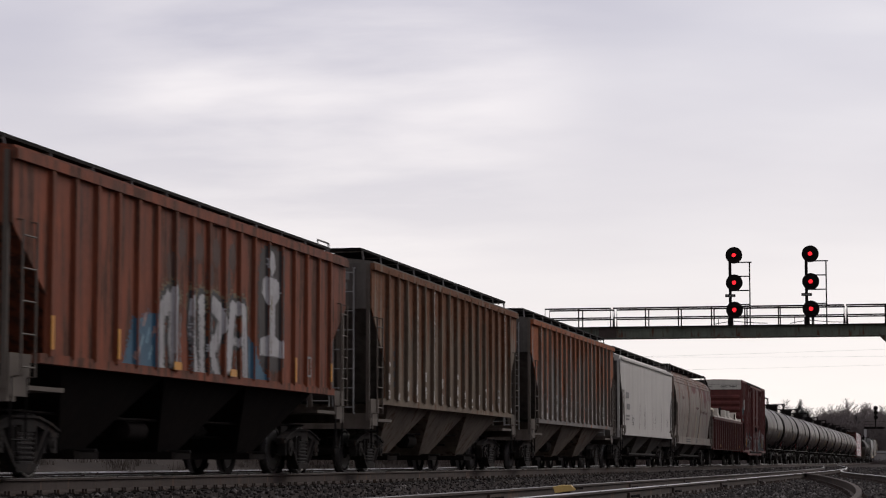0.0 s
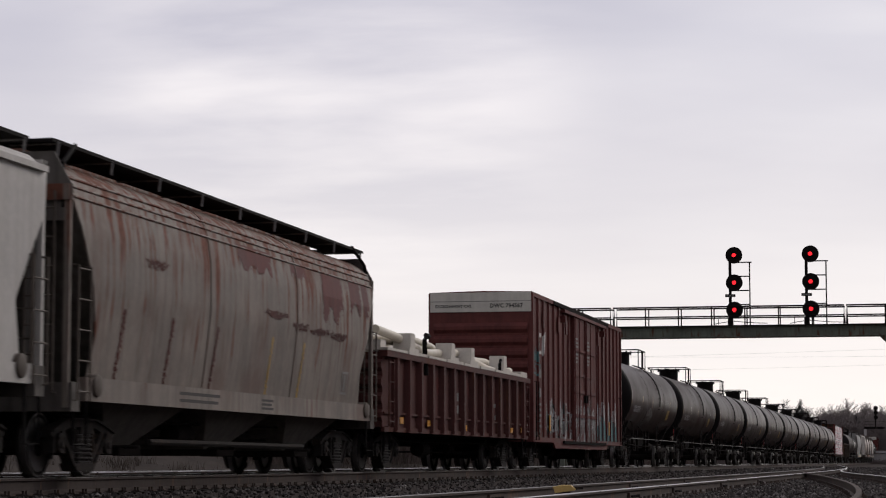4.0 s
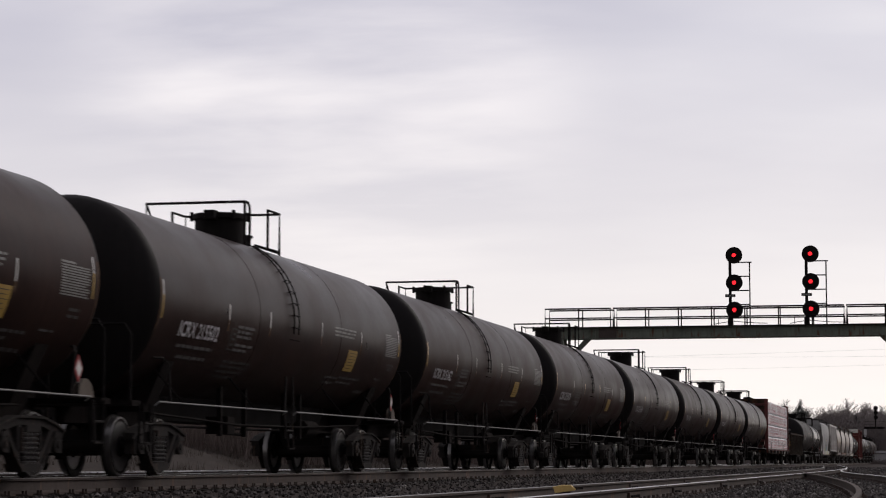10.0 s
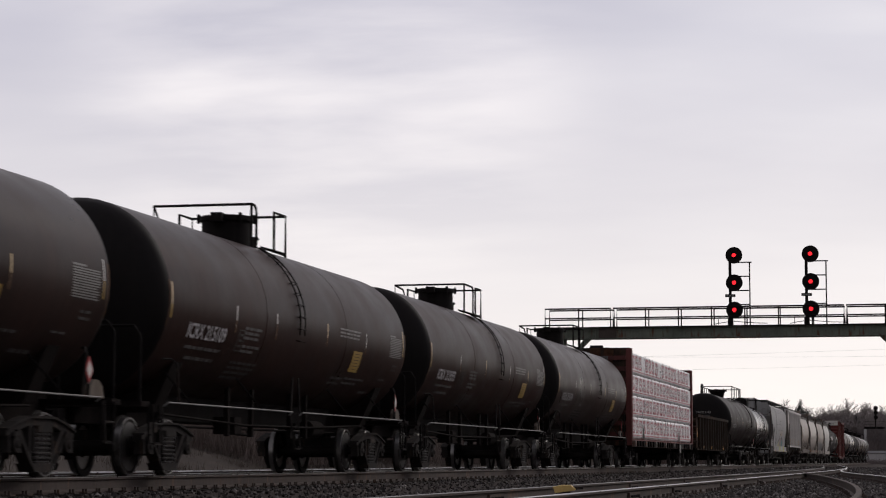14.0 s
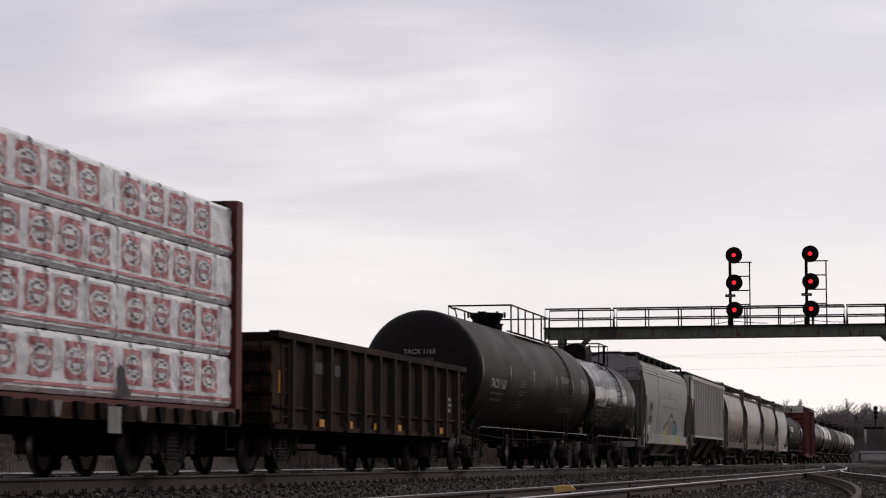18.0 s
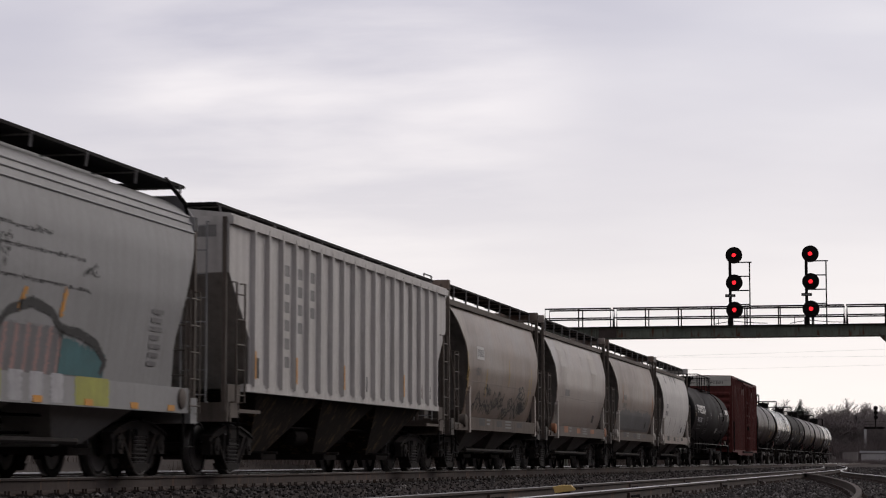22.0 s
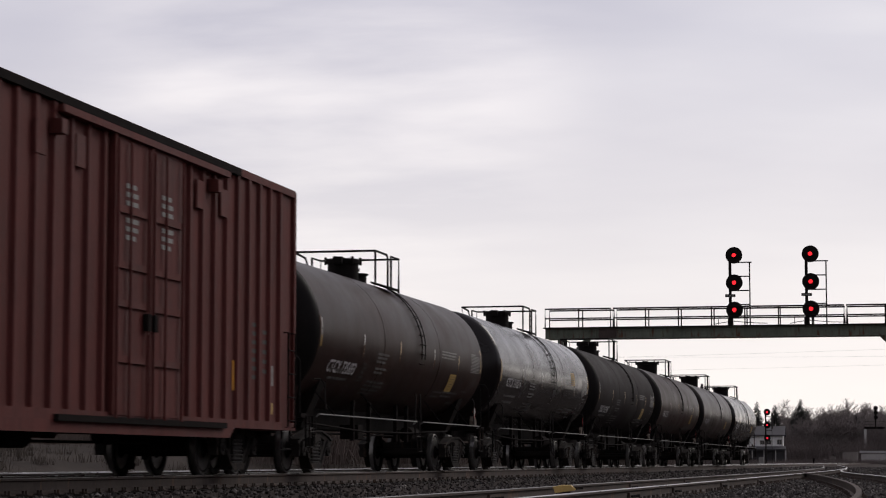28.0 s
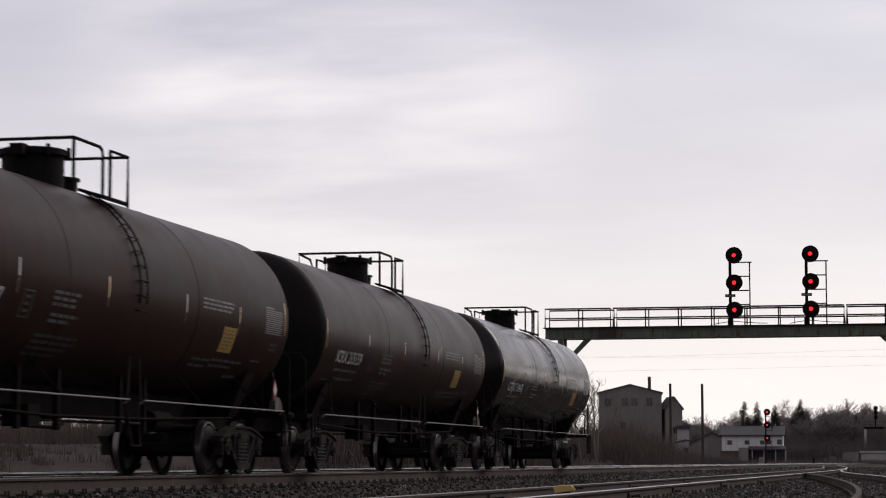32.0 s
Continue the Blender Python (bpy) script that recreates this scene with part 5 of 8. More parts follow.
# ---- centre-beam flat with wrapped lumber ----
def centre_beam(half):
    car = thing("centre_beam_flatcar", "oxide-red centre-beam flatcar loaded with wrapped lumber", "flat car", "freight cars")
    zd, zt, mat = 1.10, 4.62, M["box_brown"]
    part("deck", box_mesh(-1.5, 1.5, -half, half, zd - 0.08, zd), mat, car)
    for sx in (-1, 1):
        a, b = sorted((sx * 1.42, sx * 1.50))
        part("side_sill", prism_mesh([(-half, zd - 0.30), (half, zd - 0.30), (half, zd - 0.08), (-half, zd - 0.08)], 0, a, b), M["gon_dark"], car)
        n = 26
        for i in range(n):
            y = -half + 0.7 + (2 * half - 1.4) * i / (n - 1)
            a2, b2 = sorted((sx * 1.50, sx * 1.56))
            part("stake_pocket", prism_mesh([(y - 0.16, zd - 0.06), (y + 0.16, zd - 0.06), (y + 0.08, zd - 0.28), (y - 0.08, zd - 0.28)], 0, a2, b2), M["under"] if i % 4 else M["hop_rust"], car)
    part("centre_wall", box_mesh(-0.06, 0.06, -half + 0.3, half - 0.3, zd, zt - 0.12), mat, car)
    part("top_beam", box_mesh(-0.30, 0.30, -half + 0.2, half - 0.2, zt - 0.2, zt - 0.05), mat, car)
    for d in (-1, 1):
        e = d * half
        a, b = sorted((e, e - d * 0.12))
        # the sheet's near-black colour paints in the shaded openings between the bars
        part("bulkhead", box_mesh(-1.40, 1.40, a, b, 0.85, zt), M["gon_dark"], car, "tall end bulkhead, dark between oxide-red beams")
        for sx in (-1, 1):
            a2, b2 = sorted((sx * 1.28, sx * 1.50))
            part("bulkhead_post", box_mesh(a2, b2, min(e + d * 0.06, e - d * 0.26), max(e + d * 0.06, e - d * 0.26), 0.85, zt - 0.02), mat, car)
        for k in range(8):
            z = 1.2 + k * 0.42
            a3, b3 = sorted((e, e + d * 0.09))
            part("bulkhead_beam", box_mesh(-1.28, 1.28, a3, b3, z, z + 0.17), M["gon_brown"], car)
        part("end_marks", lay(bars(-0.1, 4.3, [0.7], 0.16, 0.1) + bars(-0.3, 3.3, [0.8, 0.7], 0.08, 0.1) + bars(-0.2, 2.6, [0.7, 0.6], 0.07, 0.1), lambda u, v: (u, e + d * 0.094, v)), M["stencil"], car)
        part("stirrup_step", tubes([[(1.45, e - d * 0.15, 0.85), (1.45, e - d * 0.15, 0.42), (1.45, e - d * 0.65, 0.42), (1.45, e - d * 0.65, 0.85)]], 0.022, 5), M["black"], car)
        add_truck(car, d * (half - 2.3))
    for y in (-half + 2.9, -half + 1.2, half - 1.1):
        part("roof_fin", prism_mesh([(y - 0.5, zt - 0.05), (y + 0.5, zt - 0.05), (y - 0.4, zt + 0.14)], 0, -0.25, 0.25), M["black"], car)
    part("capacity_plate", box_mesh(1.56, 1.57, half - 6.3, half - 5.8, 0.62, 1.0), M["dim"], car)
    part("centre_sill", prism_mesh([(-half + 0.5, 0.95), (half - 0.5, 0.95), (half - 2.5, 0.62), (-half + 2.5, 0.62)], 0, -0.3, 0.3), M["under"], car)
    for i in range(14):
        y = -half + 1.2 + (2 * half - 2.4) * i / 13
        part("cross_bearer", box_mesh(-1.42, 1.42, y - 0.06, y + 0.06, 0.80, 1.0), M["under"], car)
    part("brake_pipe", tubes([[(0.8, -half + 2, 0.75), (0.8, half - 2, 0.7)]], 0.025, 5), M["under"], car)
    add_couplers(car, half + 0.42)
    return car
# ---- ground, ballast and tracks ----
def strip(name, rows, mat, y0, y1, label, category, ny=1):
    """A sheet of constant section (x, z) along y."""
    bm = bmesh.new()
    grid = [[bm.verts.new((x, y0 + (y1 - y0) * j / ny, z)) for x, z in rows] for j in range(ny + 1)]
    for a, b in zip(grid, grid[1:]):
        for i in range(len(rows) - 1):
            bm.faces.new((a[i], a[i + 1], b[i + 1], b[i]))
    return solid(name, bm, mat, label, category, kind="structure")


strip("ground", [(-4000, 6), (-700, 0), (-120, -0.5), (-45, -0.6), (-26, -0.75), (8, -0.75), (60, -0.6), (900, 0), (4000, 4)], M["earth"], -900, 4500, "brown dead grass and earth beside the railway", "ground")
strip("ballast_bed", [(-23.5, -0.78), (-20.2, -0.26), (-10.9, -0.26), (-8.6, -0.40), (-7.4, -0.36), (2.4, -0.36), (5.5, -0.78)], M["gravel"], -800, 900, "grey-brown crushed stone ballast under the tracks", "ballast")

RAIL = [(-0.076, 0), (-0.076, 0.012), (-0.012, 0.035), (-0.009, 0.128), (-0.037, 0.138), (-0.037, 0.160), (0.037, 0.160), (0.037, 0.138), (0.009, 0.128), (0.012, 0.035), (0.076, 0.012), (0.076, 0)]
HEAD = [(-0.037, 0), (-0.037, 0.008), (-0.030, 0.013), (0.030, 0.013), (0.037, 0.008), (0.037, 0)]


def sweep(bm, section, line, z):
    rings = []
    for i, (x, y) in enumerate(line):
        a, b = Vector(line[max(i - 1, 0)]), Vector(line[min(i + 1, len(line) - 1)])
        d = (b - a).normalized()
        rings.append([bm.verts.new((x + d.y * u, y - d.x * u, z + v)) for u, v in section])
    n = len(section)
    for q, s in zip(rings, rings[1:]):
        for k in range(n):
            bm.faces.new((q[k], q[(k + 1) % n], s[(k + 1) % n], s[k]))
    bm.faces.new(rings[0][::-1])
    bm.faces.new(rings[-1])


def track(centre, y0, y1, top, label, ties=(0, 0), step=6.0, curved=False, head="rail_head", tall=1.0, other_head=None):
    """Two rails with bright heads on wooden ties; centre(y) gives x."""
    t = thing("track", label, "railway track", "tracks", kind="structure")
    n = max(2, int((y1 - y0) / step) + 1) if curved else 2
    ys = [y0 + (y1 - y0) * i / (n - 1) for i in range(n)]
    mid = [Vector((centre(y), y)) for y in ys]
    for s in (-1, 1):
        line = []
        for i, p in enumerate(mid):
            d = (mid[min(i + 1, n - 1)] - mid[max(i - 1, 0)]).normalized()
            line.append((p.x + s * 0.755 * d.y, p.y - s * 0.755 * d.x))
        bm = bmesh.new()
        sweep(bm, [(u, v * tall) for u, v in RAIL], line, top - 0.013 - 0.160 * tall)
        r = part("rail", bm, M["rail_web"], t, "rusty rail with a bright worn head")
        bm = bmesh.new()
        sweep(bm, HEAD, line, top - 0.013)
        part("rail_head", bm, M[other_head if other_head and s < 0 else head], r)
    tie = to_mesh("tie", box_mesh(-1.3, 1.3, -0.11, 0.11, -0.19, 0.0), M["tie"])
    plate = bmesh.new()
    for s in (-1, 1):
        bx(plate, s * 0.755 - 0.19, s * 0.755 + 0.19, -0.09, 0.09, 0.0, 0.016)
        for dx in (-0.11, 0.11):
            for dy in (-0.055, 0.055):
                bx(plate, s * 0.755 + dx - 0.016, s * 0.755 + dx + 0.016, dy - 0.014, dy + 0.014, 0.014, 0.065)
    plate = to_mesh("tie_plate", plate, M["rail_web"])
    rng = random.Random(int(top * 100) + int(y0))
    y = ties[0]
    while y < ties[1]:
        a = rng.uniform(-0.8, 0.8) - math.degrees(math.atan(centre(y + 0.5) - centre(y - 0.5)))
        o = part("tie", tie, None, t, at=pose(centre(y) + rng.uniform(-0.03, 0.03), y, top - 0.026 - 0.160 * tall, 0, 0, a))
        part("tie_plate", plate, None, o)
        y += 0.55
    return t


def table(pts):
    ys, xs = [p[0] for p in pts], [p[1] for p in pts]

    def f(y):
        if y <= ys[0]:
            return xs[0]
        if y >= ys[-1]:
            return xs[-1]
        i = max(k for k in range(len(ys)) if ys[k] <= y)
        i = min(i, len(ys) - 2)
        u = (y - ys[i]) / (ys[i + 1] - ys[i])
        m0 = (xs[i + 1] - xs[max(i - 1, 0)]) / (ys[i + 1] - ys[max(i - 1, 0)])
        m1 = (xs[min(i + 2, len(xs) - 1)] - xs[i]) / (ys[min(i + 2, len(ys) - 1)] - ys[i])
        h = ys[i + 1] - ys[i]
        return ((1 + 2 * u) * (1 - u) ** 2 * xs[i] + u * (1 - u) ** 2 * h * m0 + u * u * (3 - 2 * u) * xs[i + 1] + u * u * (u - 1) * h * m1)
    return f


main_line = lambda y: TRACK
far_line = lambda y: -17.6
near_line = table([(-100, -4.98), (60, -4.98), (100, -5.15), (140, -6.1), (200, -8.9), (250, -11.3), (300, -12.7), (320, -12.9)])
lead_line = table([(-100, -0.07), (18, -0.07), (26, -0.12), (36, -0.5), (46, -1.1), (60, -2.15), (72, -3.2), (86, -4.2), (100, -4.8), (115, -5.2), (130, -5.75)])
track(main_line, -800, 900, 0.0, "main-line track with bright worn rails on stone ballast", (14, 95), tall=1.3)
track(far_line, -800, 900, 0.0, "second main-line track behind the train", (35, 95), tall=1.3)
track(near_line, -100, 320, -0.15, "siding track with dull rails and oily ties", (10, 140), curved=True, head="rail_head", other_head="rail_dull")
track(lead_line, -100, 130, -0.15, "curved turnout track leaving the siding", (12, 105), step=2.5, curved=True, head="rail_head", other_head="rail_web")

# joint bars on the siding
for y in (30.2, 35.6, 44.0, 53.5):
    for s in (-1, 1):
        x = near_line(y) + s * 0.755
        t = thing("joint_bar", "rusty bolted joint bar on the siding rail", "joint bar", "joint bars", at=(x, y + s * 1.2, -0.27))
        for q in (-1, 1):
            a, b = sorted((q * 0.013, q * 0.05))
            part("bar", box_mesh(a, b, -0.45, 0.45, -0.035, 0.06), M["rail_web"], t)
        for k in range(4):
            part("bolt", lathe_mesh([(0.05, 0.02), (0.085, 0.02)], (0, -0.33 + 0.22 * k, 0.01), 0, 6), M["truck"], t)

# yellow marker block by the siding rail
blk = thing("yellow_block", "bright yellow painted block standing between the siding rails", "marker block", at=pose(-5.03, 30.6, -0.20, 0, -4, 8) @ Matrix.Diagonal((0.78, 1, 0.8, 1)))
part("foot", box_mesh(-0.12, 0.12, -0.18, 0.18, -0.17, 0.01), M["rail_web"], blk)
bm = prism_mesh([(-0.15, 0.0), (0.20, 0.02), (0.21, 0.045), (0.13, 0.115), (-0.03, 0.125), (-0.19, 0.105), (-0.17, 0.06)], 1, -0.22, 0.22)
part("slab", bm, M["block"], blk)
part("bracket", box_mesh(0.14, 0.34, -0.05, 0.05, 0.03, 0.07), M["truck"], blk)


def stones():
    rng = np.random.default_rng(7)
    verts, faces = [], []
    base = np.array([(1, 0, 0), (-1, 0, 0), (0, 1, 0), (0, -1, 0), (0, 0, 1), (0, 0, -1)], float)
    tri = np.array([(0, 2, 4), (2, 1, 4), (1, 3, 4), (3, 0, 4), (2, 0, 5), (1, 2, 5), (3, 1, 5), (0, 3, 5)])
    n = 84000
    y = 14 + 200 * rng.random(n) ** 1.9
    lo, hi = -11.6, 2.2
    x = lo + (hi - lo) * rng.random(n)
    far = y > 100
    x = np.where(far, -14.5 + 22 * rng.random(n), x)
    z = np.interp(x, [-12.5, -10.6, -8.6, -7.4, 2.4], [-0.26, -0.26, -0.40, -0.36, -0.36])
    z = np.where(x > 2.4, np.interp(x, [2.4, 5.5, 9.0], [-0.36, -0.75, -0.75]), z)
    size = (0.018 + 0.026 * rng.random(n) ** 1.5) * np.where(far, 1.6, 1.0)
    keep = np.ones(n, bool)
    for fn, top in ((main_line, 0), (near_line, 1), (lead_line, 1)):
        c = np.array([fn(v) for v in y])
        keep &= np.abs(np.abs(x - c) - 0.755) > 0.10
    keep &= (x > -9.3) | (rng.random(n) < 0.45)
    x, y, z, size = x[keep], y[keep], z[keep], size[keep]
    for i in range(len(x)):
        p = base * (size[i] * rng.uniform(0.6, 1.35, (6, 1)))
        p += rng.normal(0, 0.25 * size[i], (6, 3))
        a = rng.random() * 6.28
        c, s = math.cos(a), math.sin(a)
        q = p @ np.array([(c, s, 0), (-s, c, 0), (0, 0, 1)]) @ np.array([(1, 0, 0), (0, c, s), (0, -s, c)])
        verts.append(q + (x[i], y[i], z[i] + size[i] * 0.4))
        faces.append(tri + 6 * i)
    me = bpy.data.meshes.new("ballast_stones")
    me.from_pydata(np.concatenate(verts).tolist(), [], np.concatenate(faces).tolist())
    me.materials.append(M["stone"])
    tagged(new("ballast_stones", me), "loose grey and brown ballast stones round the rails", "ballast", kind="stuff")


stones()


# ---- signal bridge ----
def signal_head(parent, x, y, z, r=0.46, lens=None):
    h = part("signal_head", lathe_mesh([(-0.015, r), (0.0, r), (0.02, r * 0.97), (0.02, 0.1)], (x, y, z), 1, 28), M["black"], parent, "round black signal backing disc")
    part("hood", lathe_mesh([(-0.02, 0.125), (-0.30, 0.135), (-0.30, 0.128), (-0.02, 0.118)], (x, y, z), 1, 18, False), M["black"], h)
    part("lens", lathe_mesh([(-0.10, 0.03), (-0.09, 0.114), (-0.02, 0.114)], (x, y, z), 1, 16), lens or M["lens"], h, "glowing red lens")
    part("lamp_case", lathe_mesh([(0.02, 0.16), (0.3, 0.14), (0.34, 0.05)], (x, y, z), 1, 12), M["black"], h)
    return h


def signal_bridge(y=122.0):
    g = thing("signal_bridge", "weathered green steel signal bridge with railed walkway over the tracks", "signal bridge", kind="")
    x0, x1 = -21.06, -0.4
    zb, zt = 7.0, 7.58
    # front and back girders of the box beam
    for yy in (y, y + 1.1):
        part("girder", prism_mesh([(yy - 0.11, zb), (yy + 0.11, zb), (yy + 0.11, zb + 0.035), (yy + 0.02, zb + 0.05), (yy + 0.02, zt - 0.05), (yy + 0.11, zt - 0.035), (yy + 0.11, zt), (yy - 0.11, zt), (yy - 0.11, zt - 0.035), (yy - 0.02, zt - 0.05), (yy - 0.02, zb + 0.05), (yy - 0.11, zb + 0.035)], 0, x0, x1), M["beam"], g, "rust-streaked green steel girder")
    for i in range(9):
        x = x0 + 0.3 + (x1 - x0 - 0.6) * i / 8
        part("stiffener", box_mesh(x - 0.02, x + 0.02, y - 0.10, y - 0.02, zb + 0.04, zt - 0.04), M["beam"], g)
        part("cross_tie", box_mesh(x - 0.06, x + 0.06, y, y + 1.1, zb + 0.1, zb + 0.25), M["beam"], g)
    part("splice_plate", box_mesh(-18.05, -17.05, y - 0.135, y - 0.115, zb + 0.03, zt - 0.02), M["rail_web"], g)
    part("walkway", box_mesh(x0 - 0.1, x1, y - 0.25, y + 1.3, zt, zt + 0.06), M["black"], g)
    # hand rails with pairs of posts
    for yy in (y - 0.2, y + 1.25):
        a = x0
        for b in (-17.25, -4.55, x1):
            part("hand_rail", tubes([[(a + 0.02, yy, zt), (a + 0.02, yy, 8.66), (b - 0.12, yy, 8.66), (b - 0.12, yy, zt)]], 0.045, 6), M["black"], g)
            part("knee_rail", tubes([[(a + 0.02, yy, 8.13), (b - 0.12, yy, 8.13)]], 0.04, 6), M["black"], g)
            n = max(2, int((b - a) / 1.75))
            for i in range(1, n):
                x = a + (b - a) * i / n
                part("rail_post", tubes([[(x, yy, zt), (x, yy, 8.66)]], 0.04, 6), M["black"], g)
            a = b
    # legs with knee braces
    for x, d in ((-20.2, 1), (-1.1, -1)):
        for yy in (y + 0.05, y + 1.05):
            part("leg", box_mesh(x - 0.16, x + 0.16, yy - 0.14, yy + 0.14, -0.7, zb), M["beam"], g)
        for k in range(5):
            z = 0.2 + k * 1.4
            part("leg_lacing", tubes([[(x, y + 0.05, z), (x, y + 1.05, z + 0.7)], [(x, y + 1.05, z + 0.7), (x, y + 0.05, z + 1.4)]], 0.03, 5), M["beam"], g)
        part("knee_brace", prism_mesh([(x + d * 0.10, zb - 1.35), (x + d * 0.16, zb - 1.6), (x + d * 1.75, zb), (x + d * 1.35, zb)], 1, y + 0.0, y + 0.12), M["beam"], g)
    # two three-head signals
    for xm in (-10.79, -6.66):
        part("mast", tubes([[(xm, y + 0.02, zt), (xm, y + 0.02, 11.75)]], 0.085, 10), M["black"], g)
        part("mast_base", box_mesh(xm - 0.14, xm + 0.14, y - 0.1, y + 0.2, zt + 0.06, zt + 0.5), M["black"], g)
        for z in (8.47, 9.96, 11.47):
            signal_head(g, xm + 0.24, y - 0.18, z)
            part("head_arm", tubes([[(xm, y, z), (xm + 0.24, y - 0.05, z)]], 0.05, 6), M["black"], g)
        xl = xm + 1.06
        part("signal_ladder", tubes([[(xl, y + 0.1, zt), (xl, y + 0.1, 11.1)]], 0.04, 6), M["black"], g)
        for z in (8.78, 9.55, 10.33, 11.1):
            part("ladder_bar", tubes([[(xm, y + 0.06, z), (xl + (0.12 if z > 11 else 0), y + 0.1, z)]], 0.035, 6), M["black"], g)
        part("number_board", box_mesh(xm - 0.27, xm + 0.29, y - 0.13, y - 0.10, 9.18, 9.34), M["black"], g, "small black number board")
        part("number_bars", lay([rect_uv(xm - 0.2, 9.22, xm - 0.09, 9.30), rect_uv(xm - 0.05, 9.22, xm + 0.06, 9.30), rect_uv(xm + 0.1, 9.22, xm + 0.2, 9.30)], lambda u, v: (u, y - 0.135, v)), M["dim"], g)
        part("cable", tubes([[(xm - 0.9, y - 0.1, zt + 0.12), (xm - 0.5, y - 0.1, zt + 0.2), (xm - 0.12, y - 0.1, zt + 0.25)], [(xm, y - 0.1, zt + 0.3), (xm + 1.2, y - 0.1, zt + 0.18), (xm + 2.0, y - 0.1, zt + 0.15)], [(xm - 0.65, y - 0.1, zt + 0.1), (xm - 0.65, y - 0.1, zt + 0.45)]], 0.02, 5), M["black"], g)
    return g


signal_bridge()


# ---- distance: far signals, poles, buildings, trees ----
def far_signal():
    g = thing("signal_mast", "tall lineside mast with three red signal lamps", "signal", at=(-20.5, 279.0, -0.6))
    part("mast", tubes([[(0, 0, 0), (0, 0, 7.3)]], 0.09, 8), M["black"], g)
    for z in (3.75, 5.35, 6.95):
        signal_head(g, 0.2, -0.15, z, 0.42, M["lens_far"])
    part("ladder", tubes([[(0.75, 0.1, 0), (0.75, 0.1, 7.0)], [(0, 0, 6.4), (0.75, 0.1, 6.4)], [(0, 0, 4.7), (0.75, 0.1, 4.7)]], 0.03, 5), M["black"], g)
    part("relay_box", box_mesh(-0.9, -0.3, 0, 0.5, 0, 1.4), M["dim"], g)


far_signal()


def far_bridge(y=467.0):
    g = thing("signal_bridge", "distant dark signal bridge in front of the woods", "signal bridge")
    part("girder", box_mesh(-14.2, 3.0, y, y + 1, 6.9, 7.4), M["black"], g)
    part("hand_rail", tubes([[(-14.2, y, 7.4), (-14.2, y, 8.4), (3.0, y, 8.4)], [(-14.2, y, 7.9), (3.0, y, 7.9)]], 0.04, 5), M["black"], g)
    for x in (-14.0, 2.8):
        part("leg", box_mesh(x - 0.25, x + 0.25, y, y + 1, -0.7, 6.9), M["siding"], g)
    part("mast", tubes([[(-11.9, y, 7.4), (-11.9, y, 11.5)]], 0.12, 8), M["black"], g)
    for z in (9.3, 10.3, 11.2):
        part("signal_head", lathe_mesh([(-0.02, 0.46), (0.02, 0.46)], (-11.8, y - 0.2, z), 1, 18), M["black"], g)


far_bridge()


def pole(x, y, h, label, arms=0):
    g = thing("utility_pole", label, "pole", "utility poles", at=(x, y, -0.6))
    part("shaft", tubes([[(0, 0, 0), (0.02, 0, h * 0.5), (0, 0, h)]], 0.17, 8, ), M["pole"], g)
    for k in range(arms):
        part("cross_arm", box_mesh(-1.1, 1.1, -0.06, 0.06, h - 0.5 - 0.6 * k, h - 0.38 - 0.6 * k), M["pole"], g)
    return g


pole(-34.7, 299.5, 11.3, "bare wooden pole beside the factory")
pole(-29.5, 290.5, 10.9, "bare wooden pole near the white house")
pole(-30.5, 432.0, 10.2, "slim bare pole in front of the white house")

for k, (za, zb, yy) in enumerate(((15.6, 17.4, 330), (14.6, 15.6, 345), (19.0, 17.0, 360))):
    pts = []
    for i in range(17):
        u = i / 16
        pts.append((-122 + 144 * u, yy, za + (zb - za) * u - 1.6 * (4 * u * (1 - u)) * 0.5))
    for x, z in ((-122, za), (22, zb)):
        pole(x, yy + 0.18, z + 0.75, "tall wooden pole carrying an overhead wire", 1)
    solid("overhead_wire", tubes([pts], 0.009, 4), M["dim"], "thin overhead wire against the sky", "wire", "overhead wires")


def window_in(parent, x, y, z, w, h, frame=None):
    win = part("window", box_mesh(x - w / 2, x + w / 2, y - 0.03, y + 0.05, z, z + h), M["glass"], parent)
    for a, b in ((x - w / 2 - 0.1, x - w / 2), (x + w / 2, x + w / 2 + 0.1), (x - 0.03, x + 0.03)):
        part("window_frame", box_mesh(a, b, y - 0.08, y - 0.032, z - 0.1, z + h + 0.1), frame or M["plaster"], win)


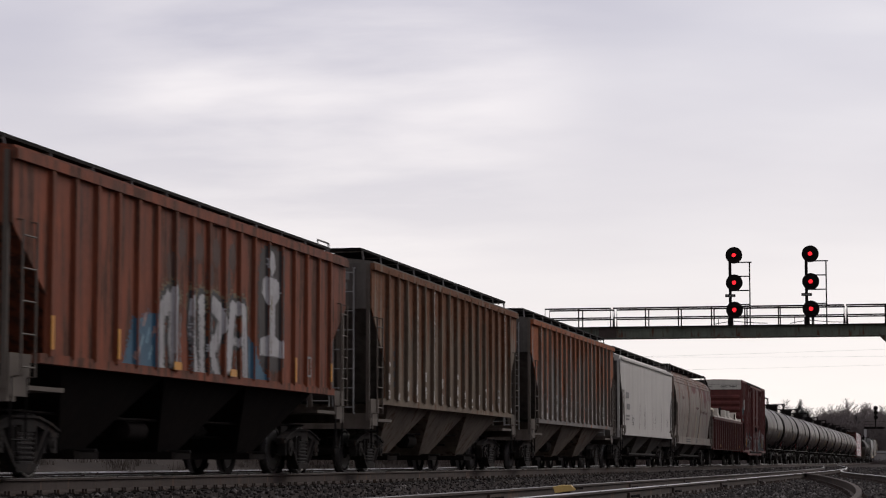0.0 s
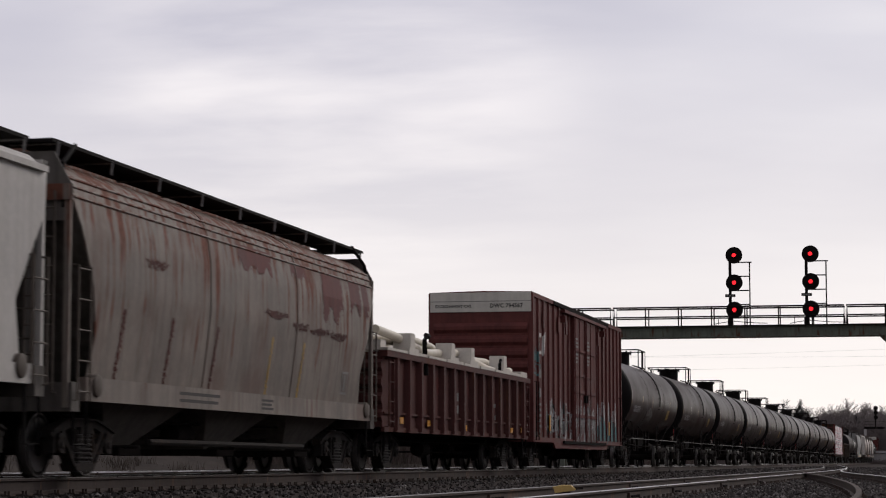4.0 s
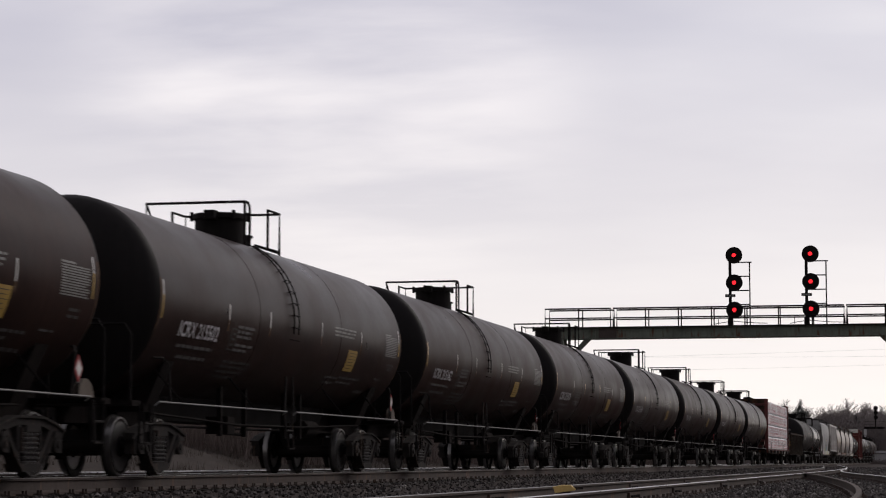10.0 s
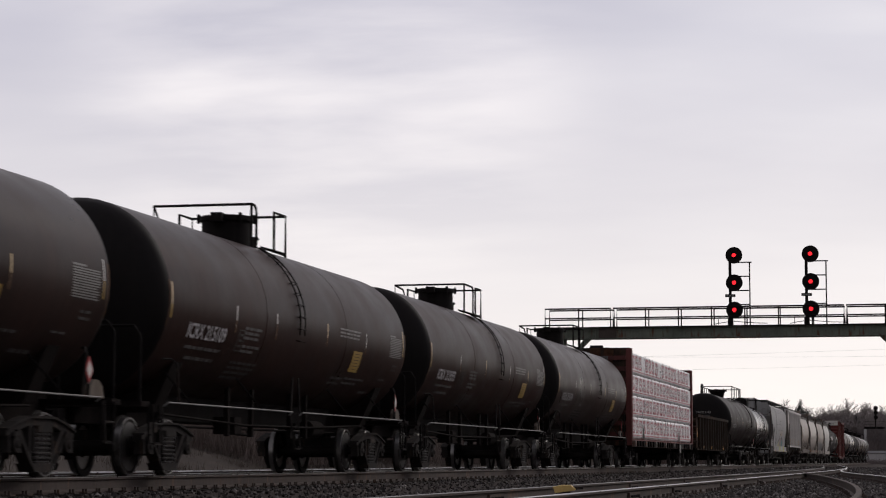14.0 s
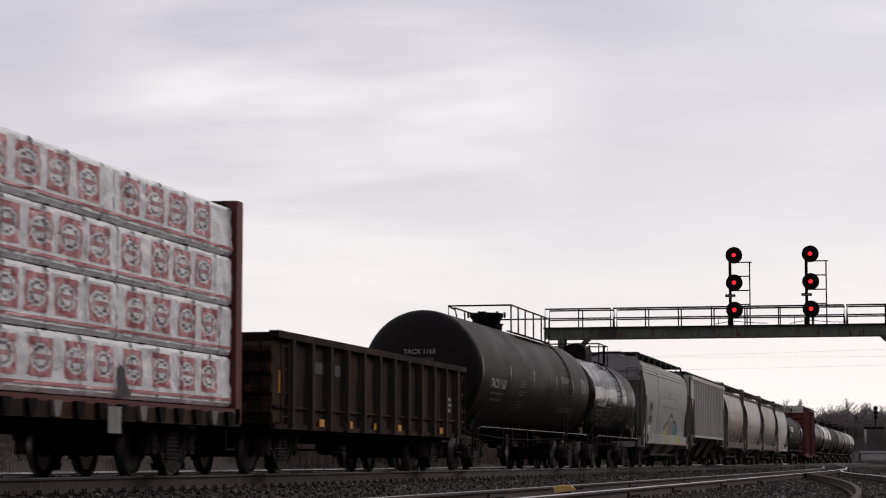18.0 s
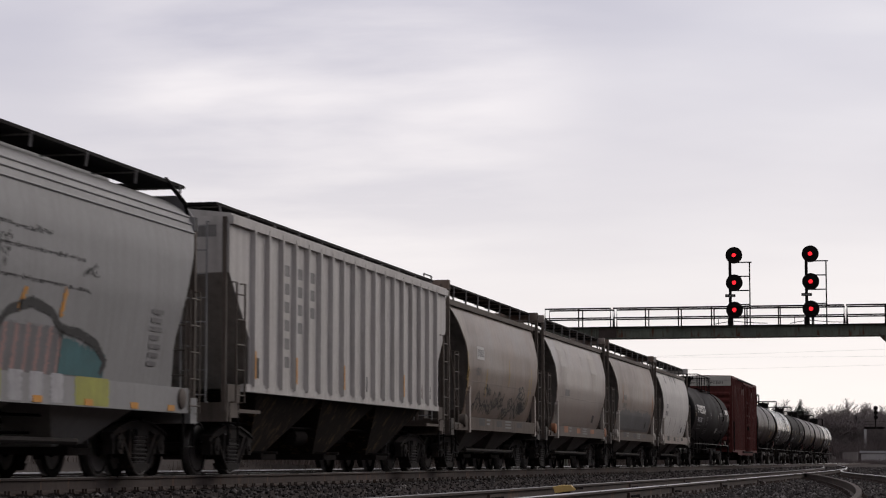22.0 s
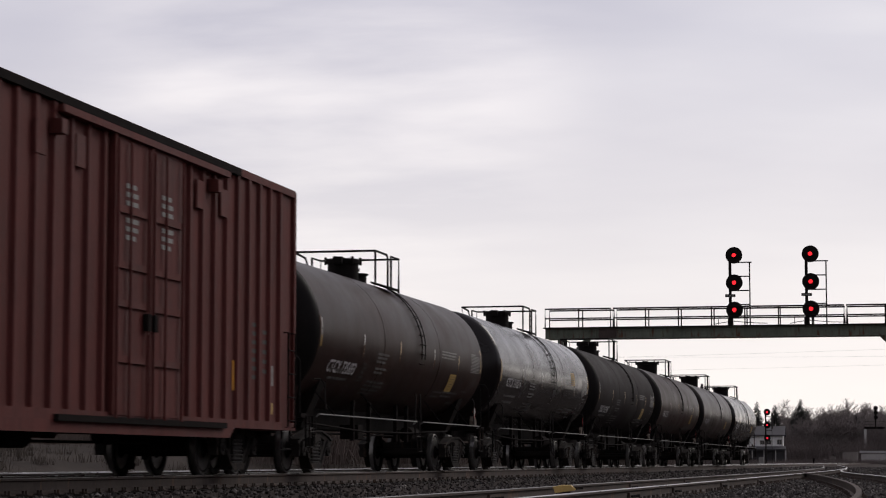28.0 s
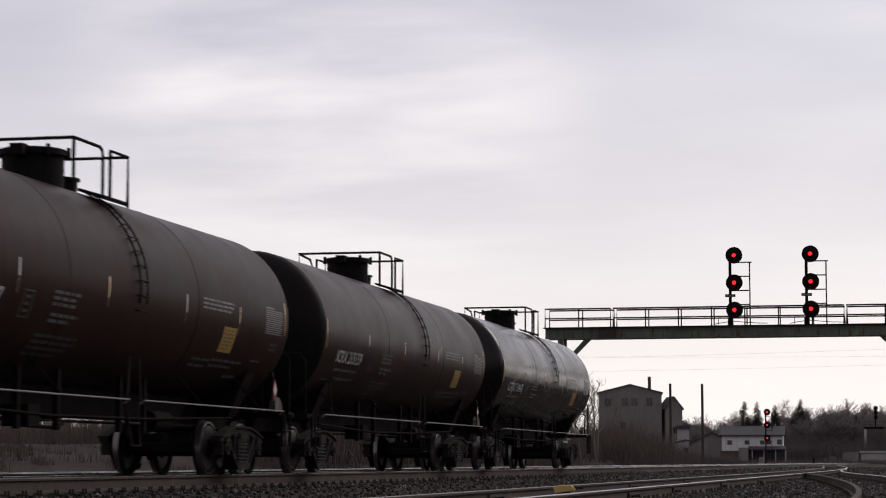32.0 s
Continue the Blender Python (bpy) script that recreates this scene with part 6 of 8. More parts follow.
def gable_house(name, label, x, y, w, d, zw, zr, wall, roof, wins, turn=0, chimney=None, ridge_x=False):
    g = thing(name, label, "building", at=pose(x, y, -0.6, 0, 0, turn))
    if ridge_x:
        poly = [(-d / 2, 0), (d / 2, 0), (d / 2, zw), (0, zr), (-d / 2, zw)]
        part("wall", prism_mesh(poly, 0, -w / 2, w / 2), wall, g)
        for s in (-1, 1):
            part("roof", prism_mesh([(0, zr + 0.05), (0, zr + 0.3), (s * (d / 2 + 0.5), zw - 0.1), (s * (d / 2 + 0.5), zw - 0.35)], 0, -w / 2 - 0.4, w / 2 + 0.4), roof, g)
    else:
        poly = [(-w / 2, 0), (w / 2, 0), (w / 2, zw), (0, zr), (-w / 2, zw)]
        part("wall", prism_mesh(poly, 1, -d / 2, d / 2), wall, g)
        for s in (-1, 1):
            part("roof", prism_mesh([(0, zr + 0.02), (0, zr + 0.25), (s * (w / 2 + 0.3), zw + 0.05), (s * (w / 2 + 0.3), zw - 0.2)], 1, -d / 2 - 0.3, d / 2 + 0.3), roof, g)
    for wx, wz, ww, wh in wins:
        window_in(g, wx, -d / 2, wz, ww, wh)
    if chimney:
        cx, cz, cw = chimney
        part("chimney", box_mesh(cx - cw / 2, cx + cw / 2, 1.0, 1.0 + cw, zw * 0.6, cz), M["brick"], g)
    return g


gable_house("factory", "grey gabled factory building with a tall chimney", -60.5, 451, 12.7, 8, 14.7, 16.2, M["plaster"], M["roof_dark"],
            [(-4.4, 12.0, 1.2, 1.5), (-1.1, 12.0, 1.2, 1.6), (0.9, 12.0, 1.2, 1.6), (3.9, 12.0, 1.2, 1.6), (-1.4, 7.2, 0.9, 1.5)], 8, (4.0, 18.1, 0.66))
gable_house("mill_annex", "narrow pale annex beside the factory", -52.4, 452, 3.4, 9, 11.4, 13.7, M["plaster"], M["roof_dark"], [(0.2, 6.5, 0.7, 1.2)], 16)
gable_house("shed", "small pale shed with a dark flat roof", -47.9, 436, 3.2, 6, 4.6, 4.9, M["siding"], M["roof_dark"], [(0, 2.5, 0.8, 1.0)], 12)
gable_house("barn", "low grey barn with a shallow roof", -42.6, 437, 8.2, 9, 4.3, 6.3, M["plaster"], M["roof_dark"], [], 6)
h = gable_house("white_house", "long white house with a broad dark roof", -34.3, 433.5, 11.6, 11, 6.0, 7.35, M["house"], M["roof_dark"],
                [(-4.3, 4.1, 0.75, 0.75), (-1.0, 4.1, 0.75, 0.75), (1.9, 4.1, 0.75, 0.75), (3.1, 4.1, 0.75, 0.75), (5.1, 4.1, 0.75, 0.9)], 3, None, True)
part("porch_roof", prism_mesh([(-7.6, 3.25), (-5.5, 3.75), (-5.5, 3.45), (-7.6, 2.95)], 0, -0.7, 6.3), M["roof_dark"], h)
for xx in (0.0, 2.2, 4.4, 6.3):
    part("porch_post", box_mesh(xx - 0.08, xx + 0.08, -7.4, -7.2, 0, 3.05), M["siding"], h)
# thin dark sheet covering the white lower wall below the porch roof
part("porch_wall", box_mesh(-0.7, 6.0, -5.56, -5.52, 0, 3.5), M["roof_dark"], h)
part("garage_wall", box_mesh(-6.0, -2.6, -6.4, -5.52, 0, 2.9), M["brick"], h)
part("entry_box", box_mesh(-2.55, -0.75, -7.6, -5.52, 0, 3.5), M["plaster"], h)
# platform cabin on the shed, with its dark roof
cab = thing("loft_cabin", "small dark-roofed cabin beside the pale shed", "building", at=pose(-48.6, 441, -0.6, 0, 0, 8))
part("wall", box_mesh(-1.1, 1.1, -2, 2, 0, 7.2), M["siding"], cab)
part("roof", box_mesh(-1.4, 1.2, -2.3, 2.3, 7.2, 7.9), M["roof_dark"], cab)
# lineside cabinets and a pale wall below the wood
for x, w2, d2, hh, mt, lab in ((-19.5, 1.1, 1.0, 1.7, "plaster", "grey lineside equipment cabinet"), (-16.1, 2.9, 2.2, 2.6, "plaster", "grey lineside equipment hut"), (-20.9, 0.35, 0.4, 1.2, "house", "small white lineside box")):
    g = thing("equipment_cabinet", lab, "cabinet", "lineside cabinets", at=(x, 440, -0.6))
    part("body", box_mesh(-w2 / 2, w2 / 2, -d2 / 2, d2 / 2, 0, hh), M[mt], g)
    part("lid", prism_mesh([(-w2 / 2 - 0.08, hh), (w2 / 2 + 0.08, hh), (w2 / 2, hh + 0.12), (-w2 / 2, hh + 0.12)], 1, -d2 / 2 - 0.08, d2 / 2 + 0.08), M["plaster"], g)
g = thing("low_building", "long low white building below the wood", "building", at=pose(-6.0, 446, -0.6, 0, 0, 2))
part("wall", box_mesh(-8.2, 8.2, -2, 2, 0, 2.4), M["siding"], g)
part("roof", prism_mesh([(-2.3, 2.5), (2.3, 2.5), (0, 2.95)], 0, -8.5, 8.5), M["roof_dark"], g)
# a dwarf post beside the far points
g = thing("marker_post", "short dark post beside the points", "post", at=(-15.25, 290, -0.36))
part("shaft", box_mesh(-0.07, 0.07, -0.06, 0.06, 0, 0.7), M["black"], g)
part("head", box_mesh(-0.14, 0.14, -0.10, 0.10, 0.7, 1.0), M["black"], g)

# a parked car with lit tail lamps, far off by the house
car_far = thing("parked_car", "distant dark parked car with red tail lamps", "car", at=pose(-32.0, 408.0, -0.6, 0, 0, 12))
part("body", prism_mesh([(-2.1, 0.3), (2.1, 0.3), (2.1, 0.85), (1.2, 0.95), (0.7, 1.45), (-1.3, 1.45), (-1.9, 0.95), (-2.1, 0.9)], 0, -0.85, 0.85), M["black"], car_far)
part("tail_lamp", box_mesh(-0.80, -0.45, -2.13, -2.10, 0.65, 0.85), M["lens_far"], car_far)
part("tail_lamp", box_mesh(0.45, 0.80, -2.13, -2.10, 0.65, 0.85), M["lens_far"], car_far)
for sx in (-0.8, 0.8):
    for yy in (-1.3, 1.3):
        part("wheel", lathe_mesh([(sx - 0.1, 0.32), (sx + 0.1, 0.32)], (0, yy, 0.32), 0, 14), M["black"], car_far)


def bare_tree_mesh(seed, h, mat, depth=5, spread=0.55, fat=1.0, first=3):
    rng = random.Random(seed)
    bm = bmesh.new()

    def grow(p, d, length, r, level):
        q, pts = Vector(p), [Vector(p)]
        dd = Vector(d)
        n = 3 if level < 4 else 2
        for _ in range(n):
            dd = (dd + Vector((rng.uniform(-1, 1), rng.uniform(-1, 1), rng.uniform(-0.3, 0.6))) * 0.16).normalized()
            q = q + dd * length / n
            pts.append(q.copy())
        tube(bm, pts, max(r, 0.012 * fat), 5 if level < 2 else 3, max(r * 0.55, 0.010 * fat))
        if level >= depth:
            return
        for k in range(first if level < 1 else rng.choice((3, 3, 4))):
            side = Vector((rng.uniform(-1, 1), rng.uniform(-1, 1), rng.uniform(-0.05, 0.75))).normalized()
            nd = (dd * (1 - spread) + side * spread).normalized()
            start = pts[-1] if k == 0 else pts[rng.randint(1, n)]
            grow(start, nd, length * rng.uniform(0.58, 0.80), r * 0.55, level + 1)

    grow((0, 0, 0), (0, 0, 1), h * 0.27, h * 0.016, 0)
    return to_mesh("bare_tree", bm, mat)


def pine_mesh(seed, h):
    rng = random.Random(seed)
    bm = bmesh.new()
    tube(bm, [(0, 0, 0), (0, 0, h)], h * 0.013, 6, 0.02)
    z = h * 0.18
    while z < h * 0.985:
        reach = 0.56 * (h - z) ** 0.65 + 0.05
        for k in range(14):
            a = rng.uniform(0, 6.28)
            ln = reach * rng.uniform(0.55, 1.1)
            c, s = math.cos(a), math.sin(a)
            droop = rng.uniform(-0.25, 0.02) * ln
            for j in range(3):
                t0 = 0.15 + 0.28 * j
                w = 0.27 * ln * (1.2 - t0)
                up = rng.uniform(-0.2, 0.2)
                p = Vector((c * ln * t0, s * ln * t0, z + up + droop * t0))
                q = Vector((c * ln * (t0 + 0.4), s * ln * (t0 + 0.4), z + up + droop * (t0 + 0.4) + rng.uniform(-0.04, 0.10) * ln))
                n = Vector((-s, c, 0)) * w
                u = Vector((0, 0, w * 0.5))
                v = [bm.verts.new(x) for x in (p + n, p - n, q, p + u, p - u)]
                bm.faces.new((v[0], v[1], v[2]))
                bm.faces.new((v[3], v[4], v[2]))
        z += h * 0.026
    return to_mesh("pine_tree", bm, M["pine"])


BARE = [bare_tree_mesh(11 + i, 10.0, M["bark"], 6, 0.60, 1.35, 6) for i in range(4)]
PALE = [bare_tree_mesh(41 + i, 10.0, M["bark_pale"]) for i in range(3)]
PINES = [pine_mesh(71 + i, 12.0) for i in range(2)]


def plant(mesh, x, y, h, base, turn, name, label, group):
    ob = new(name, mesh)
    ob.matrix_basis = Matrix.Translation((x, y, -0.6)) @ Matrix.Rotation(radians(turn), 4, "Z") @ Matrix.Diagonal((h / base, h / base, h / base, 1))
    return tagged(ob, label, "tree", group)


def bearing(px, dist):
    """A spot dist metres off, at a bearing given as tangent to the right of the camera's axis."""
    a, c = math.sin(radians(12.434)), math.cos(radians(12.434))
    return -a * dist + c * dist * px, c * dist + a * dist * px


rng = random.Random(5)
# pale bare trees behind the train, and the wood on the horizon
for px, dist, h in ((0.008, 158, 12.4), (0.018, 162, 13.4), (0.028, 168, 13.0), (0.036, 172, 12.0), (0.062, 176, 10.5), (0.069, 190, 11.5), (0.048, 185, 11.0), (-0.146, 128, 9.5), (-0.152, 120, 8.0), (-0.160, 132, 9.0), (-0.171, 118, 8.5), (-0.183, 126, 9.0), (-0.195, 121, 8.2)):
    x, y = bearing(px, dist)
    plant(rng.choice(PALE), x, y, h, 10.0, rng.uniform(0, 360), "bare_tree", "pale leafless tree with fine upright twigs", "bare trees")
for i in range(170):
    px = 0.096 + 0.116 * (i + rng.uniform(-0.4, 0.4)) / 170
    dist = rng.uniform(458, 580)
    h = rng.uniform(1.0, 1.62) * (8.9 if px < 0.155 else 11.0) * dist / 480
    x, y = bearing(px, dist)
    plant(rng.choice(BARE), x, y, h, 10.0, rng.uniform(0, 360), "bare_tree", "leafless tree in the wood on the horizon", "wood trees")
for px, dist, h in ((0.1352, 462, 13.6), (0.1408, 466, 13.5), (0.1489, 470, 13.0), (0.1603, 470, 14.2), (0.1578, 482, 12.0), (0.1630, 478, 12.4), (0.1850, 480, 11.2)):
    x, y = bearing(px, dist)
    plant(rng.choice(PINES), x, y, h, 12.0, rng.uniform(0, 360), "pine_tree", "dark pointed conifer above the bare wood", "conifers")


def sticks(name, label, spots, mat, category, seed, fat=1.0):
    """Brush and undergrowth: sprays of thin tapering twigs. spots: x, y, z, height, radius, count."""
    g = np.random.default_rng(seed)
    V, F, base = [], [], 0
    for x, y, z, h, r, n in spots:
        a, d = g.random(n) * 6.283, r * np.sqrt(g.random(n))
        p = np.stack([x + d * np.cos(a), y + d * np.sin(a), np.full(n, z)], 1)
        lean = g.normal(0, 0.28, (n, 2))
        hh = h * g.uniform(0.35, 1.0, n)
        q = p + np.stack([lean[:, 0] * hh, lean[:, 1] * hh, hh], 1)
        w = fat * (0.012 + 0.010 * h * g.random(n) * 0.5)
        t = g.random(n) * 6.283
        o = np.stack([np.cos(t), np.sin(t), np.zeros(n)], 1) * w[:, None]
        o2 = np.stack([-np.sin(t), np.cos(t), np.zeros(n)], 1) * w[:, None]
        V.append(np.stack([p + o, p - o + o2, p - o - o2, q], 1).reshape(-1, 3))
        i = base + 4 * np.arange(n)
        F += [np.stack([i, i + 1, i + 3], 1), np.stack([i + 1, i + 2, i + 3], 1), np.stack([i + 2, i, i + 3], 1)]
        base += 4 * n
    me = bpy.data.meshes.new(name)
    me.from_pydata(np.concatenate(V).tolist(), [], np.concatenate(F).tolist())
    me.materials.append(mat)
    tagged(new(name, me), label, category, kind="stuff")


# an earth bank beyond the tracks
bm = bmesh.new()
rows = []
for j in range(60):
    y = 34 + 4.6 * j
    lift = min(1.0, (y - 34) / 14, (306 - y) / 60)
    rows.append([bm.verts.new((-23.6 + u + 0.5 * noise.noise((u * 0.3, y * 0.13, 1.0)), y, -0.78 + lift * v * (1 + 0.25 * noise.noise((u * 0.2, y * 0.08, 4.0)))))
                 for u, v in ((0, 0), (-2.5, 0.55), (-5, 1.15), (-8, 1.5), (-14, 1.55), (-22, 1.4), (-40, 0))])
for a, b in zip(rows, rows[1:]):
    for i in range(6):
        bm.faces.new((a[i], a[i + 1], b[i + 1], b[i]))
solid("earth_bank", bm, M["earth"], "low bank of dead grass and earth beyond the tracks", "bank", kind="structure", smooth=True)

spots = []
for i in range(330):
    px = rng.uniform(-0.21, 0.062)
    dist = rng.uniform(95, 190)
    x, y = bearing(px, dist)
    if x > -27:
        continue
    spots.append((x, y, 0.1, rng.uniform(2.2, 4.4) if px > -0.142 else rng.uniform(2.0, 3.2), rng.uniform(1.2, 2.6), 190))
for i in range(90):
    px = rng.uniform(0.058, 0.107)
    dist = rng.uniform(200, 262)
    x, y = bearing(px, dist)
    spots.append((x, y, -0.6, rng.uniform(0.6, 1.0) * (5.8 - 100 * max(0.0, px - 0.078)), rng.uniform(1.6, 3.0), 200))
sticks("brush", "brown leafless brush along the far side of the railway", spots, M["brush"], "brush", 3)
spots = []
for i in range(420):
    px = rng.uniform(0.10, 0.215)
    dist = rng.uniform(450, 510)
    x, y = bearing(px, dist)
    spots.append((x, y, -0.6, rng.uniform(2.5, 7.5) if px > 0.152 else rng.uniform(3.0, 5.5), rng.uniform(2.0, 4.5), 300))
for i in range(60):
    px = rng.uniform(0.104, 0.16)
    x, y = bearing(px, rng.uniform(395, 410))
    spots.append((x, y, -0.6, rng.uniform(1.6, 3.0) if px < 0.129 else rng.uniform(0.8, 1.6), rng.uniform(1.5, 3), 260))
for i in range(46):
    x, y = bearing(rng.uniform(0.165, 0.205), rng.uniform(425, 436))
    spots.append((x, y, -0.6, rng.uniform(0.8, 1.9), rng.uniform(1.5, 3), 200))
sticks("undergrowth", "dark leafless undergrowth below the wood", spots, M["thicket"], "undergrowth", 4, 1.5)
spots = []
for i in range(520):
    y = rng.uniform(38, 230)
    x = rng.uniform(-34, -22.5)
    z = float(np.interp(-x, [23.6, 26.1, 28.6, 31.6, 37.6], [-0.8, -0.25, 0.3, 0.6, 0.7]))
    spots.append((x, y, z, rng.uniform(0.2, 0.7), rng.uniform(0.4, 1.1), 46))
sticks("dry_grass", "dry brown grass along the ballast edge", spots, M["grass"], "grass", 6)

# the wood edge behind the camera, which closes the place
bm = bmesh.new()
rows = []
for j in range(90):
    y = -190 + 5.0 * j
    hh = 9.0 + 3.5 * noise.noise((y * 0.05, 0.0, 7.0)) + 2.0 * noise.noise((y * 0.23, 3.0, 7.0))
    rows.append([bm.verts.new((x + 1.5 * noise.noise((y * 0.1, x, z)), y, -0.8 + hh * z)) for x, z in ((20, 0), (20.6, 0.45), (22, 0.85), (24, 1.0), (27, 0.9), (29, 0.4), (30, 0))])
for a, b in zip(rows, rows[1:]):
    for i in range(6):
        bm.faces.new((a[i], a[i + 1], b[i + 1], b[i]))
bm.faces.new(rows[0])
bm.faces.new(rows[-1][::-1])
solid("wood_edge", bm, M["brush"], "dense brown wood edge along the near side of the railway", "wood edge", kind="structure")
# ---- paint on the cars: graffiti, marks and logos as plain shapes ----
def dist_to(U, V, pts):
    """Distance of grid points to a line through pts."""
    best = np.full(U.shape, 1e9)
    for (a, b), (c, d) in zip(pts, pts[1:]):
        l2 = (c - a) ** 2 + (d - b) ** 2 + 1e-12
        t = np.clip(((U - a) * (c - a) + (V - b) * (d - b)) / l2, 0, 1)
        best = np.minimum(best, np.hypot(U - a - t * (c - a), V - b - t * (d - b)))
    return best


def spray(car, name, u0, u1, v0, v1, mask, mat, depth, label="", cell=0.03, fuzz=0.0, seed=1):
    """Paint sprayed onto a side: the cells of a fine grid where mask(U, V) holds, laid on the surface depth(u, v)."""
    g = np.random.default_rng(seed)
    us, vs = np.arange(u0, u1, cell), np.arange(v0, v1, cell)
    U, V = np.meshgrid(us + cell / 2, vs + cell / 2, indexing="ij")
    keep = mask(U + fuzz * g.normal(0, 1, U.shape), V + fuzz * g.normal(0, 1, U.shape))
    ids, verts, faces = {}, [], []

    def vid(i, j):
        if (i, j) not in ids:
            ids[(i, j)] = len(verts)
            u, v = u0 + i * cell, v0 + j * cell
            verts.append((depth(u, v), u, v))
        return ids[(i, j)]

    for i, j in np.argwhere(keep):
        faces.append((vid(i, j), vid(i + 1, j), vid(i + 1, j + 1), vid(i, j + 1)))
    if not faces:
        return None
    me = bpy.data.meshes.new(name)
    me.from_pydata(verts, [], faces)
    me.materials.append(M[mat])
    return part(name, me, None, car, label)


def ribbed(base, ribs, top, half_foot=0.075, half_top=0.045, lift=0.004):
    """Depth of a side with upright ribs: base on the sheet, top on the ribs."""
    def depth(u, v):
        d = min(abs(u - y) for y in ribs)
        t = min(1.0, max(0.0, (half_foot - d) / (half_foot - half_top)))
        return base + (top - base) * t + lift
    return depth


def hop_ribs(half, n):
    return [-half + 1.25 + (2 * half - 2.5) * i / (n - 1) for i in range(n)]


def squiggle(rng, u, v, w, h, n):
    """A loose looping hand-drawn line inside a box."""
    a, b, p, q = rng.uniform(0.15, 0.4) * w, rng.uniform(0.75, 1.25), rng.uniform(0, 6.28), rng.uniform(0, 6.28)
    m = 7 * n
    return [(u + w * i / m + a * math.sin(6.28 * n * b * 0.5 * i / m + p), v + h * (0.5 + 0.5 * math.sin(6.28 * n * 0.5 * i / m + q) * (0.65 + 0.35 * math.sin(1.7 * i / 7 + p)))) for i in range(m + 1)]


def scribble(car, rng, depth, boxes, width, mat, name="graffiti", label="", seed=3):
    for k, (u, v, w, h, n) in enumerate(boxes):
        pts = squiggle(rng, u, v, w, h, n)
        spray(car, name, u - 0.3, u + w + 0.3, v - 0.1, v + h + 0.2, lambda U, V: dist_to(U, V, pts) < width / 2, mat, depth, label, 0.025, 0.012, seed + k)


# ---- the train ----
TRAIN = []      # (thing, place along the track at 0 s, pose on the car)


def run(car, s, m=None):
    TRAIN.append((car, s, m or Matrix.Identity(4)))
    return car


side = lambda x: (lambda u, v: (x, u, v))

# orange hopper with a white tag, blue fill and a tall letter figure
c = run(ribbed_hopper(8.2, 4.20, 1.60, M["hop_orange"], M["hop_orange"], M["under"], 18, "faded orange covered hopper with graffiti and ribbed sides", M["rib_orange"], 0.20, 0.06), 34.40)
dep = ribbed(1.53, hop_ribs(8.2, 18), 1.59, 0.075, 0.035)
white = [([(-2.02, 2.73), (-2.08, 2.30), (-2.12, 2.06)], 0.26), ([(-1.18, 2.70), (-1.22, 2.29), (-1.02, 1.66)], 0.19), ([(-0.30, 2.74), (-0.27, 1.64)], 0.13),
         ([(-0.12, 2.74), (0.20, 2.66), (0.29, 2.48), (0.06, 2.16), (-0.34, 2.03)], 0.21), ([(-0.28, 2.03), (0.12, 1.64)], 0.17), ([(0.88, 2.74), (0.66, 1.70)], 0.21),
         ([(1.50, 2.74), (1.60, 1.68)], 0.18), ([(0.72, 2.20), (1.48, 2.22)], 0.10), ([(0.88, 2.76), (1.50, 2.77)], 0.14)]
pale = [([(-0.72, 2.74), (-0.70, 1.66)], 0.22), ([(-2.12, 2.06), (-2.08, 1.70)], 0.20), ([(-2.62, 1.66), (-2.62, 2.44), (-2.30, 2.66)], 0.24)]
near = lambda U, V, lines, more: np.logical_or.reduce([dist_to(U, V, p) < w / 2 + more for p, w in lines])
white, pale = [(p, w * 1.45) for p, w in white], [(p, w * 1.35) for p, w in pale]
out = lambda k: (lambda u, v: dep(u, v) + k)
spray(c, "graffiti", -4.35, -2.6, 1.62, 2.5, lambda U, V: (V < 2.30 + 0.16 * (U + 3.8)) & (U > -4.2 + 0.55 * (V - 1.62)), "spray_blue", dep, "blue graffiti fill", fuzz=0.03)
for k in range(7):
    u, v = -3.75 + 0.13 * k, 1.75 + 0.12 * ((k * 3) % 5)
    spray(c, "graffiti", u - 0.2, u + 0.25, v - 0.1, v + 0.3, lambda U, V: dist_to(U, V, [(u, v), (u + 0.12, v + 0.18)]) < 0.03, "spray_sky" if k % 3 else "spray_pink", out(0.003), "", 0.025, 0.012, 60 + k)
spray(c, "graffiti", 1.6, 3.1, 1.62, 2.45, lambda U, V: (U > 1.72) & (V < 2.4 - 0.62 * (U - 1.7)), "spray_blue", dep, fuzz=0.03)
spray(c, "graffiti", -3.1, 2.2, 2.3, 3.15, lambda U, V: near(U, V, white + pale, 0.13) & (V > 2.6), "spray_halo", dep, "yellow-grey overspray", fuzz=0.05)
spray(c, "graffiti", -3.0, 2.1, 1.62, 3.05, lambda U, V: near(U, V - 0.02, white + pale, 0.07), "spray_black", out(0.003), "black graffiti outline", cell=0.025, fuzz=0.018)
spray(c, "graffiti", -3.0, 2.0, 1.62, 2.95, lambda U, V: near(U, V, pale, 0.0), "spray_pale", out(0.006), "pale grey graffiti strokes", fuzz=0.02)
spray(c, "graffiti", -2.8, 2.0, 1.62, 2.95, lambda U, V: near(U, V, white, 0.0), "spray_white", out(0.009), "white graffiti letters", cell=0.025, fuzz=0.010)
for k in range(9):                       # grey drips through the letters
    u = -2.3 + 0.47 * k
    spray(c, "graffiti", u, u + 0.2, 1.63, 2.5, lambda U, V: np.abs(U - u - 0.09 - 0.02 * np.sin(5 * V)) < 0.028, "spray_grey", out(0.011), "", 0.025, 0.02, 90 + k)
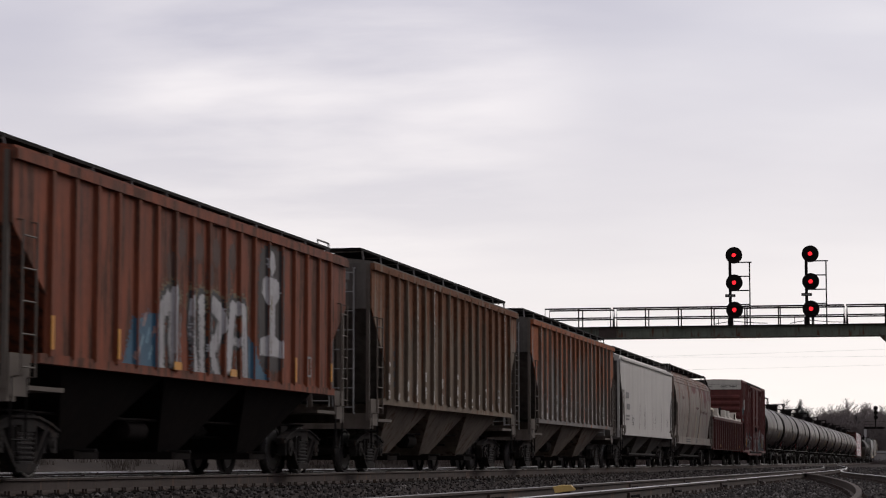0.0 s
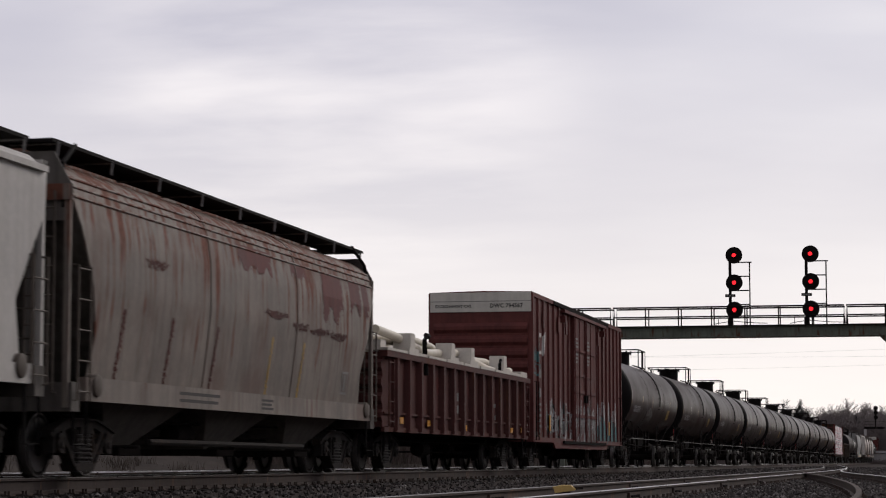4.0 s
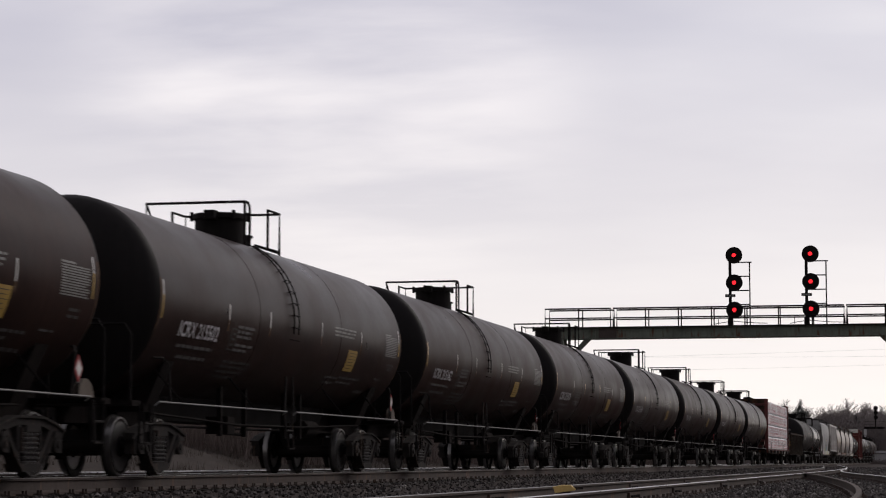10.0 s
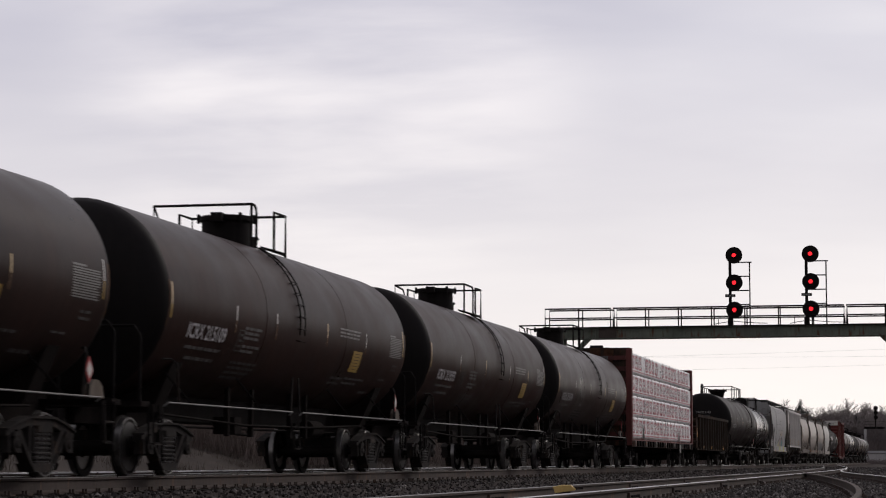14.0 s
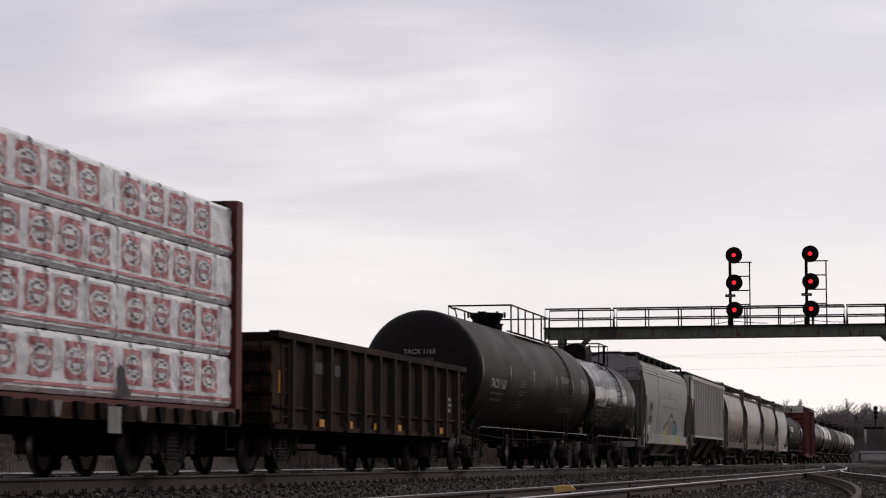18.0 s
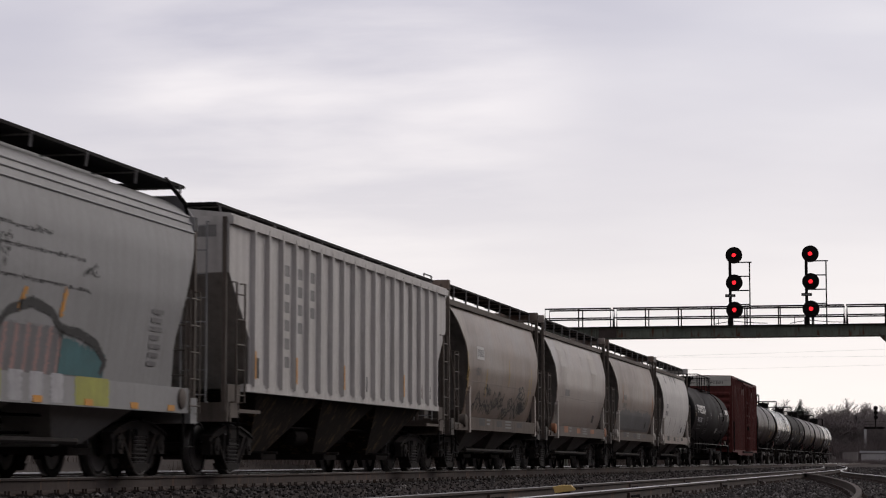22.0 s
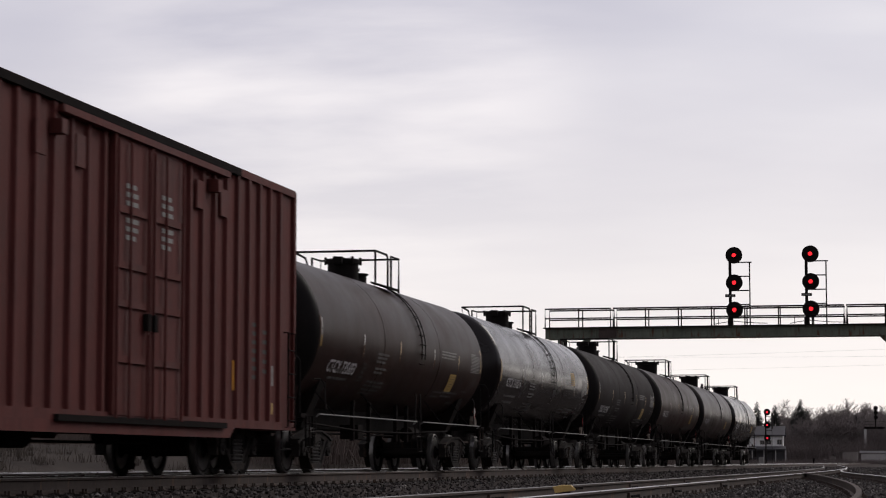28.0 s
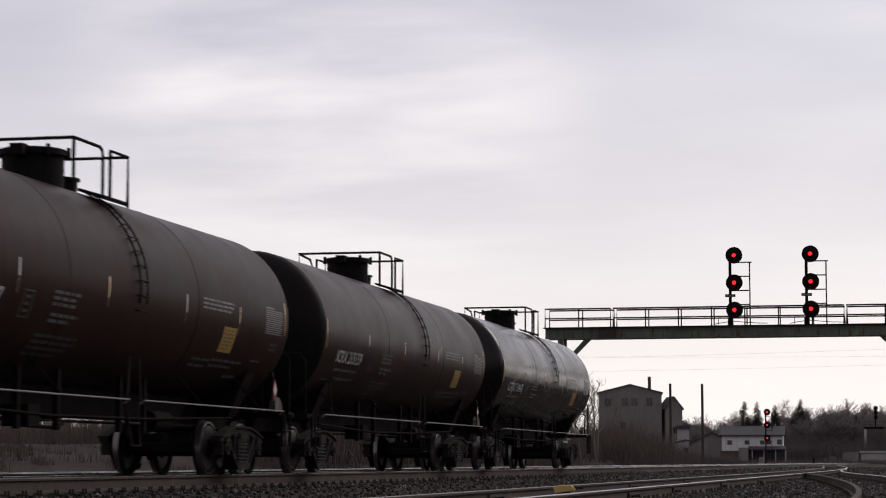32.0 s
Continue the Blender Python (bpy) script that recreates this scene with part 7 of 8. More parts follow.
spray(c, "graffiti", 2.2, 4.1, 1.66, 4.05, lambda U, V: ((U - 3.12) / 0.78) ** 4 + ((V - 2.9) / 1.10) ** 4 < 1, "spray_smoke", out(0.002), "dark sprayed backing", cell=0.025, fuzz=0.035)
torso = lambda U, V: (np.abs(U - 3.08) < np.interp(V, [2.06, 2.34, 2.42, 2.95, 3.06, 3.15, 3.38, 3.44], [0.63, 0.62, 0.26, 0.24, 0.40, 0.54, 0.49, 0.30])) & (V > 2.06) & (V < 3.44)
spray(c, "graffiti", 2.2, 4.0, 1.9, 4.1, lambda U, V: (((U - 3.06) / 0.27) ** 2 + ((V - 3.70) / 0.22) ** 2 < 1) | torso(U, V), "spray_white", out(0.007), "tall white graffiti letter", cell=0.025, fuzz=0.010)
spray(c, "graffiti", 2.8, 3.3, 2.1, 3.3, lambda U, V: np.abs(U - 3.05) < 0.05 + 0.03 * np.sin(9 * V), "spray_halo", out(0.010), "", 0.025, 0.03)
for u, v0, v1 in ((-6.95, 1.69, 2.14), (-4.50, 1.67, 2.10), (4.50, 1.66, 2.10), (6.95, 1.75, 2.1)):
    part("reflector", box_mesh(1.591, 1.597, u - 0.05, u + 0.05, v0, v1), M["yellow"], c)
for u in (-2.0, 0.78):
    part("reflector", box_mesh(1.602, 1.608, u - 0.17, u + 0.17, 1.62, 1.74), M["yellow"], c)
for r, (row, v) in enumerate((((-1.9, -1.05, -0.2, 0.65), 3.35), ((-2.4, -1.4, -0.5, 0.4), 2.95))):
    for u in row:
        spray(c, "faded_letter", u, u + 0.45, v, v + 0.5, lambda U, V: np.hypot((U - u - 0.22) / 0.2, (V - v - 0.25) / 0.24) < 1, "smudge", dep, fuzz=0.02, seed=int(u * 10) + 50)
part("capacity_frame", lay([rect_uv(5.25, 1.78, 5.5, 1.82), rect_uv(5.25, 2.12, 5.5, 2.16), rect_uv(5.25, 1.78, 5.28, 2.16), rect_uv(5.47, 1.78, 5.5, 2.16)], side(1.596)), M["dim"], c)

# two rusted ribbed hoppers
for s, mat, endm, half, ztop, zs, lab in ((52.9, "hop_brown", "hop_end", 8.2, 4.34, 1.52, "rusty brown covered hopper with ribbed sides"), (71.9, "hop_rust", "hop_end", 8.4, 4.34, 1.46, "pale covered hopper streaked with orange rust")):
    c = run(ribbed_hopper(half, ztop, zs, M[mat], M[endm], M["hop_bay"], 17, lab, M["hop_ribs"] if mat == "hop_rust" else M["rib_brown"]), s)
    dep = ribbed(1.53, hop_ribs(half, 17), 1.61, 0.070, 0.04)
    part("capacity_frame", lay([rect_uv(5.05, 1.72, 5.3, 1.76), rect_uv(5.05, 2.06, 5.3, 2.10), rect_uv(5.05, 1.72, 5.08, 2.1), rect_uv(5.27, 1.72, 5.3, 2.1)], side(1.62)), M["dim"], c)
    part("end_number", lay(bars(0.55, ztop - 0.2, [0.5, 0.45], 0.14, 0.06), lambda u, v: (u, -half - 0.004, v)), M["dim"], c)
    part("number_patch", lay(bars(-6.3, 2.6, [0.5, 0.55, 0.5, 0.4], 0.12, 0.1), side(1.536)), M["faint"] if mat == "hop_brown" else M["dim"], c)
    rg = random.Random(int(s))
    for y in hop_ribs(half, 17):         # scuffed, chalky feet of the ribs
        top = rg.uniform(0.1, 0.75)
        spray(c, "scuff", y - 0.06, y + 0.06, zs + 0.03, zs + 0.05 + top, lambda U, V: (np.abs(U - y) < 0.045) & (np.sin(17 * V + y) > -0.8 + 0.9 * (V - zs)), "hop_pale", lambda u, v: 1.614, "", 0.03, 0.01, int(y * 10) + 99)
    for k in rg.sample(range(17), 3):
        y = hop_ribs(half, 17)[k]
        spray(c, "bare_rib", y - 0.06, y + 0.06, zs + 0.1, ztop - 0.2, lambda U, V: np.abs(U - y - 0.02) < 0.018, "hop_pale", lambda u, v: 1.615, "", 0.03, 0.008, k)
    if mat == "hop_rust":
        rg = random.Random(4)
        scribble(c, rg, dep, [(-7.0 + 1.3 * k, 1.75, 0.8, 0.55, 5) for k in range(8)], 0.022, "dim", "scrawl")

# white and rounded hoppers
W_BULGE = [(1.40, 1.48), (4.0, 1.50), (4.12, 1.44), (4.3, 1.2), (4.4, 0.6)]
W_INSET = [(1.40, 0.75), (2.3, 0.95), (3.5, 0.05), (4.4, 0.0)]
c = run(smooth_hopper(8.4, W_BULGE, W_INSET, 1.4, M["hop_white"], M["hop_end"], "dirty white covered hopper with smooth flat sides", (), (1.22, 1.48), 4.2, 4.48, bays=3, arm=False), 90.8)
part("top_lip", box_mesh(1.49, 1.56, -8.3, 8.3, 4.02, 4.10), M["hop_white"], c)
part("car_number", lay(bars(-6.9, 2.85, [0.85], 0.22, 0.2) + bars(-6.7, 2.42, [0.9], 0.22, 0.2) + bars(-6.9, 2.0, [1.0, 0.9], 0.07, 0.07), side(1.506)), M["spray_grey"], c)
rg = random.Random(8)
scribble(c, rg, side_depth := (lambda u, v: 1.508), [(-5.2, 1.6, 0.5, 0.4, 5), (-1.5, 1.6, 0.2, 0.7, 3), (2.0, 1.6, 0.25, 0.7, 3), (6.0, 1.65, 0.6, 0.4, 4)], 0.035, "spray_black", "scrawl")
for u in (-3.0, -1.3, 1.2, 4.1):
    part("rust_streak", lay([stroke([(u, 1.5), (u + 0.12, 2.0), (u + 0.15, 2.5)], 0.09, 0.3)], side(1.505)), M["gon_brown"], c)

R_BULGE = [(1.30, 1.36), (1.9, 1.44), (2.7, 1.53), (3.4, 1.52), (3.9, 1.44), (4.1, 1.36), (4.3, 1.15), (4.45, 0.8), (4.5, 0.4)]
R_INSET = [(1.30, 0.85), (2.0, 1.0), (2.6, 0.75), (3.6, 0.18), (4.0, 0.0), (4.5, 0.0)]
r_depth = lambda u, v: curve_at(R_BULGE, v) + 0.006


def roll_edges(car, half, mat):
    """The rolled ridges along the eaves of a rounded hopper."""
    for z in (3.84, 3.98, 4.10):
        part("eave_ridge", tubes([[(curve_at(R_BULGE, z) + 0.004, -half + 0.1, z), (curve_at(R_BULGE, z) + 0.004, half - 0.1, z)]], 0.022, 6), mat, car)


c = run(smooth_hopper(8.35, R_BULGE, R_INSET, 1.3, M["hop_tan"], M["hop_end"], "pale covered hopper with rust-stained rounded sides", (-2.5, 2.5), (1.05, 1.38), 4.0, 4.58, bays=3, end_panel=3.5), 108.5)
roll_edges(c, 8.35, M["hop_tan"])
rg = random.Random(12)
for u, v, w, h in ((4.25, 3.35, 1.5, 0.95), (6.3, 3.5, 0.9, 0.7), (7.3, 3.5, 0.5, 0.7), (-1.0, 3.65, 2.0, 0.4), (2.2, 3.7, 1.0, 0.3)):
    nz = lambda U, V: np.sin(7 * U + 3 * np.sin(5 * V)) * 0.12
    spray(c, "rust_patch", u, u + w, v - h / 2, v + h / 2, lambda U, V: (V > v - h / 2 + h * 0.5 * np.abs(np.sin(4 * U + u)) ** 2 * 0.7) & (np.abs(U - u - w / 2) < w / 2 * 0.97 + nz(U, V) * 0.3), "box_brown", r_depth, "peeled rust-red patch", 0.04, 0.03)
scribble(c, rg, r_depth, [(0.7, 2.75, 1.0, 0.12, 12), (2.3, 2.62, 0.9, 0.14, 12), (3.6, 2.6, 0.9, 0.14, 10), (4.9, 2.58, 1.0, 0.14, 12), (-5.5, 3.1, 0.8, 0.14, 9)], 0.03, "gon_brown", "scrawl")
for u in (-6.5, -4.4, -2.2, 0.9, 2.9):
    spray(c, "rust_streak", u, u + 0.3, 1.4, 2.4, lambda U, V: np.abs(U - u - 0.05 - 0.12 * (V - 1.4)) < 0.05, "gon_brown" if u < 0 else "gold", r_depth, "", 0.03, 0.02)
part("capacity_frame", lay([rect_uv(5.95, 1.55, 6.4, 1.6), rect_uv(5.95, 1.95, 6.4, 2.0), rect_uv(5.95, 1.55, 6.0, 2.0), rect_uv(6.35, 1.55, 6.4, 2.0), rect_uv(6.1, 1.62, 6.25, 1.93)], lambda u, v: (r_depth(u, v) + 0.004, u, v)), M["dim"], c)
part("sill_stencil", lay(bars(-4.0, 1.30, [2.0, 1.9], 0.05, 0.06) + bars(0.3, 1.3, [0.7, 0.6, 0.7], 0.04, 0.03), side(1.534)), M["faint"], c)

# loaded gondola
c = run(gondola(8.55, 0.86, 2.56, M["gon_brown"], 14, "oxide-brown gondola loaded with pale pipes and blocks", [(-7.0, 1.12), (-4.3, 1.10), (-0.2, 1.06), (3.0, 1.08), (6.0, 1.08), (7.6, 1.10)]), 126.3)
part("faded_stencil", lay(bars(-7.7, 2.0, [0.25], 0.22, 0.1) + bars(3.7, 1.75, [0.9], 0.10, 0.1) + bars(3.8, 1.45, [0.8], 0.12, 0.1) + bars(-1.0, 1.9, [0.2, 0.2], 0.2, 0.1), side(1.455)), M["dim"], c)
for u in (-5.0, -3.3, -1.6, 0.3):
    part("faded_letter", lay([rect_uv(u, 1.8, u + 0.35, 2.2)], side(1.456)), M["box_red"], c)
part("reflector", box_mesh(1.455, 1.462, 7.05, 7.13, 1.4, 1.75), M["yellow"], c)
part("load_hook", tubes([[(1.5, -4.6, 2.2), (1.5, -4.75, 3.0), (1.5, -4.6, 3.12), (1.5, -4.35, 3.1)]], 0.06, 6), M["black"], c)
part("load_hook", tubes([[(1.5, 4.4, 2.3), (1.5, 4.3, 2.85), (1.5, 4.45, 2.95)]], 0.05, 6), M["black"], c)
rg = random.Random(21)
for k in range(13):
    x = -1.2 + 0.2 * k
    z = 2.84 + 0.10 * math.sin(k * 2.1)
    y0, y1 = rg.uniform(-8.4, -7.6), rg.uniform(6.6, 8.2)
    pts = [(x + 0.1 * math.sin(j * 0.9 + k), y0 + (y1 - y0) * j / 10, z + 0.13 * math.sin(j * 1.1 + k * 1.7) + 0.10 * (1 - 0.2 * j)) for j in range(11)]
    run(solid("pipe", tubes([pts], 0.10, 12), M["pipe"], "long cream plastic pipe lying on the gondola load", "pipe", "pipes", smooth=True), 126.3)
for y in (-6.0, -1.7, 0.65, 5.0, 7.6):
    b = thing("concrete_block", "pale capped block standing on the gondola rim", "block", "blocks")
    part("foot", box_mesh(1.05, 1.56, y - 0.48, y + 0.48, 2.59, 2.74), M["concrete"], b)
    if y < 7:
        part("cap", prism_mesh([(y - 0.24, 2.74), (y - 0.19, 3.08), (y + 0.19, 3.08), (y + 0.24, 2.74)], 0, 1.12, 1.52), M["concrete"], b)
    run(b, 126.3)
for k in range(8):
    y = -7.6 + 2.0 * k
    b = run(solid("edge_board", box_mesh(1.1, 1.56, y - 0.92, y + 0.92, 2.6, 2.655 + 0.01 * (k % 2)), M["concrete"], "pale board laid along the gondola rim", "board", "boards"), 126.3)
run(solid("edge_board", box_mesh(-1.4, 1.4, -8.5, -8.05, 2.60, 2.82), M["concrete"], "pale board laid across the gondola end", "board", "boards"), 126.3)

# brown box car with tags
c = run(box_car(9.33, 0.80, 5.18, M["box_brown"], "oxide-brown high box car covered in graffiti", 19, "EXCESS HEIGHT CAR", "DWC 794567", (-2.14, 2.64)), 144.76)
box_ribs = [-9.33 + 0.95 + (18.66 - 1.9) * i / 18 for i in range(19)]
box_ribs = [y for y in box_ribs if not -2.24 < y < 2.74]
bdep = ribbed(1.50, box_ribs, 1.56, 0.07, 0.045)
ddep = lambda u, v: 1.583 if -2.14 < u < 2.64 else bdep(u, v)
for pts in ([(-7.72, 3.97), (-8.22, 3.97), (-8.30, 3.85), (-8.30, 3.57), (-8.22, 3.45), (-7.72, 3.45)], [(-7.55, 3.42), (-7.45, 3.95), (-7.1, 3.50), (-7.0, 4.05)]):
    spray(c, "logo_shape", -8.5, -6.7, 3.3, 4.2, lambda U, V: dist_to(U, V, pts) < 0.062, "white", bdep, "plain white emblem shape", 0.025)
part("car_number", lay(bars(-8.45, 2.95, [0.75], 0.26, 0.1) + bars(-8.45, 2.4, [0.7], 0.28, 0.1), side(1.506)), M["dim"], c)
part("stencil_block", lay(bars(-8.5, 1.95, [0.8, 0.75, 0.8, 0.7, 0.8, 0.6], 0.08, 0.08), side(1.506)), M["dim"], c)
part("stencil_block", lay(bars(-8.5, 1.0, [0.55], 0.2, 0.08), side(1.506)), M["gold"], c)
rg = random.Random(33)
wide = [(-9.0 + 0.3 * k, rg.uniform(2.5, 3.4), 0.3, 0.5, 5) for k in range(4)]
scribble(c, rg, bdep, wide + [(-8.9, 2.7, 0.9, 0.4, 8), (-8.8, 3.1, 0.7, 0.35, 7)], 0.03, "spray_teal", label="pale teal scrawled tag")
tall = []
u = -6.9
while u < 2.4:
    w = rg.uniform(0.35, 0.75)
    tall.append((u, rg.uniform(0.95, 1.05), w, rg.uniform(0.75, 1.35), rg.choice((3, 4, 5))))
    u += w * rg.uniform(0.75, 1.1)
scribble(c, rg, ddep, tall, 0.05, "spray_pale", label="pale graffiti lettering", seed=9)
scribble(c, rg, lambda u, v: ddep(u, v) + 0.002, [(a + 0.1, b, w2 * 0.6, h2 * 0.7, 2) for a, b, w2, h2, n in tall[1::3]], 0.16, "spray_grey", label="grey graffiti fill", seed=70)
scribble(c, rg, lambda u, v: ddep(u, v) - 0.002, [(a + 0.08, b - 0.05, w2, h2 * 0.9, n + 1) for a, b, w2, h2, n in tall[::2]], 0.10, "spray_black", label="black graffiti shading", seed=40)
spray(c, "graffiti", -4.4, 0.3, 0.82, 1.3, lambda U, V: (np.sin(5.1 * U) * 0.16 + 1.02 > V) & (np.sin(13 * U) > -0.6), "spray_white", ddep, "", 0.03, 0.03)
spray(c, "road_dust", -9.2, 9.2, 0.82, 1.25, lambda U, V: V < 0.98 + 0.10 * np.sin(1.3 * U) + 0.08 * np.sin(5 * U), "road_dust", lambda u, v: ddep(u, v) - 0.001, "grey road dust along the foot", 0.04, 0.06)
scribble(c, rg, lambda u, v: ddep(u, v) + 0.004, [(a, b + 0.05, w2 * 0.8, h2 * 0.85, 2) for a, b, w2, h2, n in tall[2::4]], 0.07, "spray_white", label="white graffiti highlights", seed=120)
teal = [[(2.9 + 0.55 * k, 0.85), (3.0 + 0.55 * k, 2.25 - 0.12 * (k % 3)), (3.25 + 0.55 * k, 0.9)] for k in range(10)]
t_all = lambda U, V: np.minimum.reduce([dist_to(U, V, p) for p in teal])
spray(c, "graffiti", 2.7, 8.9, 0.84, 2.5, lambda U, V: (t_all(U, V) < 0.12) & (V < 1.65 + 0.2 * np.sin(3 * U)), "spray_teal", bdep, "teal graffiti letters", 0.03, 0.02)
spray(c, "graffiti", 2.7, 8.9, 0.84, 2.6, lambda U, V: (t_all(U, V) < 0.09) & (V >= 1.65 + 0.2 * np.sin(3 * U)), "spray_white", bdep, "white graffiti tips", 0.03, 0.02)
for u in (-6.6, -1.9, 5.9):
    part("reflector", box_mesh(1.585 if -2.2 < u < 2.7 else 1.562, 1.59, u - 0.06, u + 0.06, 1.15, 1.62), M["yellow"], c)

# ten alike tank cars
numbers = ["ICRX 215101", "ICRX 215210", "ICRX 215009", "ICRX 215502", "ICRX 215162", "ICRX 215309", "ICRX 215130", "ICRX 215109", "ICRX 215093", "ICRX 215074"]
LATER = dict(dome_y=-0.25, rail_y0=-1.66, rail_y1=0.50, hoop=0.30, ladder_y=-0.55, shift=-0.70, dashes=[(-7.70, 2.72), (-4.40, 2.62), (-2.05, 2.64), (1.35, 2.66), (4.36, 2.64), (7.62, 2.80)])
for k in range(10):
    c = run(tank_car(18.05, 15.45, 1.545, 2.75, M["tank"] if k % 3 else M["tank_brown"], "black tank car with white stencils and a yellow panel", numbers[k], LATER if 3 <= k <= 7 else {}), 164.85 + 18.05 * k)
    if k == 0:
        rg = random.Random(17)
        tank_dep = lambda u, v: 1.551 * math.sqrt(max(0.01, 1 - ((v - 2.75) / 1.545) ** 2))
        scribble(c, rg, tank_dep, [(-2.15 + 0.28 * i, rg.uniform(1.75, 1.95), 0.5, rg.uniform(0.4, 0.75), 4) for i in range(5)], 0.028, "dim", "scrawl", "thin white scrawled tag")

# centre-beam flat and its bundles
CB = run(centre_beam(11.03), 347.95)


def bundle(y0, y1, z0, z1, seed, sx=1):
    """A stack of boards in printed white wrap with straps; the wrap sags and creases."""
    rg = random.Random(seed)
    b = thing("lumber_bundle", "white plastic-wrapped lumber bundle with red printed squares", "lumber bundle", "lumber bundles")
    xo, xi = 1.43, 0.08
    ny, nz = max(12, int((y1 - y0) / 0.075)), 14
    o = rg.uniform(0, 50)

    def bow(u, v):
        k = 0.020 * noise.noise((u * 1.3 + o, v * 2.2, 0.3)) - 0.024 * (1 - abs(noise.noise((u * 2.6 + v * 2.2 + o, v * 1.6 - u * 0.7, 2.0)))) ** 7 - 0.016 * (1 - abs(noise.noise((u * 3.4 - v * 3.6 + o, v * 2.3, 6.0)))) ** 9
        e = min(1.0, (v - z0) / 0.07, (z1 - v) / 0.07)
        return xo + k - 0.05 * (1 - max(0.0, e)) ** 2
    bm = bmesh.new()
    grid = [[bm.verts.new((bow(y0 + (y1 - y0) * i / ny, z0 + (z1 - z0) * j / nz), y0 + (y1 - y0) * i / ny, z0 + (z1 - z0) * j / nz)) for j in range(nz + 1)] for i in range(ny + 1)]
    back = {(i, j): bm.verts.new((xi, y0 + (y1 - y0) * i / ny, (z0, z1)[j])) for i in range(ny + 1) for j in (0, 1)}
    for i in range(ny):
        for j in range(nz):
            bm.faces.new((grid[i][j], grid[i + 1][j], grid[i + 1][j + 1], grid[i][j + 1]))
        bm.faces.new((grid[i][nz], grid[i + 1][nz], back[(i + 1, 1)], back[(i, 1)]))
        bm.faces.new((grid[i][0], back[(i, 0)], back[(i + 1, 0)], grid[i + 1][0]))
        bm.faces.new((back[(i, 0)], back[(i, 1)], back[(i + 1, 1)], back[(i + 1, 0)]))
    for i in (0, ny):
        bm.faces.new([grid[i][j] for j in range(nz + 1)] + [back[(i, 1)], back[(i, 0)]])
    part("wrap", bm, M["wrap"], b, smooth=True)
    put = lambda g: (lambda u, v: (bow(u, v) + g, u, v))
    h = z1 - z0
    u, w = y0 + rg.uniform(0.15, 0.4), 0.78
    while u < y1 - w - 0.05:
        vm = z0 + h * 0.56
        sq, oval, nn = [], [], 14
        for i in range(nn):
            for k in range(nn):
                p, q = (i + 0.5) / nn * 2 - 1, (k + 0.5) / nn * 2 - 1
                d = (p / 0.93) ** 2 + (q / 0.76) ** 2
                cell = rect_uv(u + w * i / nn, vm - 0.26 + 0.52 * k / nn, u + w * (i + 1) / nn, vm - 0.26 + 0.52 * (k + 1) / nn)
                if d > 1 and max(abs(p), abs(q)) < 0.99:
                    sq.append(cell)
                elif 0.30 < d < 0.52 and rg.random() < 0.85:
                    oval.append(cell)
        q = part("print_square", lay(sq, put(0.006)), M["wrap_red"], b)
        part("print_oval", lay(oval, put(0.006)), M["wrap_ink"], q)
        part("print_bar", lay([rect_uv(u + 0.20 + 0.065 * i, vm - 0.03, u + 0.25 + 0.065 * i, vm + 0.04) for i in range(6)], put(0.007)), M["wrap_red"], q)
        u += rg.choice((1.04, 1.10, 1.22))
    n = int((y1 - y0) / 0.3)
    part("print_stripe", lay([rect_uv(y0 + (y1 - y0) * i / n, z0 + 0.10, y0 + (y1 - y0) * (i + 1) / n, z0 + 0.145) for i in range(n)], put(0.015)), M["wrap_red"], b)
    u = y0 + rg.uniform(0.3, 0.7)
    while u < y1 - 0.1:
        part("strap", lay([rect_uv(u - 0.010, z0, u + 0.010, z1, 10), rect_uv(u - 0.045, z1 - 0.07, u + 0.035, z1 - 0.01, 2)], put(0.022)), M["strap"], b)
        u += rg.uniform(1.1, 1.5)
    if z0 < 1.5 and rg.random() < 0.7:
        v = z0 + 0.02
        part("torn_flap", lay([([(y0 + 0.02, v), (y0 + 0.52, v + 0.03), (y0 + 0.33, v + 0.22), (y0 + 0.30, v + 0.40), (y0 + 0.05, v + 0.48)], [(0, 1, 2), (0, 2, 3), (0, 3, 4)])], put(0.034)), M["strap"], b)
    return b


rows_z = [(1.13, 1.965), (1.985, 2.80), (2.82, 3.63), (3.65, 4.47)]
cuts = [[-10.75, -7.3, 0.70, 5.4, 10.75], [-10.75, -7.3, 0.70, 5.4, 10.75], [-10.75, -7.3, 0.72, 5.4, 10.75], [-10.75, -6.6, -0.9, 5.2, 10.75]]
for r, (z0, z1) in enumerate(rows_z):
    for k, (a, b) in enumerate(zip(cuts[r], cuts[r][1:])):
        ob = bundle(a + 0.02, b - 0.02, z0, z1, 100 + 10 * r + k)
        run(ob, 347.95)
        far = copy_thing(ob, pose(0, 0, 0, 0, 0, 180))
        run(far, 347.95, pose(0, 0, 0, 0, 0, 180))
    for k in range(12):
        y = -10.4 + 20.8 * k / 11
        for sx in (-1, 1):
            a, b = sorted((sx * 0.1, sx * 1.40))
            run(solid("dunnage", box_mesh(a, b, y - 0.05, y + 0.05, z0 - (0.03 if r == 0 else 0.019), z0 - 0.001), M["tie"], "dark wooden spacer between lumber bundles", "spacer", "spacers"), 347.95)

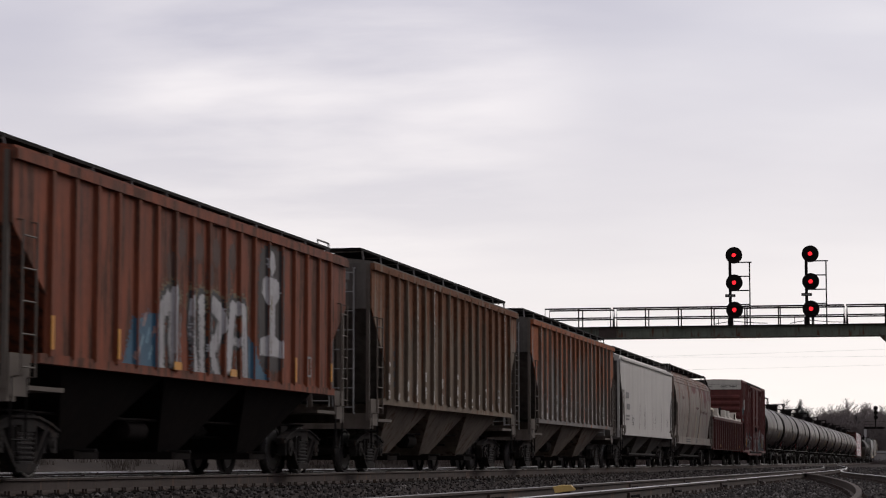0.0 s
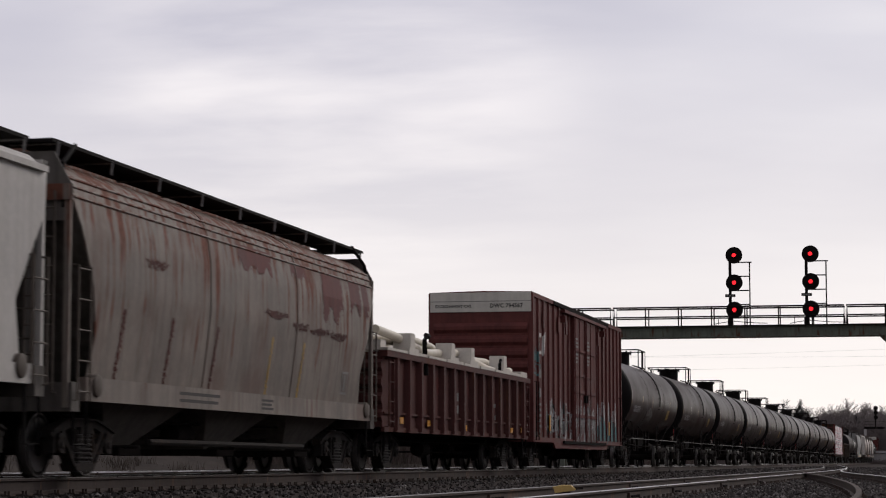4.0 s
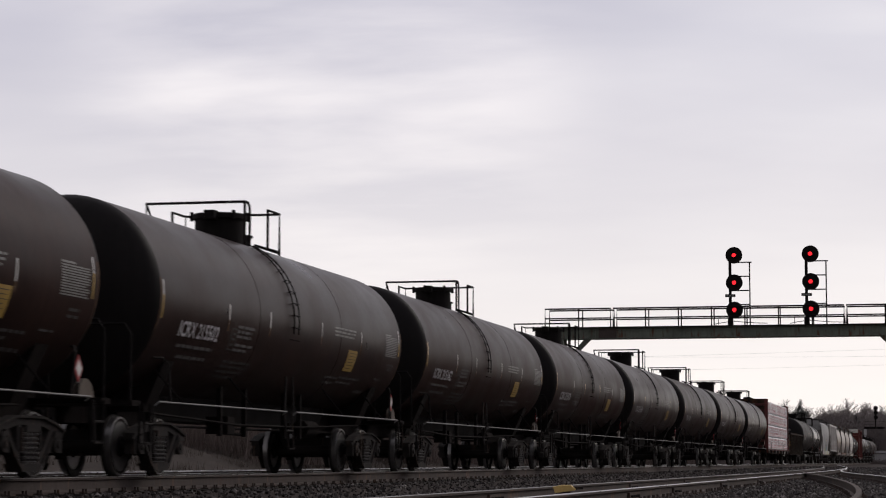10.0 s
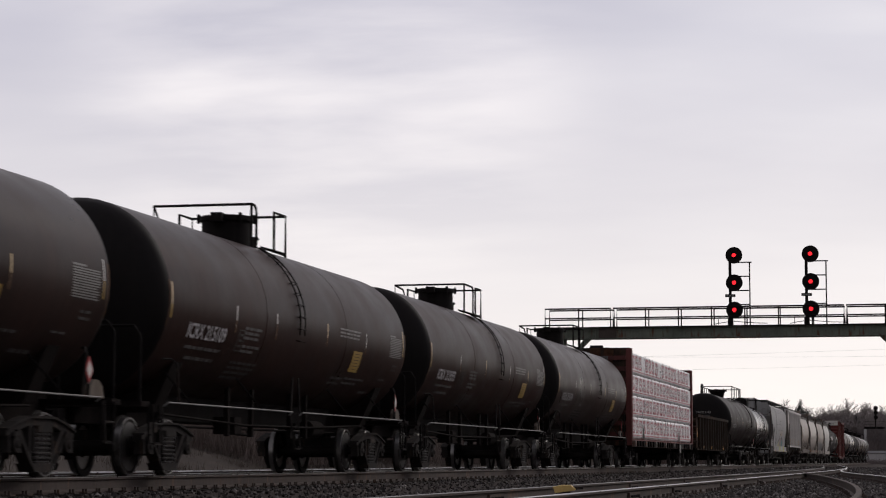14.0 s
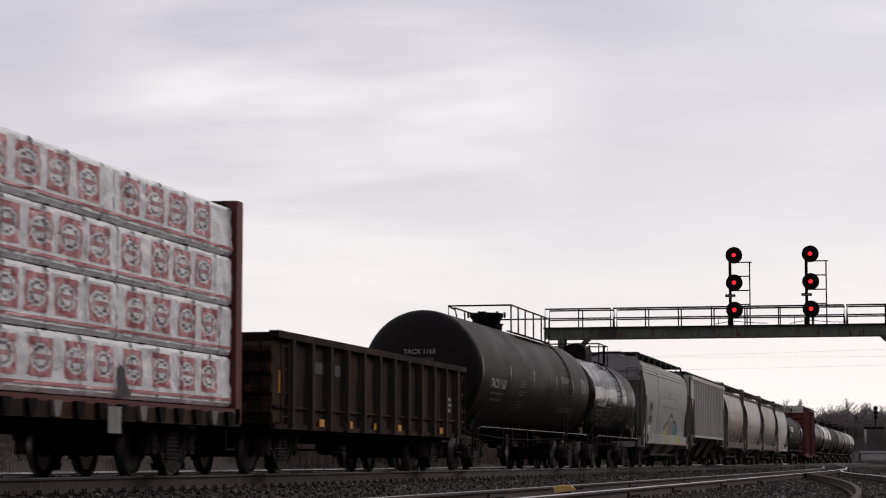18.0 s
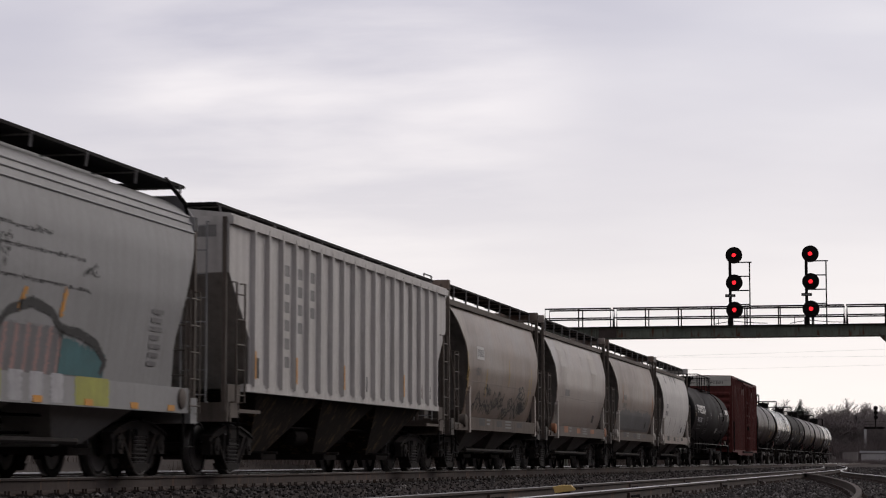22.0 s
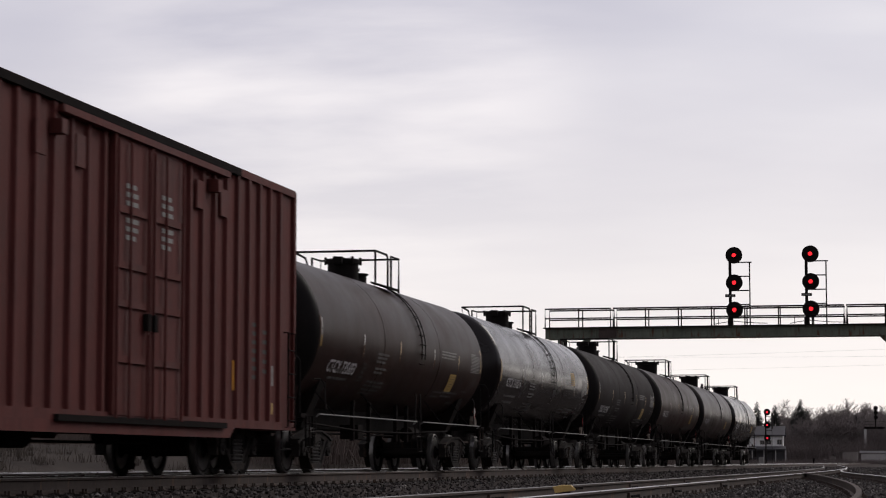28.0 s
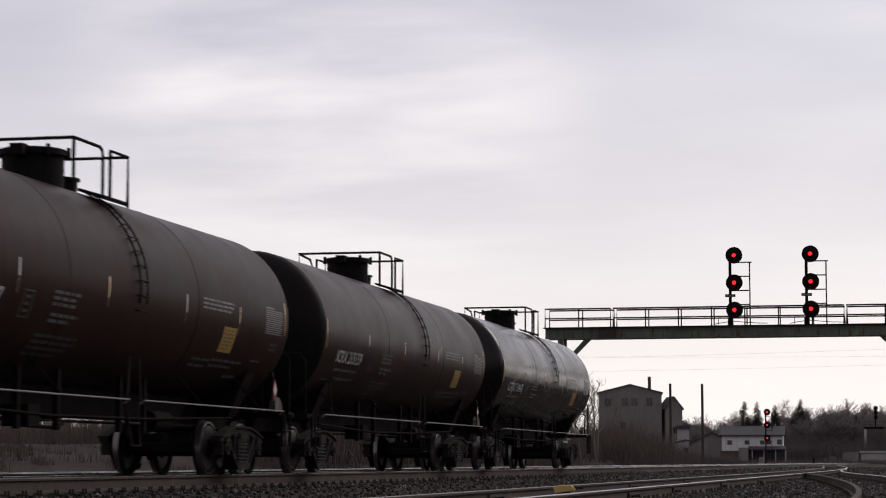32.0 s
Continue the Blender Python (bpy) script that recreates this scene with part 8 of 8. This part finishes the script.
c = run(gondola(8.1, 0.80, 2.52, M["gon_dark"], 12, "dark rusty empty gondola with yellow reflectors", [(-5.0 + 2.1 * i, 0.95) for i in range(6)], M["gon_worn"]), 369.1)
part("reflector", box_mesh(1.455, 1.462, -7.75, -7.6, 1.45, 1.85), M["yellow"], c)
part("faded_stencil", lay(bars(-5.3, 2.1, [0.5], 0.22, 0.1) + bars(-3.9, 2.1, [0.4], 0.22, 0.1), side(1.455)), M["faint"], c)
part("faded_stencil", lay(bars(6.35, 1.75, [0.45, 0.5, 0.4], 0.08, 0.05), side(1.455)), M["dim"], c)

# long tank with a conical housing, then a short glossy one
c = run(tank_car(20.6, 17.95, 1.58, 2.56, M["tank_long"], "long black tank car with a conical top housing", "TACX 1163", dict(cone=True, dome_y=-0.6, dome_r=0.5, dome_h=0.45, rail_y0=-1.6, rail_y1=4.9, long_rail=True, ladder_y=4.9, rail_h=0.62, panel=False)), 388.2)
headmark = flat_text("TACX 1163", 0.17, 0.005)
part("end_number", lay([shift(headmark, -0.40, 2.98)], lambda u, v: (u, -8.975 - 0.52 * math.sqrt(max(0.02, 1 - (u * u + (v - 2.56) ** 2) / 1.58 ** 2)) - 0.02, v)), M["dim"], c)
part("end_stencil", lay(bars(-0.5, 2.88, [0.9], 0.08, 0.05), lambda u, v: (u, -8.975 - 0.52 * math.sqrt(max(0.02, 1 - (u * u + (v - 2.56) ** 2) / 1.58 ** 2)) - 0.02, v)), M["faint"], c)
rg = random.Random(61)
tdep = lambda R, zc: (lambda u, v: (R + 0.005) * math.sqrt(max(0.01, 1 - ((v - zc) / R) ** 2)))
scribble(c, rg, tdep(1.58, 2.56), [(1.0 + 0.7 * k, 1.9, 0.6, 0.8, 5) for k in range(5)], 0.06, "gon_worn", "scrawl")
c = run(tank_car(12.9, 10.45, 1.42, 2.55, M["tank_gloss"], "short glossy black tank car with a faded band", "UTLX 65804", dict(box_housing=True, dome_y=-0.2, dome_r=0.42, dome_h=0.52, panel=False, ladder_y=1.0)), 405.0)
part("faded_band", lathe_mesh([(2.9, 1.424), (2.9, 1.428), (4.6, 1.428), (4.6, 1.424)], (0, 0, 2.55), 1, 56, False), M["tank_brown"], c, "dull brown band round the barrel", smooth=True)
part("brake_reservoir", lathe_mesh([(-0.5, 0.1), (-0.42, 0.2), (0.42, 0.2), (0.5, 0.1)], (1.1, 5.3, 1.35), 1, 14), M["truck"], c, smooth=True)

# light grey hopper with a coloured mural along its foot
c = run(smooth_hopper(8.12, R_BULGE, R_INSET, 1.3, M["hop_grey"], M["hop_grey"], "light grey covered hopper with graffiti and smooth rounded sides", (-3.2,), (0.97, 1.36), 4.1, 4.58, bays=3, sill_mat=M["hop_grey"], post_mat=M["hop_post"], end_panel=3.5), 420.4)
roll_edges(c, 8.12, M["hop_grey"])
spray(c, "graffiti", 0.3, 2.9, 1.36, 2.1, lambda U, V: (np.abs(np.sin(8.5 * U)) > 0.45) & (np.abs(U - 1.6) < 1.05) & (V < 2.0), "spray_grey", r_depth, "violet-grey graffiti columns", 0.03, 0.015)
spray(c, "graffiti", 0.3, 2.9, 1.36, 2.1, lambda U, V: (np.abs(np.sin(8.5 * U)) <= 0.45) & (np.abs(U - 1.6) < 1.05) & (V < 2.0), "spray_pink", r_depth, "", 0.03, 0.015)
arcs = [[(0.4, 1.9), (0.8, 2.15), (1.5, 2.3), (2.2, 2.2), (2.6, 1.95)], [(2.6, 2.0), (3.2, 1.98), (3.9, 1.85), (4.3, 1.62), (4.2, 1.5)], [(-0.9, 1.65), (-0.2, 1.8), (0.5, 1.95)], [(1.1, 2.2), (1.25, 2.45)], [(2.5, 2.2), (2.6, 2.5)]]
for p in arcs[:3]:
    spray(c, "graffiti", -1.5, 4.6, 1.4, 2.6, lambda U, V: dist_to(U, V, p) < 0.065, "spray_black", lambda u, v: r_depth(u, v) + 0.003, "black graffiti outline", 0.025, 0.01)
for p in arcs[3:]:
    spray(c, "graffiti", 0.8, 3.0, 2.0, 2.7, lambda U, V: dist_to(U, V, p) < 0.05, "yellow", lambda u, v: r_depth(u, v) + 0.003, "", 0.025, 0.015)
spray(c, "graffiti", 2.6, 4.3, 1.40, 1.95, lambda U, V: V < 1.92 - 0.12 * (U - 2.6), "spray_teal", r_depth, "", 0.03, 0.02)
sdep = lambda u, v: 1.534
spray(c, "graffiti", -0.9, 0.4, 1.0, 1.36, lambda U, V: np.sin(6 * U + 5 * V) > -0.5, "spray_yellow", sdep, "yellow-green graffiti", 0.03, 0.02)
spray(c, "graffiti", 0.5, 2.7, 1.0, 1.36, lambda U, V: np.sin(9 * U) > -0.3, "spray_white", sdep, "", 0.03, 0.02)
spray(c, "graffiti", 2.8, 4.4, 0.99, 1.36, lambda U, V: np.sin(4 * U) > -0.8, "spray_yellow", sdep, "", 0.03, 0.02)
spray(c, "graffiti", -0.6, 0.4, 1.36, 1.75, lambda U, V: V < 1.5 + 0.25 * (U + 0.6), "spray_yellow", r_depth, "", 0.03, 0.02)
for u in (-7.2, -4.9, -2.4, -0.4, 1.6, 3.4, 5.2, 6.8):
    part("reflector", box_mesh(1.535, 1.541, u - 0.15, u + 0.15, 0.99, 1.08), M["yellow"], c)
part("number_patch", lay([rect_uv(-6.4, 1.75, -5.1, 2.72, 8)], lambda u, v: (r_depth(u, v) + 0.001, u, v)), M["number_grey"], c)
part("car_number", lay(bars(-6.1, 2.6, [0.8], 0.24, 0.1) + bars(-6.2, 2.1, [1.0], 0.26, 0.1), lambda u, v: (r_depth(u, v) + 0.005, u, v)), M["ink"], c)
part("stencil_block", lay(bars(-6.6, 1.7, [1.2, 1.1, 0.8], 0.08, 0.06), lambda u, v: (r_depth(u, v) + 0.005, u, v)), M["white"], c)
part("stencil_block", lay(bars(6.0, 2.5, [0.5, 0.45, 0.5, 0.4, 0.5, 0.45, 0.4], 0.07, 0.06), lambda u, v: (r_depth(u, v) + 0.005, u, v)), M["spray_grey"], c)
part("sill_stencil", lay(bars(-4.6, 1.28, [1.8, 1.6, 1.7], 0.05, 0.05) + bars(-6.3, 1.3, [0.5], 0.2, 0.05), side(1.535)), M["spray_grey"], c)
spray(c, "pale_streak", -3.6, -2.6, 1.5, 3.8, lambda U, V: np.abs(U + 3.05 + 0.05 * np.sin(2 * V)) < 0.06, "white", r_depth, "chalky pale streak", 0.03, 0.03)
spray(c, "dark_smudge", -3.1, -2.1, 1.4, 2.1, lambda U, V: ((U + 2.5) / 0.3) ** 2 + ((V - 1.7) / 0.4) ** 2 < 1, "spray_grey", r_depth, "", 0.03, 0.1)
scribble(c, random.Random(77), r_depth, [(0.3, 3.2, 1.6, 0.08, 3), (-3.0, 2.95, 6.5, 0.05, 2), (-1.8, 2.55, 5.5, 0.05, 2), (0.2, 2.7, 0.5, 0.5, 6), (3.2, 2.75, 0.5, 0.2, 5)], 0.018, "spray_black", "scratch")

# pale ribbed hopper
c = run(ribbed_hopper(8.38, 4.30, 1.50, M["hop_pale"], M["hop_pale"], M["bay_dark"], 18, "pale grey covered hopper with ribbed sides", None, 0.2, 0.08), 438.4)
hr = hop_ribs(8.38, 18)
for k, n in ((2, 6), (3, 4), (4, 3)):
    for i in range(n):
        v = 3.55 - 0.33 * i
        part("faded_letter", lay([rect_uv(hr[k] + 0.2, v, hr[k] + 0.6, v + 0.20)], side(1.535)), M["dim"], c)
for u, w, v0, v1, mat in ((hr[0] + 0.35, 0.2, 1.65, 2.0, "ink"), (hr[9] + 0.3, 0.25, 1.65, 1.95, "ink"), (hr[16] + 0.3, 0.25, 1.65, 1.95, "ink"), (hr[15] + 0.3, 0.25, 1.65, 1.95, "gon_brown")):
    part("stencil_patch", lay([rect_uv(u - w / 2, v0, u + w / 2, v1)], side(1.536)), M[mat], c)
for k in (0, 3, 7, 13):
    part("reflector", box_mesh(1.611, 1.617, hr[k] - 0.04, hr[k] + 0.04, 1.62, 2.1), M["yellow"], c)
part("end_number", lay(bars(0.5, 4.15, [0.8], 0.2, 0.1), lambda u, v: (u, -8.384, v)), M["dim"], c)

# four bulging hoppers
C_BULGE = [(1.12, 1.20), (1.5, 1.36), (2.0, 1.48), (2.6, 1.55), (3.2, 1.53), (3.7, 1.42), (4.05, 1.30), (4.15, 1.28), (4.22, 0.9), (4.3, 0.3)]
C_INSET = [(1.12, 2.05), (2.2, 2.0), (2.6, 1.92), (3.05, 1.72), (3.6, 1.28), (3.9, 0.88), (4.1, 0.45), (4.3, 0.30)]
C_FAR = [(1.12, 1.30), (2.0, 0.85), (2.6, 0.58), (3.4, 0.42), (4.0, 0.30), (4.3, 0.28)]
c_depth = lambda u, v: curve_at(C_BULGE, v) + 0.006
on_c = lambda u, v: (c_depth(u, v), u, v)
for k, (s, half, mat, lab) in enumerate(((453.7, 6.15, "hop_beige", "beige-grey covered hopper with bulging sides and black graffiti"), (467.3, 6.35, "hop_silver", "silver-grey covered hopper with glossy bulging sides"),
                                         (481.2, 6.6, "hop_beige", "dull grey covered hopper with bulging sides"), (494.8, 6.15, "hop_pale", "pale covered hopper with clean bulging sides"))):
    c = run(smooth_hopper(half, C_BULGE, C_INSET, 1.12, M[mat], M["hop_end"], lab, (), (1.02, 1.34), 4.62, 4.56, bays=2, arm=False, post_mat=M["hop_post"], sill_mat=M[("hop_sill", "hop_post", "hop_sill", "hop_beige")[k]], sill_in=(2.05, 1.0), pad_in=(1.45, 0.7), inset_far=C_FAR, pad_mat=M["pad"] if k == 1 else M["hop_worn"] if k > 1 else M["hop_post"]), s)
    part("eave_rail", box_mesh(1.27, 1.36, -half + 0.3, half - 0.3, 4.06, 4.18), M["hop_post"], c)
    part("belt_seam", tubes([[(c_depth(0, 2.25) + 0.004, -half + 2.0, 2.25), (c_depth(0, 2.25) + 0.004, half - 0.8, 2.25)]], 0.005, 5), M[mat], c)
    for d, q in ((-1, 2.05), (1, 0.95)):
        part("shoulder_plate", prism_mesh([(d * (half - q - 0.08), 0.95), (d * (half - q + 0.10), 0.95), (d * (half - q + 0.10), 1.98), (d * (half - q), 2.10), (d * (half - q - 0.12), 2.12), (d * (half - q - 0.08), 1.95)], 0, 1.44, 1.545), M["hop_worn"] if k else M["hop_silver"], c)
        part("slope_stay", tubes([[(1.30, d * (half - q + 0.1), 1.1), (1.22, d * (half - q * 0.5), 3.1)]], 0.035, 6), M["hop_post"], c)
        part("brake_stand", box_mesh(0.35, 0.75, min(d * (half - 0.3), d * (half - 0.8)), max(d * (half - 0.3), d * (half - 0.8)), 1.15, 2.1), M["hop_end"], c)
    part("vent_hatch", lay([rect_uv(half - 3.0, 1.55, half - 2.55, 1.8, 3)], on_c), M["ink"], c)
    part("sill_patch", lay(bars(-half + 3.2, 1.34, [0.75], 0.20, 0.1) + bars(-0.6, 1.30, [0.7], 0.16, 0.1) + bars(2.3, 1.30, [0.8], 0.14, 0.1), side(1.535)), M["pad"] if k == 1 else M["faint"], c)
    part("sill_stencil", lay(bars(-half + 4.2, 1.32, [0.5, 0.4], 0.05, 0.05) + bars(0.6, 1.32, [0.9, 0.8, 0.9], 0.04, 0.04), side(1.536)), M["spray_grey"], c)
    rg = random.Random(80 + k)
    if k == 0:
        part("number_box", lay([rect_uv(-3.2, 2.83, -2.3, 3.16, 5)], on_c), M["white"], c)
        part("number_bars", lay([rect_uv(-3.1 + 0.19 * i, 2.9, -2.98 + 0.19 * i, 3.09, 2) for i in range(4)], lambda u, v: (c_depth(u, v) + 0.004, u, v)), M["spray_grey"], c)
        part("car_number", lay([shift(flat_text("95671", 0.27, 0.006, 0.9), -3.3, 2.42)], on_c), M["spray_grey"], c)
        scribble(c, rg, c_depth, [(-3.8 + 0.75 * i, rg.uniform(1.35, 1.6), 0.8, rg.uniform(0.25, 0.5), 7) for i in range(10)] + [(-2.0, 1.9, 0.8, 0.35, 6), (2.6, 1.9, 0.9, 0.4, 6), (3.0, 1.6, 1.2, 0.4, 8)], 0.05, "spray_black", label="black scrawled graffiti")
        for u, v in ((-4.35, 2.6), (-4.2, 2.2), (4.6, 2.5), (4.3, 2.2), (-1.9, 2.25), (1.2, 2.6)):
            spray(c, "rust_streak", u - 0.1, u + 0.15, v - 0.35, v + 0.35, lambda U, V: np.abs(U - u) < 0.05 * (1 - np.abs(V - v)), "gold", c_depth, "", 0.025, 0.015)
    elif k == 1:
        for u, w, v0, v1 in ((-3.9, 1.5, 2.75, 4.0), (-2.2, 0.5, 3.3, 3.95), (2.5, 1.5, 2.55, 3.9), (0.6, 0.6, 3.5, 3.9)):
            spray(c, "worn_patch", u - 0.3, u + w + 0.3, v0 - 0.2, v1, lambda U, V: (np.abs(U - u - w / 2 + 0.18 * (V - v0)) < w / 2 - 0.16 * np.abs(np.sin(3.1 * V + u))) & (V > v0 + 0.25 * np.sin(5 * U + u)) & (np.sin(2.3 * V + 4 * U) > -0.9), "hop_worn", c_depth, "chalky worn patch", 0.03, 0.045)
        part("faded_letter", lay(bars(-2.9, 2.5, [0.9], 0.2, 0.1), on_c), M["dim"], c)
    else:
        part("faded_letter", lay(bars(-3.2, 2.72, [0.16], 0.18, 0.3) + bars(-2.98, 2.72, [0.14], 0.18, 0.3) + bars(-2.78, 2.72, [0.16], 0.18, 0.3) + bars(-3.3, 2.42, [0.15], 0.2, 0.1) + bars(-3.08, 2.42, [0.15], 0.2, 0.1) + bars(-2.86, 2.42, [0.13], 0.2, 0.1) + bars(-2.66, 2.42, [0.15], 0.2, 0.1), on_c), M["number_grey"], c)
        if k == 2:                   # a dark band of grime below the belt, and rust by the corners
            spray(c, "grime_band", -4.2, 5.2, 1.42, 2.22, lambda U, V: V < 2.16 + 0.05 * np.sin(2.1 * U) + 0.03 * np.sin(7 * U), "grime_band", c_depth, "blue-grey band of grime below the belt", 0.04, 0.03)
            for u, v in ((-3.5, 2.75), (5.3, 2.6), (5.5, 2.3)):
                spray(c, "rust_streak", u - 0.15, u + 0.2, v - 0.35, v + 0.35, lambda U, V: np.abs(U - u) < 0.08 * (1 - np.abs(V - v)), "pad", c_depth, "", 0.025, 0.03)
        else:
            for u in (-3.6, -1.6, 0.5, 2.6, 4.4):
                spray(c, "rust_streak", u - 0.2, u + 0.45, 1.45, 2.15, lambda U, V: np.abs(U - u - 0.35 * (V - 1.6)) < 0.03, "smudge", c_depth, "", 0.025, 0.012)
            for u, w, v0 in ((-0.9, 1.3, 3.75), (0.9, 0.9, 3.6), (-2.8, 0.3, 3.5)):
                spray(c, "scuff", u - 0.1, u + w + 0.1, v0 - 0.1, 4.05, lambda U, V: (V > v0 + 0.22 * np.abs(np.sin(4 * U + u))) & (np.sin(11 * U + 5 * V) > -0.3) & (np.abs(U - u - w / 2) < w / 2), "number_grey", c_depth, "grey scuffs below the eave", 0.03, 0.04)

# long tank with white block marks
c = run(tank_car(20.8, 18.0, 1.56, 2.58, M["tank_matt"], "long black tank car with large white block marks", "PROX 32560", dict(cone=True, dome_y=-0.6, dome_r=0.5, dome_h=0.5, rail_y0=-2.2, rail_y1=4.4, long_rail=True, ladder_y=4.9, rail_h=0.60, panel=False)), 512.5)
pl = tank_place(1.56, 2.58)
for i in range(6):
    u = -7.84 + 0.63 * i
    pcs = [rect_uv(u, 2.62, u + 0.15, 3.02, 4), rect_uv(u + 0.15, 2.93, u + 0.53, 3.02, 2), rect_uv(u + 0.38, 2.62 + (0.2 if i == 0 else 0), u + 0.53, 2.93, 4)]
    if i in (2, 3, 4):
        pcs.append(rect_uv(u + 0.15, 2.62, u + 0.38, 2.70, 1))
    else:
        pcs.append(rect_uv(u + 0.15, 2.76, u + 0.38, 2.83, 1))
    part("block_mark", lay(pcs, pl), M["white"], c, "plain white block mark")
part("white_panel", lay([rect_uv(6.9, 2.82, 8.4, 3.08, 4)], pl), M["white"], c)
part("white_panel", lay([rect_uv(2.2, 1.75, 3.1, 2.0, 3)], pl), M["dim"], c)

c = run(box_car(8.98, 0.78, 5.18, M["box_red"], "oxide-red high box car with ribbed sides", 27, "EXCESS HEIGHT CAR", "WC 22153", (-0.4, 2.6)), 532.6)
part("stencil_block", lay(bars(6.5, 2.6, [0.35] * 7, 0.07, 0.08) + bars(7.1, 2.5, [0.4] * 5, 0.07, 0.1), side(1.506)), M["faint"], c)
part("stencil_patch", lay([rect_uv(7.35, 1.55, 7.75, 1.9)], side(1.507)), M["dim"], c)
part("stencil_patch", lay([rect_uv(7.35, 1.05, 7.75, 1.25)], side(1.507)), M["gold"], c)
part("reflector", box_mesh(1.505, 1.512, 5.4, 5.5, 1.4, 1.9), M["yellow"], c)

tail = [("tank", "CTCX 735693"), ("tank_gloss", "CTCX 718214"), ("tank_matt", "DBUX 302467"), ("tank", "ICRX 215527"), ("tank_brown", "ICRX 215159"), ("tank_gloss", "CTCX 718418")]
for k, (mat, num) in enumerate(tail):
    run(tank_car(18.05, 15.45, 1.545, 2.75, M[mat], "black tank car with white stencils" if mat != "tank_gloss" else "glossy black tank car reflecting the sky", num, dict(dome_r=0.36, dome_h=0.45, num_v=1.98 if k != 1 else 2.28, panel_v=2.65 if k == 1 else 1.92) if k in (0, 1, 2) else dict(ladder_y=0.1) if k == 3 else {}), 551.05 + 18.05 * k)


# ---- motion ----
def motions():
    times = [0, 4, 8, 12, 16, 20, 24, 28, END]
    for ob, s, m in TRAIN:
        walk(ob, [(t, Matrix.Translation((TRACK, s - SPEED * t, 0)) @ m) for t in times])
    # every wheelset rolls: one run of turns for the leading axle of a truck, one for the trailing
    spin = {}
    for w, d in WHEELS:
        if d not in spin:
            rows = []
            for i in range(int(END * FPS) + 1):
                t = i / FPS
                rows.append((t, pose(0, d * WHEELBASE / 2, WHEEL_R) @ Matrix.Rotation(SPEED * t / WHEEL_R, 4, "X")))
            walk(w, rows)
            spin[d] = w.animation_data
        else:
            w.rotation_mode = "QUATERNION"
            keys = w.animation_data_create()
            keys.action = spin[d].action
            keys.action_slot = spin[d].action_slot


motions()
